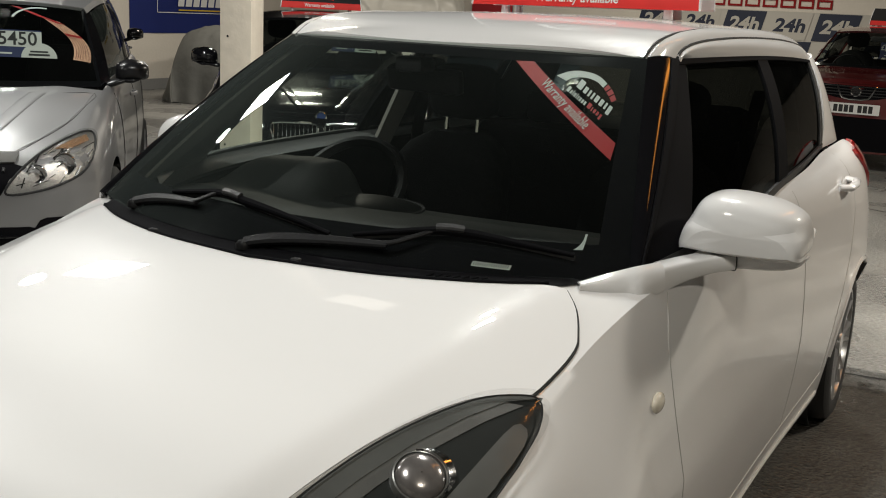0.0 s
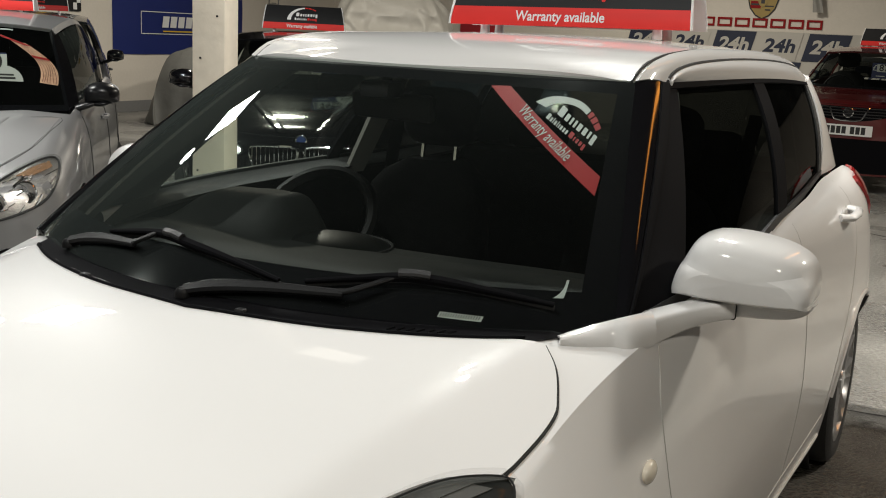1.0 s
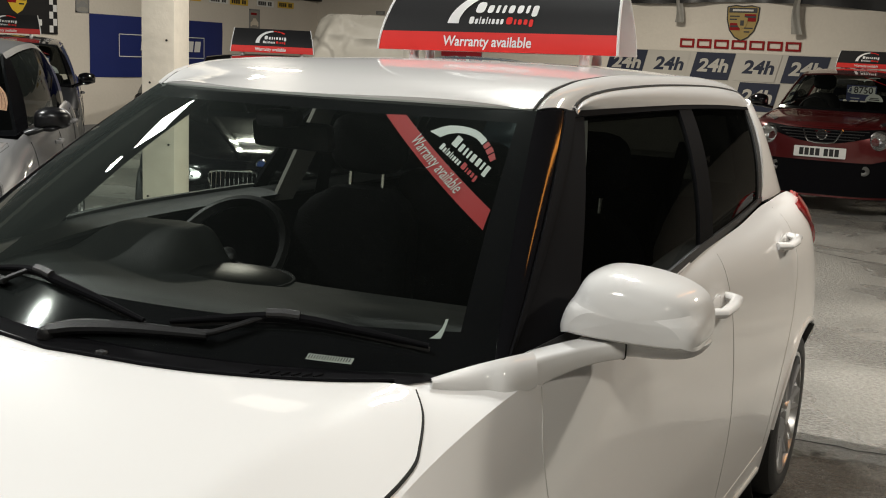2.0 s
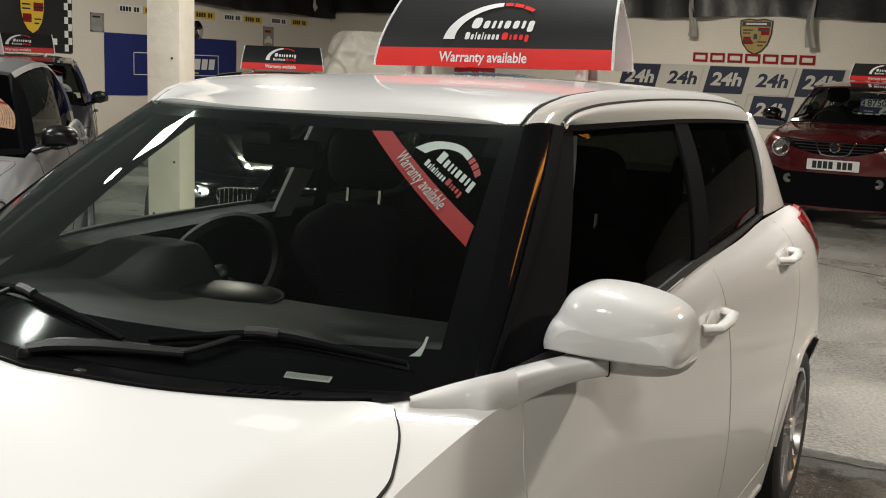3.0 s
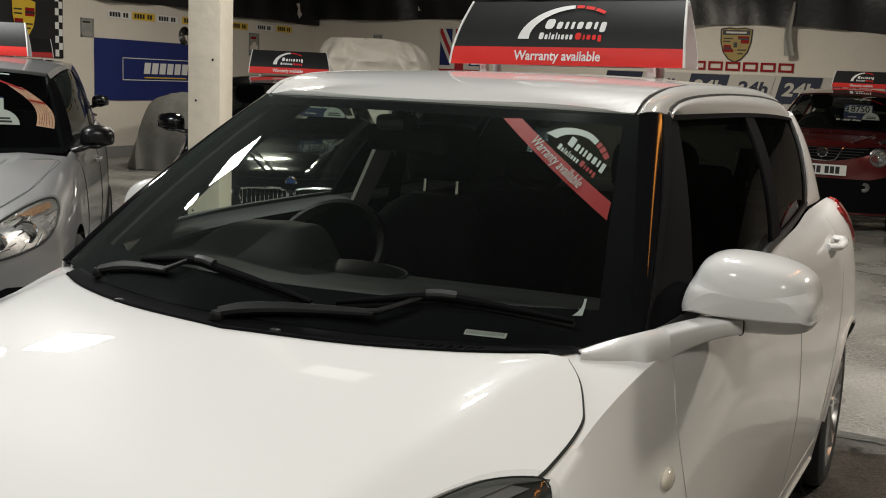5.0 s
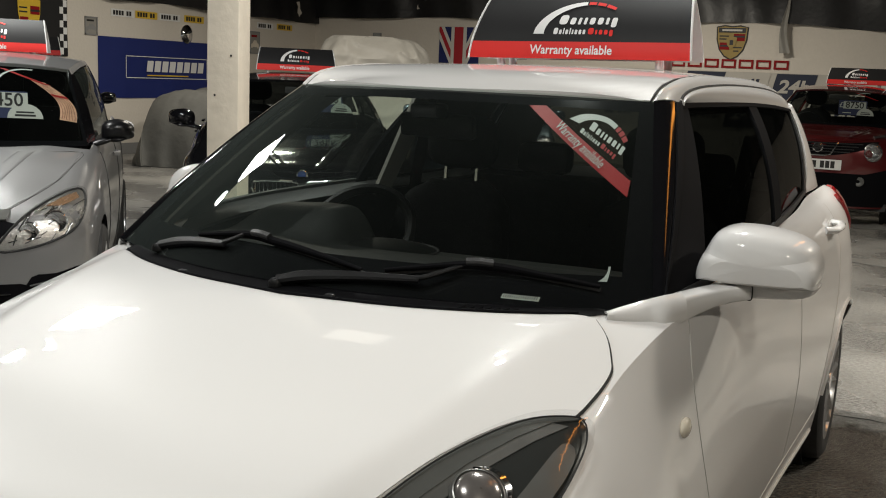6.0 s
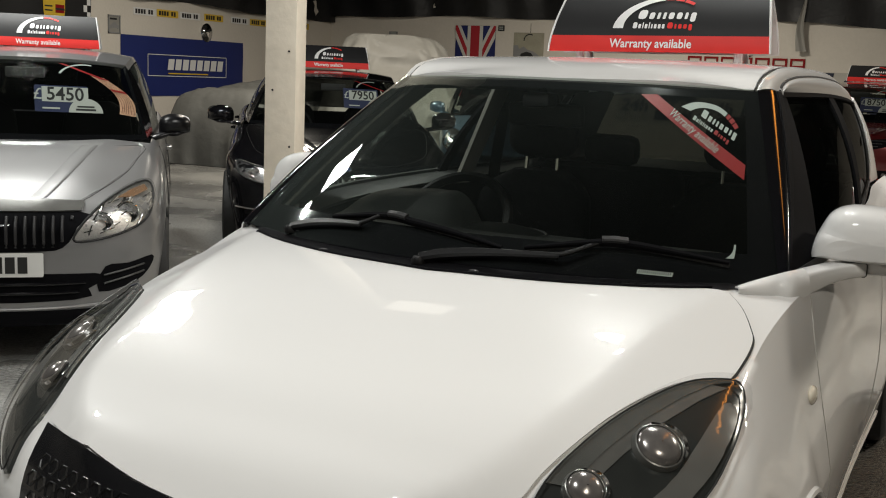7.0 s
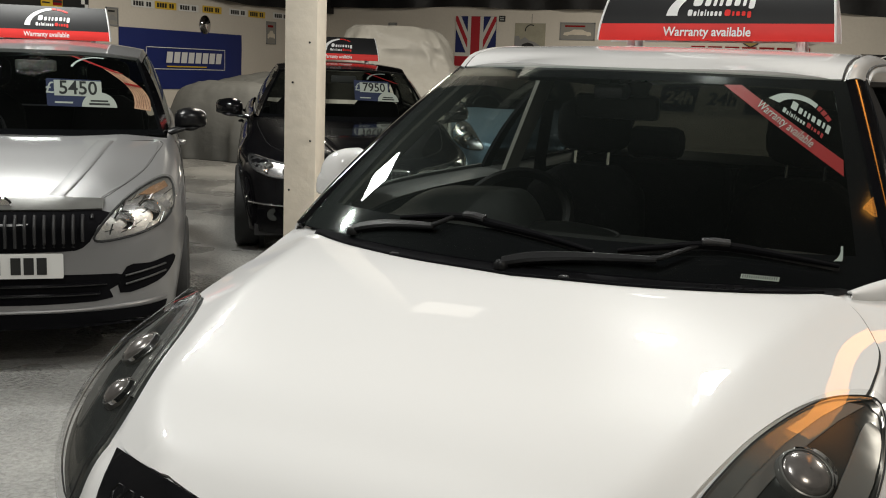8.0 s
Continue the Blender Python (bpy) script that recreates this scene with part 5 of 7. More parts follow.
def sticker():
    top = thing("windscreen_sticker", pose(-0.42, 0, 0), "red warranty strip and arc mark stuck inside the windscreen", "sticker", "windscreen stickers")
    A, B, C, D = (0.264, 1.396), (0.302, 1.397), (0.560, 1.240), (0.568, 1.208)
    def strip(u, v):
        p = Vector(A).lerp(Vector(D), u).lerp(Vector(B).lerp(Vector(C), u), v)
        return on_screen(p.x, p.y, -0.004)
    part("strip", sheet(strip, 24, 4, 0.001), M_STICKRED, top)
    P, Q = Vector((0.283, 1.399)), Vector((0.564, 1.223))
    ax = (Q - P).normalized()
    up = Vector((-ax.y, ax.x))
    def lay(ob_mesh):
        for v in ob_mesh.vertices:
            p = P.lerp(Q, 0.5) + ax * v.co.x + up * v.co.y
            v.co = on_screen(p.x, p.y, -0.0012 + 0.0006 * (v.co.z > 0.0001))
    t = text("Warranty available", 0.0235, M_STICKWHITE, top, Matrix.Identity(4), 0.0, name="strap_lettering", squeeze=0.92)
    lay(t.data)
    def shape(outline, m, name):
        vs, fs = fill(outline, 0.012)
        ob = part(name, ([(v.x, v.y, 0) for v in vs], [tuple(f) for f in fs]), m, top)
        lay(ob.data)
    O = P.lerp(Q, 0.5)

    def place(outline, m, name):
        """Lay an outline given by x and height on the glass."""
        shape([((Vector(p) - O).dot(ax), (Vector(p) - O).dot(up)) for p in outline], m, name)

    def word(kinds, a, b, cap, m, name):
        """Blocks between two places on the glass; cap is the way up a letter."""
        a, b, cap = Vector(a), Vector(b), Vector(cap)
        for o in word_blocks(kinds, 0.0, 1.0, 0.0, 1.0):
            place([a + (b - a) * px + cap * pz for px, pz in o], m, name)
    arc = curve3((0.371, 1.367, 0), (0.392, 1.378, 0), (0.421, 1.3785, 0), (0.452, 1.371, 0), (0.479, 1.355, 0), (0.500, 1.339, 0), (0.516, 1.322, 0))
    inn = curve3((0.397, 1.357, 0), (0.409, 1.364, 0), (0.430, 1.3655, 0), (0.455, 1.359, 0), (0.476, 1.3465, 0), (0.494, 1.332, 0), (0.510, 1.317, 0))
    for u0, u1, m in ((0.0, 0.67, M_STICKWHITE), (0.69, 0.76, M_STICKRED), (0.78, 0.87, M_STICKRED), (0.89, 1.0, M_STICKRED)):
        place([arc(u0 + (u1 - u0) * i / 10).to_2d() for i in range(11)] + [inn(u1 - (u1 - u0) * i / 10).to_2d() for i in range(11)], m, "arc_mark")
    word("Cxiixxig", (0.424, 1.346), (0.518, 1.295), (0.001, 0.0165), M_STICKWHITE, "first_word")
    word("Cxlxlixxx", (0.409, 1.338), (0.463, 1.3085), (0.001, 0.0095), M_STICKWHITE, "second_word")
    word("Cixxg", (0.468, 1.306), (0.507, 1.284), (0.001, 0.0095), M_STICKRED, "third_word")


sticker()
part("edge_strip", sheet(lambda u, v: on_screen(0.597 + 0.004 * u - 0.006 * v - (0.014 - 0.012 * u) * (1 - v) ** 3, 1.053 + 0.026 * v, -0.004), 2, 12, 0.0008), M_STICKWHITE, car, "thin pale strip inside the glass edge")
lab = part("chassis_label", sheet(lambda u, v: on_screen(0.424 + 0.070 * u, 1.020 - 0.004 * u + 0.0075 * v, -0.003), 6, 2, 0.0008), M_LABEL, car, "small pale printed strip behind the glass")
for i in range(16):
    part("label_bar", sheet(lambda u, v: on_screen(0.427 + 0.0041 * i + 0.0016 * u, 1.0210 - 0.0002 * i + 0.005 * v, -0.0022), 1, 1), M_INK, lab, smooth=False)

# cabin
HOOD = cv((-0.66, 0.0), (-0.62, 0.05), (-0.56, 0.078), (-0.42, 0.092), (-0.31, 0.096), (-0.25, 0.088), (-0.215, 0.05), (-0.19, 0.0))


def dash(u, v):
    a = 2 * u - 1
    base = car_screen(0.5 + 0.5 * a * 0.97, 0.0)
    y = base.y + 0.02 + (0.68 - 0.10 * a * a) * v
    x = a * 0.68
    z = 0.996 + 0.028 * math.sin(math.pi * min(1, v * 1.2)) - 0.16 * max(0, v - 0.92) ** 1.2 * 3
    q = min(1.0, max(0.0, (v - 0.54) / 0.30))
    z += HOOD(x) * q * q * (3 - 2 * q) * (1.0 if v < 0.95 else 1 - (v - 0.95) * 12)
    z -= 0.005 * math.exp(-((v - 0.30) / 0.03) ** 2)
    return Vector((base.x, y, z - 0.03 * abs(a) ** 4))


part("dashboard", sheet(dash, 110, 60, 0.03, Vector((0, 0, -1))), M_DASH, car, "soft black dashboard")


def dash_pad(r, a, lift=0.0):
    """The domed panel in the middle of the dashboard."""
    x, y = -0.125 + 0.150 * r * math.cos(a), 0.445 + 0.130 * r * math.sin(a)
    return Vector((x, y, 0.996 + 0.022 * (1 - r**2.6) + lift))


pad = part("dash_pad", sheet(lambda u, v: dash_pad(v, -2 * math.pi * u), 48, 10, 0.03, Vector((0, 0, -1))), M_DASHPAD, car, "domed black panel")
part("pad_seam", tube(bmesh.new(), [dash_pad(1.01, 2 * math.pi * i / 48, 0.001) for i in range(49)], 0.004, 6), M_SEAM, pad)
part("demister_slot", tube(bmesh.new(), [dash(0.06 + 0.88 * i / 30, 0.14) + Vector((0, 0, 0.003)) for i in range(31)], 0.007, 6, 0.5), M_SEAM, car)
part("dash_front", sheet(lambda u, v: Vector(((2 * u - 1) * 0.70, 0.52 + 0.06 * v, 0.955 - 0.40 * v)), 12, 6, 0.03, Vector((0, -1, 0))), M_CABIN, car)
for x in (-0.06, 0.06, 0.60, -0.62):
    part("air_vent", boxed(x - 0.05, 0.535, 0.86, x + 0.05, 0.56, 0.915, 0.008), M_PIANO, car)
bm = ring([(0.190, 0.0), (0.183, 0.015), (0.170, 0.017), (0.156, 0.0), (0.170, -0.017), (0.183, -0.015)], 44, True, "y")
for a in (200, 340, 270):
    tube(bm, [(0.05 * math.cos(radians(a)), 0.01, 0.05 * math.sin(radians(a))), (0.165 * math.cos(radians(a)), 0, 0.165 * math.sin(radians(a)))], 0.018, 8, 0.5)
r = bmesh.ops.create_uvsphere(bm, u_segments=18, v_segments=10, radius=1)
bmesh.ops.transform(bm, matrix=Matrix.Diagonal((0.030, 0.010, 0.025, 1)), verts=r["verts"])
bmesh.ops.transform(bm, matrix=pose(-0.388, 0.75, 0.967, -40), verts=bm.verts)
part("steering_wheel", bm, M_WHEELSKIN, car, "black three-spoke steering wheel")
part("column_stalk", tube(bmesh.new(), [(-0.36, 0.64, 0.92), (-0.22, 0.63, 0.945), (-0.16, 0.63, 0.95)], 0.012, 8), M_CABIN, car)
for x in (-0.36, 0.36):
    part("front_seat", seat_shape(x, 1.25, 0.475), M_FABRIC, car, "black cloth front seat")
    for d in (-0.06, 0.06):
        part("headrest_post", tube(bmesh.new(), [(x + d, 1.405, 1.06), (x + d, 1.415, 1.16)], 0.0065, 8), M_CHROME, car)
for x in (-0.33, 0.33):
    part("rear_seat", boxed(x - 0.32, 2.08, 0.45, x + 0.32, 2.24, 1.07, 0.05), M_FABRIC, car)
    part("rear_headrest", boxed(x - 0.12, 2.12, 1.07, x + 0.12, 2.22, 1.20, 0.04), M_FABRIC, car)
part("rear_seat_base", boxed(-0.65, 1.65, 0.36, 0.65, 2.12, 0.52, 0.05), M_FABRIC, car)
part("headliner", sheet(lambda u, v: car_roof(u, 0.02 + 0.96 * v) + Vector((0, 0, -0.028)), 20, 20), M_LINER, car)
part("cabin_floor", boxed(-0.74, 0.15, 0.24, 0.74, 2.8, 0.30), M_CABIN, car)
part("bulkhead", boxed(-0.66, 0.10, 0.28, 0.66, 0.14, 0.95), M_CABIN, car)
part("pillar_cover", sheet(lambda u, v: Vector((-0.675 + 0.060 * v + 0.015 * u, 1.345 + 0.19 * v + (0.085 + 0.03 * v) * u, 1.02 + 0.36 * v)), 3, 8, 0.015, Vector((-1, 0, 0))), M_BEIGE, car, "pale beige inner pillar cover")
part("parcel_shelf", boxed(-0.62, 2.22, 1.045, 0.62, 2.80, 1.065, 0.006), M_CABIN, car)
part("boot_trim", boxed(-0.70, 2.66, 0.28, 0.70, 2.70, 1.02), M_CABIN, car)
for s in (1, -1):
    part("door_trim", sheet(lambda u, v: car_belt[s](u).lerp(Vector((s * 0.735, car_belt[s](u).y, 0.30)), v) + Vector((-s * (0.035 + 0.03 * math.sin(math.pi * v)), 0, -0.004)), 20, 8, 0.02, Vector((-s, 0, 0))), M_CABIN, car)
    part("door_top", sheet(lambda u, v: car_belt[s](u) + Vector((-s * (0.0 + 0.085 * v), 0, 0.008 - 0.020 * v * v)), 20, 5, 0.012, Vector((0, 0, -1))), M_DOORTOP, car)
    part("pillar_trim", sheet(lambda u, v: car_screen(0.5 + s * 0.5, v).lerp(car_belt[s](0.02).lerp(car_rail[s](0.02), v), u) + Vector((-s * 0.03, 0.03, -0.01)), 3, 12, 0.008, Vector((-s, 0, 0))), M_INNERTRIM, car)
    sail = 0.19 if s < 0 else 0.105
    part("sail_trim", sheet(lambda u, v: car_belt[s](sail * (1 - 0.3 * v) * u).lerp(car_rail[s](sail * (1 - 0.3 * v) * u), v) + Vector((s * (0.076 * v * (1 - v) - 0.022), 0.0, 0.045 * v * (1 - v))), 5, 12, 0.006, Vector((-s, 0, 0))), M_INNERTRIM, car)
    part("quarter_trim", sheet(lambda u, v: car_belt[s](0.93).lerp(Vector((s * 0.69, 2.735, 1.072)), u).lerp(car_rail[s](0.93).lerp(Vector((s * 0.532, 2.655, 1.405)), u), v) + Vector((-s * 0.045, 0, -0.02)), 6, 8, 0.006, Vector((-s, 0, 0))), M_CABIN, car)
    part("rail_trim", sheet(lambda u, v: car_rail[s](u).lerp(car_roof(0.5 + s * 0.5, min(1, max(0, (car_rail[s](u).y - 0.65) / 2.01))), v) + Vector((-s * 0.03, 0, -0.030)), 24, 3, 0.006, Vector((-s, 0, -1))), M_LINER, car)
    part("seat_belt", tube(bmesh.new(), [(s * 0.60, 1.60, 1.30), (s * 0.585, 1.50, 1.1), (s * 0.55, 1.36, 0.75)], 0.022, 6, 0.12), M_FABRIC, car)
m = part("rear_view_mirror", boxed(-0.115, -0.018, -0.032, 0.115, 0.012, 0.032, 0.012), M_CABIN, car)
m.matrix_local = pose(-0.02, 0.535, 1.325, 8, 0, -6)
part("mirror_stalk", tube(bmesh.new(), [(-0.02, 0.53, 1.34), (-0.02, 0.50, 1.39)], 0.012, 8), M_CABIN, car)
part("sensor_pod", boxed(-0.06, 0.44, 1.345, 0.02, 0.52, 1.385, 0.012), M_CABIN, car)

# ---- the other cars ----
def cabin(car, paint, S, pillar_mat=None, rear_glass=None):
    """Screen, roof, pillars, side glass and dark seats of a parked car."""
    bw, by, bb, bz = S["base"]
    hw, hy, hb, hz = S["head"]
    ry, rw, rz, rby, rbz = S["rear"]
    zr = S["roof"]
    pm = pillar_mat or paint

    def screen(u, v):
        a = 2 * u - 1
        lo, hi = Vector((bw * a, by + bb * a * a, bz)), Vector((hw * a, hy + hb * a * a, hz - 0.03 * a * a))
        return lo.lerp(hi, v) + Vector((0, -0.5, 0.8)) * (0.08 * v * (1 - v))
    g = part("windscreen", grid(screen, 20, 12), M_CARGLASS, car)
    g.visible_shadow = False
    part("screen_edge", grid(lambda u, v: screen(u, 0.06 * v) + Vector((0, 0.004, -0.004)), 20, 2), M_PIANO, car)
    zc = cv((hy, hz), (hy + 0.3 * (ry - hy), zr - 0.012), (hy + 0.5 * (ry - hy), zr), (ry, rz))

    def roof(u, v):
        a = 2 * u - 1
        y = (hy + hb * a * a) * (1 - v) + ry * v
        return Vector(((hw + (rw - hw) * v + 0.03 * math.sin(math.pi * v)) * a, y, zc(y) - 0.04 * abs(a) ** 2.6))
    part("roof", sheet(roof, 20, 20, 0.02, Vector((0, 0, -1))), paint, car)
    for s in (1, -1):
        belt = curve3((s * (bw + 0.03), by + bb + 0.10, bz), (s * (bw + 0.05), (by + rby) / 2, (bz + rbz) / 2 + 0.0), (s * (bw - 0.02), rby - 0.25, rbz))

        def rail(u, s=s):
            return roof(0.5 + 0.5 * s, u) + Vector((s * 0.02, 0, -0.03))

        def wall(u, v, s=s, out=0.0):
            return belt(u).lerp(rail(u), v) + Vector((s * 0.85, 0, 0.5)) * (0.08 * v * (1 - v) + out)
        part("front_pillar", sheet(lambda u, v: screen(0.5 + s * 0.5, v).lerp(wall(0.04, v), u), 3, 10, 0.02, Vector((-s, 1, 0))), pm, car)
        part("roof_rail", sheet(lambda u, v: wall(u, 1).lerp(roof(0.5 + 0.5 * s, u), v), 20, 2, 0.01, Vector((-s, 0, -1))), paint, car)
        part("centre_pillar", sheet(lambda u, v: wall(0.44 + 0.05 * u, v), 2, 10, 0.012, Vector((-s, 0, 0))), M_PIANO, car)
        part("rear_pillar", sheet(lambda u, v: wall(0.86 + 0.14 * u, v), 4, 10, 0.02, Vector((-s, 0, 0))), paint, car)
        part("window_trim", sheet(lambda u, v: wall(0.04 + 0.82 * u, 0.06 * v, s, 0.004), 20, 1, 0.008, Vector((-s, 0, 0))), S.get("trim", M_TRIM), car)
        a = part("front_door_glass", grid(lambda u, v: wall(0.04 + 0.40 * u, 0.04 + 0.94 * v), 10, 8), M_GLASS, car)
        b = part("rear_door_glass", grid(lambda u, v: wall(0.49 + 0.37 * u, 0.04 + 0.94 * v), 10, 8), rear_glass or M_TINT, car)
        a.visible_shadow = b.visible_shadow = False
    part("rear_screen", grid(lambda u, v: Vector(((2 * u - 1) * (bw - 0.04), rby, rbz)).lerp(Vector(((2 * u - 1) * rw, ry, rz - 0.03)), v), 8, 6), M_TINT, car)
    part("dashboard", sheet(lambda u, v: Vector(((2 * u - 1) * (bw - 0.03), by + 0.08 + 0.55 * v + bb * (2 * u - 1) ** 2 * (1 - v), bz - 0.03 - 0.10 * v * v)), 12, 6, 0.05, Vector((0, 0, -1))), M_CABIN, car)
    part("cabin_floor", boxed(-bw, by + 0.3, 0.25, bw, rby, 0.32), M_CABIN, car)
    for x in (-0.36, 0.36):
        part("front_seat", seat_shape(x, by + 1.15, bz - 0.45), M_FABRIC, car)
    part("rear_seat", boxed(-bw + 0.1, rby - 0.95, 0.45, bw - 0.1, rby - 0.75, bz + 0.06, 0.05), M_FABRIC, car)
    bm = ring([(0.185, 0.0), (0.175, 0.012), (0.163, 0.0), (0.175, -0.012)], 28, True, "y")
    box(bm, -0.17, -0.01, -0.02, 0.17, 0.01, 0.02)
    bmesh.ops.transform(bm, matrix=pose(-0.36, by + 0.62, bz - 0.04, -25), verts=bm.verts)
    part("steering_wheel", bm, M_CABIN, car)
    placed(part("rear_view_mirror", boxed(-0.11, -0.015, -0.03, 0.11, 0.015, 0.03, 0.01), M_LINER, car), pose(0, hy - 0.02, hz - 0.09))
    return screen, roof


def mirrored(outline):
    return [(-x, z) for x, z in reversed(outline)]


def front_panel(car, bvh, name, outline, material, lift=0.004, deep=0.01, step=0.04, both=True, label=""):
    """A panel on the nose, and its twin on the other side."""
    obs = []
    for o in ([outline, mirrored(outline)] if both else [outline]):
        obs.append(part(name, conform(o, bvh, from_front, (0, 1, 0), lift, deep, step), material, car, label))
    return obs


def headlamp(car, bvh, outline, centres, bowl=None, amber=None, facets=0):
    """A headlamp: dark housing, bright bowls and a clear lens."""
    for s in (1, -1):
        o = outline if s == 1 else mirrored(outline)
        lamp = part("headlamp", conform(o, bvh, from_front, (0, 1, 0), 0.002, 0.01, 0.035), bowl or M_LAMPBOWL, car)
        for x, z, r in centres:
            hit = front_hit(bvh, s * x, z)
            if hit is None:
                continue
            bm = ring([(r, -0.012), (r * 0.9, -0.016), (r * 0.55, 0.0), (0.002, 0.006), (0.002, 0.012), (r, 0.006)], 24, True, "y")
            bmesh.ops.translate(bm, vec=hit + Vector((0, -0.006, 0)), verts=bm.verts)
            part("reflector", bm, M_CHROME, lamp)
        if amber:
            part("indicator", conform(amber if s == 1 else mirrored(amber), bvh, from_front, (0, 1, 0), 0.006, 0.006, 0.02), M_AMBERGLASS, lamp, "amber indicator")
        rng = random.Random(5)
        x0, x1, z0, z1 = (f(p[i] for p in outline) for i, f in ((0, min), (0, max), (1, min), (1, max)))
        made = 0
        while made < facets:
            x, z, a, d = rng.uniform(x0, x1), rng.uniform(z0, z1), rng.uniform(0.2, 1.3), rng.uniform(0.012, 0.026)
            ends = [(x - d * math.cos(a), z - d * math.sin(a)), (x + d * math.cos(a), z + d * math.sin(a))]
            if not all(inside(px, pz, outline) for px, pz in ends):
                continue
            pts = [front_hit(bvh, s * px, pz) + Vector((0, -0.008, 0)) for px, pz in ends]
            part("facet", tube(bmesh.new(), pts, rng.uniform(0.003, 0.007), 5, 0.6), (M_CHROME, M_LAMPDARK, M_LAMPBOWL)[made % 3], lamp, smooth=False)
            made += 1
        rim = [front_hit(bvh, x, z) + Vector((0, -0.012, 0)) for x, z in o + o[:1]]
        part("lamp_seal", tube(bmesh.new(), rim, 0.006, 6), M_SEAM if facets else M_TRIM, lamp)
        lens = part("lens", conform(o, bvh, from_front, (0, 1, 0), 0.016, 0.012, 0.035), M_CLEAR, lamp)
        lens.visible_shadow = False


def front_hit(bvh, x, z):
    """Where a car's nose is met from the front, or the nearest place of it."""
    hit = bvh.ray_cast(Vector((x, -6, z)), Vector((0, 1, 0)))[0]
    return hit if hit is not None else bvh.find_nearest(Vector((x, 0.05, z)))[0]


def nose_hit(bvh, z):
    """The foremost place of the nose at a height."""
    for x in (0.004, 0.02, 0.05, 0.1):
        hit = front_hit(bvh, x, z)
        if hit is not None:
            return Vector((0, hit.y, z))
    return Vector((0, 0.02, z))


def badge(car, bvh, z, r, material, ring_mat):
    hit = nose_hit(bvh, z)
    bm = ring([(r, -0.012), (r * 0.8, -0.016), (r * 0.8, 0.0), (r, 0.0)], 28, True, "y")
    bmesh.ops.translate(bm, vec=hit, verts=bm.verts)
    ob = part("badge", bm, ring_mat, car)
    bm = ring([(r * 0.8, -0.010), (0.001, -0.012), (0.001, 0.0), (r * 0.8, 0.0)], 28, True, "y")
    bmesh.ops.translate(bm, vec=hit, verts=bm.verts)
    part("badge_face", bm, material, ob)
    return hit


def slats(car, bvh, outline, xs, material, thick=0.006, name="grille_slat", upright=True, lift=0.012):
    """Bars over a grille opening, each clipped to its outline."""
    for a in xs:
        bs = [b / 200 for b in range(20, 240) if inside(*( (a, b / 200) if upright else (b / 100 - 1.2, a)), outline)]
        if len(bs) < 3:
            continue
        pts = []
        for i in range(9):
            b = bs[0] + (bs[-1] - bs[0]) * i / 8
            p = (a, b) if upright else (b * 2 - 1.2, a)
            hit = front_hit(bvh, p[0], p[1])
            if hit is not None:
                pts.append(hit + Vector((0, -lift, 0)))
        if len(pts) > 2:
            part(name, tube(bmesh.new(), pts, thick, 6), material, car)


def hall_car(m, label, paint, S, rim=None):
    car = thing(S["name"], m, label, "car", "cars in the hall")
    W, L = S["half"], S["L"]
    fa, ra, r = S["axles"]
    low = S.get("low", 0.2)
    verts, faces = shell(0, L, cv((0, W * 0.93), (0.8, W * 0.985), (1.6, W), (L - 1, W), (L, W * 0.94)), S["zt"], S["zs"], S["k"], S.get("nose", 0.6), 0.5, low, S.get("zm", 0.6),
                         ((fa, r, r + 0.05), (ra, r, r + 0.05)), S.get("push"), (S["base"][1] + 0.12, S["rear"][3]), 110, S.get("sharp", 2.6), crown=S.get("crown", 2.6), crease=S.get("crease"))
    part("body", (verts, faces), paint, car)
    bvh = BVHTree.FromPolygons([Vector(v) for v in verts], faces)
    screen, roof = cabin(car, paint, S, S.get("pillar"))
    for y in (fa, ra):
        two_sided(lambda s: wheel(car, s * (W - 0.10), y, r, r - 0.095, 0.2, s, 5, rim))
    mx, my, mz = S["mirror"]
    two_sided(lambda s: mirror_housing(car, s, (s * mx, my, mz), S.get("mirror_size", (0.23, 0.13, 0.15)), S.get("mirror_mat", paint), (s * (W - 0.10), my - 0.06, mz - 0.08)))
    part("underside", boxed(-W + 0.15, 0.25, low - 0.03, W - 0.15, L - 0.2, low + 0.05), M_TRIM, car)
    # door shut lines and handles
    for s, fr in ((1, from_left), (-1, from_right)):
        for y in S["shuts"]:
            pts = []
            for i in range(12):
                z = 0.32 + (S["zs"](y) - 0.36) * i / 11
                hit = bvh.ray_cast(Vector(fr(y, z)), Vector((-s, 0, 0)))[0]
                if hit is not None:
                    pts.append(hit)
            if len(pts) > 3:
                part("shut_line", tube(bmesh.new(), pts, 0.004, 5), M_SEAM, car)
        for y in S["handles"]:
            hit = bvh.ray_cast(Vector(fr(y, S["zs"](y) - 0.12)), Vector((-s, 0, 0)))[0]
            part("door_handle", tube(bmesh.new(), [hit + Vector((0, -0.09, 0)), hit + Vector((s * 0.03, -0.06, 0)), hit + Vector((s * 0.03, 0.06, 0)), hit + Vector((0, 0.09, 0))], 0.012, 8), paint, car)
    return car, bvh, screen, roof


def plate_at(car, bvh, z, y_off=0.012, lean=0):
    hit = nose_hit(bvh, z)
    number_plate(car, Matrix.Translation((0, hit.y - y_off, z)) @ pose(0, 0, 0, 90 - lean))


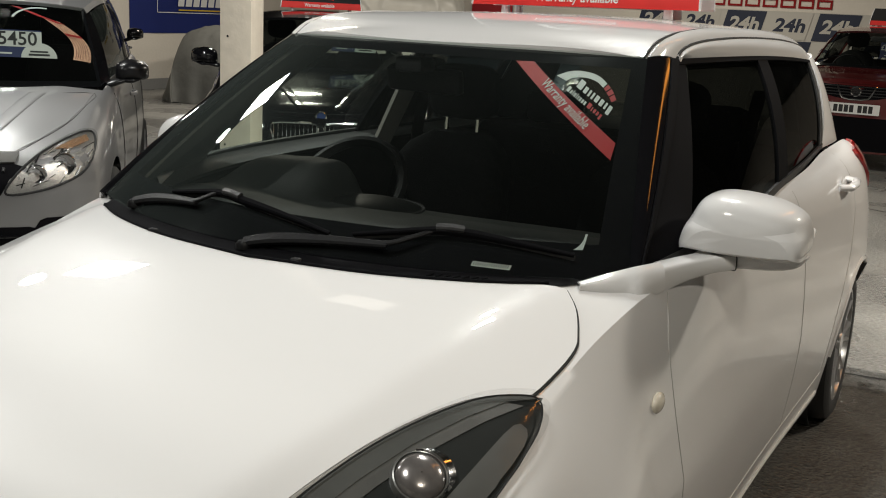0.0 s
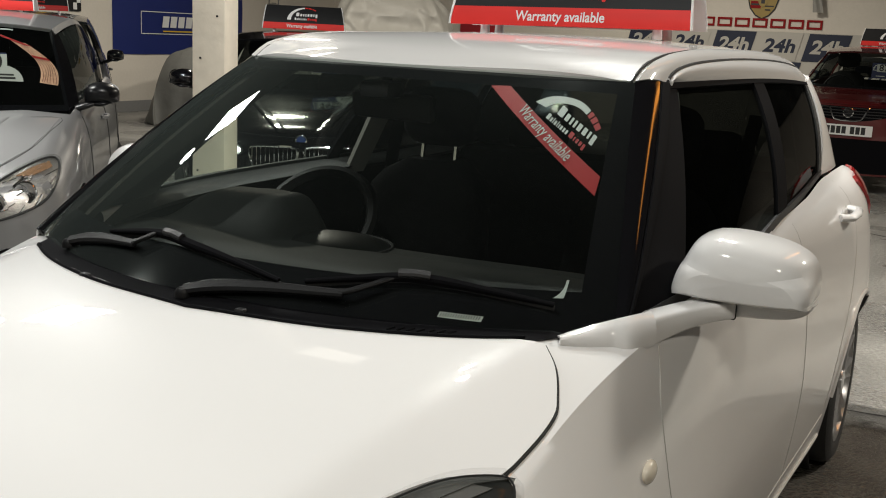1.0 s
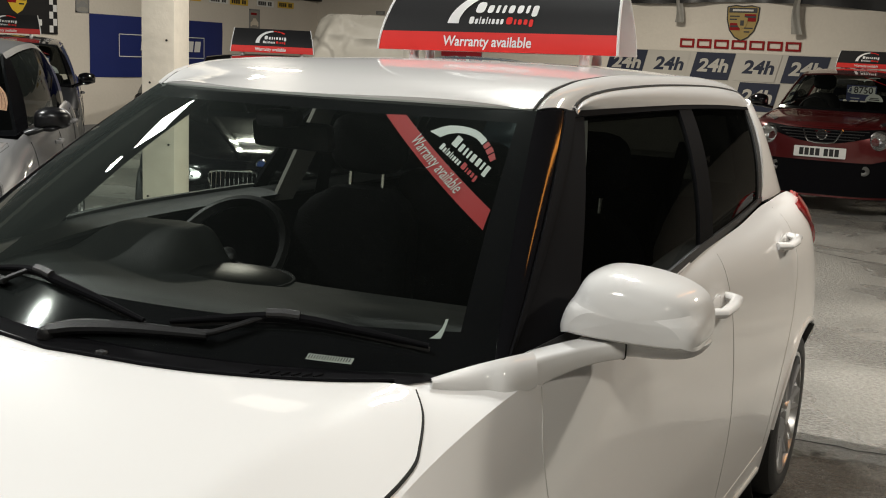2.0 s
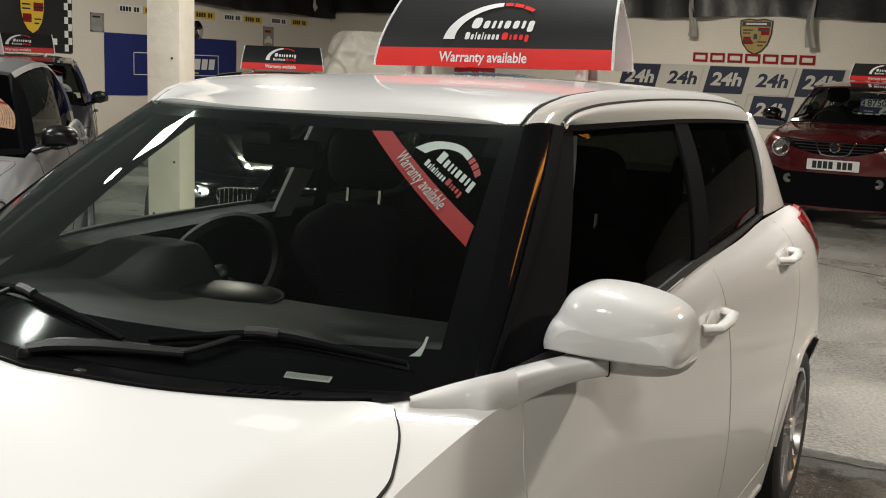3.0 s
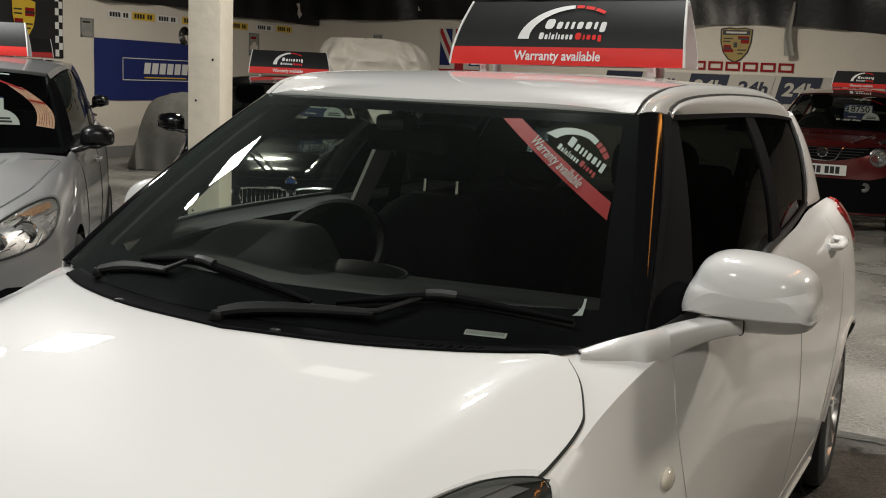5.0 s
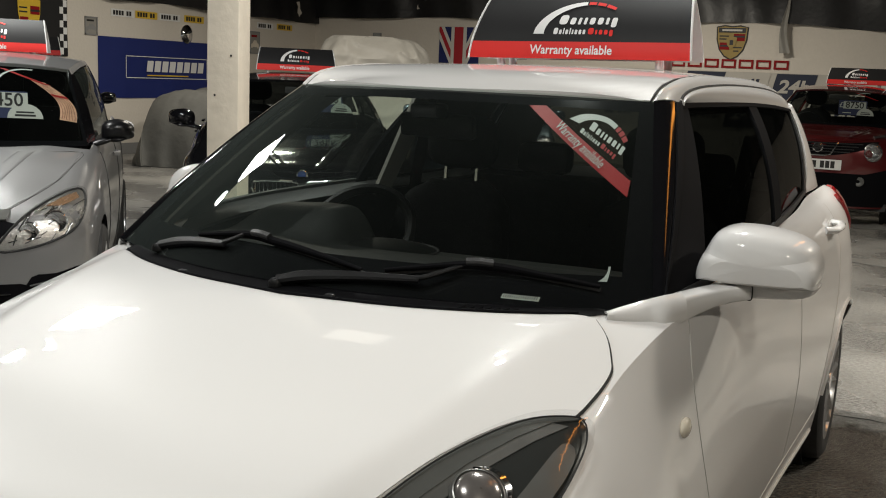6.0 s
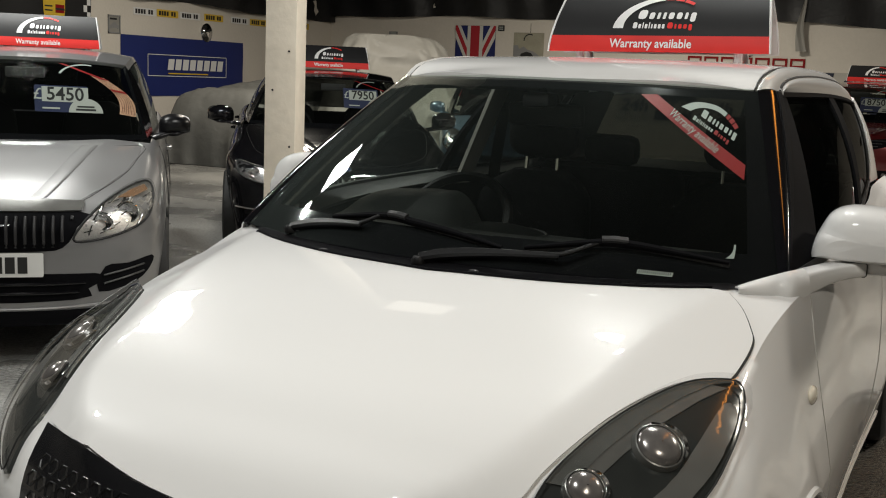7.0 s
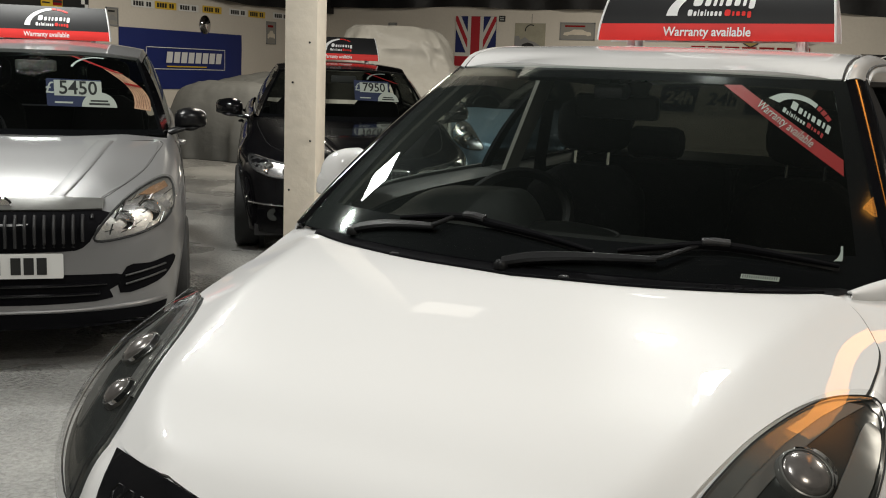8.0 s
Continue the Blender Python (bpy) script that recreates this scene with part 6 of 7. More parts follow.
def board_behind(m, screen, u, v, price, label, off=0.075, tilt=0, w=0.40, h=0.23):
    p = screen(u, v)
    t = (screen(u, v + 0.05) - p).normalized()
    a = (screen(u + 0.03, v) - screen(u - 0.03, v)).normalized()
    t = (t * 0.4 + Vector((0, 0, 0.6))).normalized()
    nrm = a.cross(t).normalized()
    t = nrm.cross(a)
    mm = Matrix.Translation(p - nrm * off) @ Matrix(((a.x, t.x, nrm.x), (a.y, t.y, nrm.y), (a.z, t.z, nrm.z))).to_4x4() @ pose(0, 0, 0, 0, 0, tilt)
    return price_board(m @ mm, price, label, w, h)


def corner_sticker(m, screen, s0=0.66, s1=0.865, label="red diagonal warranty strip stuck inside a windscreen", printed=False):
    """A diagonal strip across the upper corner of a screen."""
    top = thing("screen_sticker", m, label, "sticker", "windscreen stickers")
    def f(u, v):
        return screen(s0 + (s1 - s0) * u + 0.035 * v, 0.945 - 0.20 * u - 0.01 * v) + Vector((0, 0.006, -0.004))
    part("strip", sheet(f, 10, 2, 0.001), M_STICKRED, top)
    if printed:
        def g(u, v):
            return screen(s0 + 0.15 + 0.10 * u + 0.05 * math.sin(u * 3.1) + 0.065 * v, 0.80 - 0.50 * u - 0.03 * v) + Vector((0, 0.009, -0.005))
        sheet_print = part("printed_strip", sheet(g, 14, 3, 0.001), M_PRINTED, top, "peach printed paper")
        for j in range(6):
            part("print_line", sheet(lambda u, v: g(0.03 + 0.94 * u, 0.10 + 0.15 * j + 0.035 * math.sin(9 * u + j) + 0.035 * v) + Vector((0, -0.002, 0.001)), 14, 1), M_PRINTLINE, sheet_print, smooth=False)
        part("print_line", sheet(lambda u, v: g(0.36 + 0.06 * u, v) + Vector((0, -0.003, 0.0015)), 2, 3), M_STICKRED, sheet_print)
    def h(u, v):
        b = radians(165 - 85 * u)
        r = 0.13 + 0.011 * v
        return screen(s1 - 0.065 + r * math.cos(b), 0.74 + 1.5 * r * math.sin(b)) + Vector((0, 0.006, -0.004))
    part("arc_mark", sheet(h, 12, 1, 0.001), M_STICKWHITE, top)
    return top


def car_bonnet(car, bvh, half, paint, ridge=None):
    """A bonnet laid proud of the body with its gap, and two pressed ridges."""
    full = half + [(-x, y) for x, y in reversed(half) if x > 0]
    bon = part("bonnet", conform(full, bvh, from_above, (0, 0, -1), 0.0025, 0.008, 0.05), paint, car)
    for s in (1, -1):
        pts = [bvh.ray_cast(Vector((s * (p.x + 0.004), p.y, 6)), Vector((0, 0, -1)))[0] for p in smooth_line([(x, y, 0) for x, y in half], 30)]
        part("bonnet_gap", tube(bmesh.new(), [p + Vector((0, 0, 0.001)) for p in pts if p is not None], 0.0013, 5), M_SEAM, bon)
        if ridge:
            pts = [bvh.ray_cast(Vector((s * p.x, p.y, 6)), Vector((0, 0, -1)))[0] for p in smooth_line([(x, y, 0) for x, y in ridge], 20)]
            part("bonnet_ridge", tube(bmesh.new(), [p + Vector((0, 0, 0.002)) for p in pts if p is not None], 0.045, 12, 0.10), paint, bon)


# silver hatchback
FABIA = dict(name="hatchback", L=4.0, half=0.82, axles=(0.82, 3.28, 0.30), low=0.19, nose=0.55, sharp=2.8,
             zt=cv((0, 0.66), (0.05, 0.71), (0.25, 0.80), (0.7, 0.915), (1.15, 0.99)), zs=cv((0, 0.64), (0.1, 0.70), (0.42, 0.80), (0.8, 0.91), (1.2, 0.975), (2.2, 1.0), (3.6, 1.02), (4.0, 0.9)),
             k=cv((0, 0.85), (0.5, 0.86), (1.2, 0.88), (4.0, 0.9)), base=(0.70, 1.05, 0.22, 0.985), head=(0.56, 1.62, 0.14, 1.43), roof=1.50, rear=(3.65, 0.54, 1.42, 3.85, 1.02),
             mirror=(0.855, 1.42, 1.065), mirror_size=(0.185, 0.12, 0.128), mirror_mat=M_SHELLBLACK, pillar=M_PIANO, crease=cv((0, 0.55), (1.2, 0.72)), crown=3.4, shuts=(1.30, 2.30, 3.1), handles=(2.12, 3.0))
M_FAB = pose(-3.34, 1.08, 0, 0, 0, 41)
fab, fb, fscreen, froof = hall_car(M_FAB, "silver hatchback with a black grille, price card and roof sign", M_SILVER, FABIA)
front_panel(fab, fb, "upper_grille", rounded([(-0.41, 0.715), (0.41, 0.715), (0.405, 0.65), (0.34, 0.555), (0.2, 0.540), (-0.2, 0.540), (-0.34, 0.555), (-0.405, 0.65)], 3), M_SATIN, 0.003, 0.01, 0.025, False)
slats(fab, fb, [(-0.39, 0.705), (0.39, 0.705), (0.33, 0.56), (-0.33, 0.56)], [x / 50 for x in range(-19, 20, 2)], M_TRIM, 0.0075)
front_panel(fab, fb, "chrome_strip", [(-0.43, 0.752), (-0.2, 0.765), (0.2, 0.765), (0.43, 0.752), (0.42, 0.715), (-0.42, 0.715)], M_LAMPSIDE, 0.012, 0.015, 0.04, False)
front_panel(fab, fb, "lower_grille", rounded([(-0.48, 0.428), (0.48, 0.428), (0.45, 0.355), (0.39, 0.305), (-0.39, 0.305), (-0.45, 0.355)], 3), M_SATIN, 0.003, 0.01, 0.025, False)
slats(fab, fb, [(-0.46, 0.42), (0.46, 0.42), (0.40, 0.31), (-0.40, 0.31)], (0.345, 0.388), M_PIANO, 0.008, upright=False)
front_panel(fab, fb, "lower_lip", [(-0.70, 0.258), (0.70, 0.258), (0.68, 0.185), (-0.68, 0.185)], M_SATIN, 0.006, 0.01, 0.04, False)
front_panel(fab, fb, "fog_recess", rounded([(0.525, 0.455), (0.63, 0.462), (0.735, 0.478), (0.728, 0.425), (0.66, 0.365), (0.495, 0.335)], 3), M_SATIN, step=0.02)
for side in (1, -1):
    for z0, z1 in ((0.375, 0.41), (0.415, 0.445)):
        part("fog_slat", tube(bmesh.new(), [front_hit(fb, side * (0.52 + 0.03 * i), z0 + (z1 - z0) * i / 6) + Vector((0, -0.010, 0)) for i in range(7)], 0.005, 6), M_TRIM, fab)
part("bumper_crease", tube(bmesh.new(), [front_hit(fb, -0.70 + 0.05 * i, 0.268 + 0.02 * abs(-0.70 + 0.05 * i) ** 2) + Vector((0, -0.002, 0)) for i in range(29)], 0.009, 8), M_SILVER, fab)
M_LAMPGREY = mat("lamp_reflector", (0.42, 0.41, 0.39), 0.30, 0.9, 0.0, 0.25, 40, 0.35, 120, 0.3)
headlamp(fab, fb, rounded([(0.395, 0.585), (0.425, 0.66), (0.51, 0.745), (0.61, 0.800), (0.700, 0.825), (0.738, 0.790), (0.738, 0.715), (0.69, 0.650), (0.55, 0.600)]), ((0.52, 0.672, 0.044), (0.63, 0.705, 0.052)), amber=[(0.58, 0.765), (0.63, 0.788), (0.695, 0.808), (0.712, 0.785), (0.65, 0.765)], bowl=M_LAMPGREY, facets=26)
car_bonnet(fab, fb, [(0.0, 0.050), (0.25, 0.075), (0.40, 0.16), (0.50, 0.32), (0.60, 0.56), (0.655, 0.80), (0.68, 1.06), (0.45, 0.985), (0.20, 0.95), (0.0, 0.94)], M_SILVER, [(0.20, 0.13), (0.30, 0.45), (0.40, 0.98)])
badge(fab, fb, 0.735, 0.045, M_LAMPBOWL, M_CHROME)
plate_at(fab, fb, 0.482, 0.02)
board_behind(M_FAB, fscreen, 0.685, 0.50, "5450", "blue price card reading 5450 behind a windscreen", w=0.37, h=0.20)
corner_sticker(M_FAB, fscreen, 0.66, 0.865, "red strip and orange printed sheet stuck inside a windscreen", True)
roof_sign(M_FAB @ pose(0, 2.55, 1.500), "black and red folded warranty roof sign on the silver hatchback")

# black saloon
BMW = dict(name="saloon", L=4.63, half=0.905, axles=(0.78, 3.59, 0.32), low=0.19, nose=0.6, sharp=2.6,
           zt=cv((0, 0.66), (0.06, 0.72), (0.3, 0.80), (0.9, 0.90), (1.5, 0.965)), zs=cv((0, 0.63), (0.15, 0.70), (0.5, 0.77), (1.0, 0.87), (1.5, 0.95), (2.5, 0.985), (4.2, 1.0), (4.63, 0.9)),
           k=cv((0, 0.85), (0.6, 0.84), (1.5, 0.86), (4.6, 0.88)), base=(0.74, 1.38, 0.24, 0.955), head=(0.56, 2.02, 0.12, 1.37), roof=1.435, rear=(3.5, 0.54, 1.37, 4.15, 1.03),
           mirror=(0.985, 1.72, 1.02), shuts=(1.55, 2.7, 3.5), handles=(2.5, 3.4))
M_BMW = pose(-3.378, 4.273, 0, 0, 0, 35.5)
bmw, bb, bscreen, broof = hall_car(M_BMW, "black saloon with twin upright grilles, price card and roof sign", M_BLACKPAINT, BMW)
KID = rounded([(0.035, 0.665), (0.19, 0.675), (0.335, 0.665), (0.345, 0.60), (0.30, 0.525), (0.16, 0.51), (0.06, 0.525), (0.03, 0.59)], 3)
for o in (KID, mirrored(KID)):
    front_panel(bmw, bb, "kidney_grille", o, M_SATIN, 0.004, 0.01, 0.03, False)
    slats(bmw, bb, o, [x / 100 for x in range(-33, 34, 3)], M_CHROME, 0.0028, lift=0.016)
    pts = [front_hit(bb, x, z) + Vector((0, -0.012, 0)) for x, z in o + o[:1]]
    part("grille_surround", tube(bmesh.new(), pts, 0.009, 6), M_CHROME, bmw)
headlamp(bmw, bb, rounded([(0.40, 0.625), (0.43, 0.675), (0.60, 0.705), (0.765, 0.735), (0.80, 0.71), (0.76, 0.645), (0.62, 0.60), (0.46, 0.60)]), ((0.52, 0.645, 0.042), (0.66, 0.66, 0.045)))
car_bonnet(bmw, bb, [(0.0, 0.070), (0.25, 0.10), (0.45, 0.20), (0.62, 0.45), (0.70, 0.85), (0.73, 1.42), (0.45, 1.33), (0.20, 1.29), (0.0, 1.28)], M_BLACKPAINT, [(0.12, 0.12), (0.26, 0.6), (0.42, 1.30)])
badge(bmw, bb, 0.715, 0.04, M_BOARDBLUE, M_CHROME)
front_panel(bmw, bb, "lower_intake", [(-0.42, 0.36), (0.42, 0.36), (0.36, 0.25), (-0.36, 0.25)], M_TRIM, 0.003, 0.01, 0.05, False)
slats(bmw, bb, [(0.45, 0.42), (0.80, 0.42), (0.80, 0.38), (0.45, 0.38)], (0.40,), M_CHROME, 0.006, "chrome_blade", False)
slats(bmw, bb, [(-0.80, 0.42), (-0.45, 0.42), (-0.45, 0.38), (-0.80, 0.38)], (0.40,), M_CHROME, 0.006, "chrome_blade", False)
for s in (1, -1):
    hit = front_hit(bb, s * 0.62, 0.33)
    bm = ring([(0.045, -0.01), (0.03, -0.012), (0.002, 0.0), (0.002, 0.01), (0.045, 0.01)], 20, True, "y")
    bmesh.ops.translate(bm, vec=hit, verts=bm.verts)
    part("fog_lamp", bm, M_LAMPDARK, bmw)
plate_at(bmw, bb, 0.44, 0.02)
board_behind(M_BMW, bscreen, 0.70, 0.60, "7950", "blue price card reading 7950 behind a windscreen")
corner_sticker(M_BMW, bscreen)
roof_sign(M_BMW @ pose(0, 2.75, 1.45), "black and red folded warranty roof sign on the black saloon")

# dark red crossover
JUKE = dict(name="crossover", L=4.13, half=0.88, axles=(0.85, 3.38, 0.34), low=0.22, nose=0.6, sharp=2.6, zm=0.68,
            zt=cv((0, 0.90), (0.06, 0.95), (0.3, 1.0), (0.9, 1.06), (1.25, 1.09)), zs=cv((0, 0.86), (0.2, 0.93), (0.6, 0.99), (1.0, 1.03), (1.4, 1.06), (2.5, 1.10), (3.7, 1.15), (4.13, 1.0)),
            k=cv((0, 0.85), (0.6, 0.84), (1.3, 0.83), (4.1, 0.86)), base=(0.70, 1.12, 0.20, 1.085), head=(0.53, 1.62, 0.12, 1.50), roof=1.565, rear=(3.5, 0.50, 1.45, 3.95, 1.15),
            mirror=(0.96, 1.42, 1.15), mirror_mat=M_PIANO, shuts=(1.35, 2.4), handles=(2.2,))
M_JUKE = pose(-0.595, 10.15, 0, 0, 0, 0)
juke, jb, jscreen, jroof = hall_car(M_JUKE, "dark red crossover with round headlamps, price card and roof sign", M_RED, JUKE)
front_panel(juke, jb, "upper_grille", rounded([(-0.60, 0.945), (-0.30, 0.925), (0.30, 0.925), (0.60, 0.945), (0.52, 0.875), (0.30, 0.815), (0.14, 0.785), (-0.14, 0.785), (-0.30, 0.815), (-0.52, 0.875)], 2), M_SATIN, 0.004, 0.01, 0.03, False)
for z in (0.825, 0.855, 0.885, 0.915):
    slats(juke, jb, [(-0.46, 0.92), (0.46, 0.92), (0.30, 0.80), (-0.30, 0.80)], (z,), M_TRIM, 0.006, "grille_slat", False)
part("grille_chrome", tube(bmesh.new(), [front_hit(jb, x, z) + Vector((0, -0.016, 0)) for x, z in ((-0.20, 0.925), (-0.165, 0.85), (-0.13, 0.798), (-0.06, 0.785), (0.06, 0.785), (0.13, 0.798), (0.165, 0.85), (0.20, 0.925))], 0.011, 6), M_CHROME, juke, "chrome grille surround")
car_bonnet(juke, jb, [(0.0, 0.050), (0.25, 0.075), (0.42, 0.16), (0.55, 0.36), (0.62, 0.70), (0.67, 1.12), (0.45, 1.05), (0.20, 1.015), (0.0, 1.0)], M_RED, [(0.26, 0.15), (0.36, 0.5), (0.46, 1.04)])
badge(juke, jb, 0.868, 0.055, M_PIANO, M_CHROME)
for s in (1, -1):
    hit = front_hit(jb, s * 0.555, 0.835)
    bm = ring([(0.098, -0.03), (0.082, -0.045), (0.05, -0.01), (0.002, 0.0), (0.002, 0.04), (0.10, 0.04)], 28, True, "y")
    bmesh.ops.translate(bm, vec=hit, verts=bm.verts)
    lamp = part("headlamp", bm, M_LAMPBOWL, juke)
    bm = ring([(0.088, -0.045), (0.05, -0.056), (0.002, -0.06), (0.002, -0.055), (0.085, -0.042)], 28, True, "y")
    bmesh.ops.translate(bm, vec=hit, verts=bm.verts)
    part("lens", bm, M_CLEAR, lamp)
    hit = front_hit(jb, s * 0.45, 0.515)
    bm = ring([(0.05, -0.012), (0.03, -0.014), (0.002, 0.0), (0.002, 0.02), (0.05, 0.02)], 20, True, "y")
    bmesh.ops.translate(bm, vec=hit, verts=bm.verts)
    part("fog_lamp", bm, M_LAMPSIDE, juke)
    part("side_lamp", conform([(s * 0.55, 0.30), (s * 0.70, 0.62), (s * 0.66, 0.68), (s * 0.52, 0.38)], jb, from_above, (0, 0, -1), 0.01, 0.01, 0.04), M_LAMPBOWL, juke)
front_panel(juke, jb, "lower_bumper", [(-0.74, 0.66), (-0.50, 0.595), (0.50, 0.595), (0.74, 0.66), (0.76, 0.24), (-0.76, 0.24)], M_SATIN, 0.006, 0.012, 0.05, False)
plate_at(juke, jb, 0.685, 0.025)
board_behind(M_JUKE, jscreen, 0.66, 0.52, "8750", "blue price card reading 8750 behind a windscreen")
corner_sticker(M_JUKE, jscreen)
roof_sign(M_JUKE @ pose(0.1, 2.7, 1.575), "black and red folded warranty roof sign on the dark red crossover")

# graphite small car behind the silver one, and the pale blue one behind the saloon
SMALL = dict(FABIA, name="small_car", mirror_mat=M_PIANO)
M_SMALL = pose(-7.42, 5.45, 0, 0, 0, 47)
sm, sb, sscreen, sroof = hall_car(M_SMALL, "dark graphite small car with a price card", M_GREY, SMALL)
headlamp(sm, sb, rounded([(0.42, 0.62), (0.47, 0.68), (0.60, 0.75), (0.73, 0.79), (0.76, 0.75), (0.74, 0.69), (0.6, 0.64)]), ((0.62, 0.70, 0.05),))
front_panel(sm, sb, "upper_grille", [(-0.36, 0.62), (0.36, 0.62), (0.30, 0.5), (-0.30, 0.5)], M_TRIM, 0.003, 0.01, 0.04, False)
plate_at(sm, sb, 0.43, 0.02)
board_behind(M_SMALL, sscreen, 0.78, 0.52, "750", "blue price card reading 750 behind a windscreen")
corner_sticker(M_SMALL, sscreen)
roof_sign(M_SMALL @ pose(0, 2.35, 1.515), "black and red folded warranty roof sign on the graphite small car")
M_PALEPOSE = pose(-3.58, 7.9, 0, 0, 0, 25)
pb, pbb, pscreen, proof = hall_car(M_PALEPOSE, "pale blue small car parked beside the black saloon", M_BLUE, dict(FABIA, name="small_car", mirror_mat=M_BLUE))
headlamp(pb, pbb, rounded([(0.42, 0.60), (0.47, 0.70), (0.56, 0.82), (0.66, 0.86), (0.72, 0.80), (0.74, 0.70), (0.6, 0.60)]), ((0.58, 0.70, 0.06), (0.63, 0.78, 0.04)))
front_panel(pb, pbb, "upper_grille", [(-0.36, 0.62), (0.36, 0.62), (0.30, 0.5), (-0.30, 0.5)], M_TRIM, 0.003, 0.01, 0.04, False)
plate_at(pb, pbb, 0.43, 0.02)


# ---- covered vehicles ----
def covered(m, label, length, half, high, cabin_at, material, seed):
    """A vehicle under a loose cloth cover that hangs in folds to the floor."""
    rng = random.Random(seed)
    ph = [rng.uniform(0, 6.28) for _ in range(8)]
    top = cv((0, high * 0.72), (0.06, high * 0.84), (cabin_at[0], high * 0.93), (cabin_at[1], high), (cabin_at[2], high * 0.99), (1, high * 0.62))

    def f(u, v):
        a = 2 * u - 1
        b = abs(2 * v - 1)
        ang = abs(a)
        zt = top(v)
        drop = max(0.0, (b - 0.80) / 0.20)
        if ang < 0.40:
            x, z = half * 0.80 * ang / 0.40, zt - 0.07 * (ang / 0.40) ** 4
        else:
            q = (ang - 0.40) / 0.60
            x, z = half * (0.80 + 0.24 * q**0.55), (zt - 0.07) * (1 - q)
        z *= 1 - drop**1.5
        y = length * (v if b < 0.80 else (0.1 + 0.0 if v < 0.5 else 0.9) + (-1 if v < 0.5 else 1) * 0.1 * (1 - (1 - drop) ** 2))
        x *= 1 - 0.10 * drop**3
        hang = min(1, 1.4 * max(0, 1 - z / zt) + 0.25)
        fold = 0.030 * math.sin(y * 8 + ph[0] + 2.2 * math.sin(a * 4 + ph[1])) + 0.020 * math.sin(y * 19 + a * 5 + ph[2]) + 0.018 * math.sin(a * 23 + ph[3] + y * 4) + 0.05 * noise.noise(Vector((a * 3 + seed, y * 1.3, z * 1.5)))
        n2 = 0.05 * noise.noise(Vector((x * 2.5, y * 2.5 + seed, 3.1))) + 0.02 * noise.noise(Vector((x * 9, y * 9, seed)))
        return Vector((math.copysign(x + fold * hang, a), y + fold * drop * 1.2, max(0.008, z + n2 * (1 - hang * 0.6))))
    ob = part("covered_vehicle", sheet(f, 110, 130, 0.006, Vector((0, 0, -1))), material)
    ob.matrix_world = m
    return tagged(ob, label, "covered vehicle", "covered vehicles")


covered(pose(-9.08, 9.7, 0, 0, 0, 6), "car under a loose grey cloth cover by the wall", 4.2, 0.86, 1.20, (0.3, 0.42, 0.7), M_COVERG, 3)


def draped(m, label, seed):
    """A tall vehicle under a loose cloth: boxy roof with soft corners, sides that flare and hang in folds."""
    rng = random.Random(seed)
    ph = [rng.uniform(0, 6.28) for _ in range(6)]
    wide = cv((0, 1.14), (0.9, 1.06), (1.35, 0.96), (1.62, 0.86), (1.90, 0.74), (1.99, 0.66), (2.02, 0.58))
    deep = cv((0, 2.0), (0.9, 1.95), (1.15, 1.75), (1.40, 1.25), (1.90, 0.95), (2.02, 0.80))

    def f(u, v):
        a = 2 * math.pi * u
        q = min(1.0, v / 0.86)
        z = 2.02 * (1 - (1 - q) ** 1.15)
        k = 1.0 if v <= 0.86 else max(0.0, 1 - (v - 0.86) / 0.14)
        c, t = math.cos(a), math.sin(a)
        ex = 0.45
        x, y = math.copysign(abs(c) ** ex, c) * wide(z) * k, math.copysign(abs(t) ** ex, t) * deep(z) * k
        hang = 1 - z / 2.02
        crease = noise.noise(Vector((x * 1.6 + seed, y * 1.6, z * 2.2)))
        fine = abs(noise.noise(Vector((x * 4.0 + z * 2, y * 4.0 + seed, z * 3.5))))
        out = (0.02 + 0.06 * hang) * math.sin(a * 9 + ph[0] + 1.5 * math.sin(z * 2 + ph[1])) * k + 0.08 * crease + 0.11 * (0.3 - fine)
        r = max(0.3, math.hypot(x, y))
        sag = 0.03 * (1 - k) * math.sin(3 * a + ph[2]) - 0.02 * (1 - k) + 0.03 * crease
        return Vector((x * (1 + out / r), y * (1 + out / r), max(0.01, z + sag)))
    ob = part("covered_vehicle", sheet(f, 200, 70, 0.006, Vector((0, 0, -1))), M_COVER)
    ob.matrix_world = m
    return tagged(ob, label, "covered vehicle", "covered vehicles")


draped(pose(-7.95, 13.1, 0, 0, 0, 28), "tall vehicle under a pale wrinkled cloth cover", 8)

# ---- things on the walls ----
def on_left(y, z, out=0.004):
    """A frame on the west wall: x along +y, y up, z into the hall."""
    return Matrix(((0, 0, 1, LEFT + out), (1, 0, 0, y), (0, 1, 0, z), (0, 0, 0, 1)))


def on_back(x, z, out=0.004):
    """A frame on the north wall: x along +x, y up, z into the hall."""
    return Matrix(((1, 0, 0, x), (0, 0, -1, BACK - out), (0, 1, 0, z), (0, 0, 0, 1)))


def rippled(w, h, seed, amp=0.006):
    """A hanging cloth or vinyl sheet in the xy plane, slightly rippled."""
    def f(u, v):
        x, y = (u - 0.5) * w, (v - 0.5) * h
        return Vector((x, y, 0.012 + amp * math.sin(x * 6 + seed) + amp * 0.6 * math.sin(y * 9 + x * 3 + seed)))
    return sheet(f, 30, 12, 0.003, Vector((0, 0, -1)))


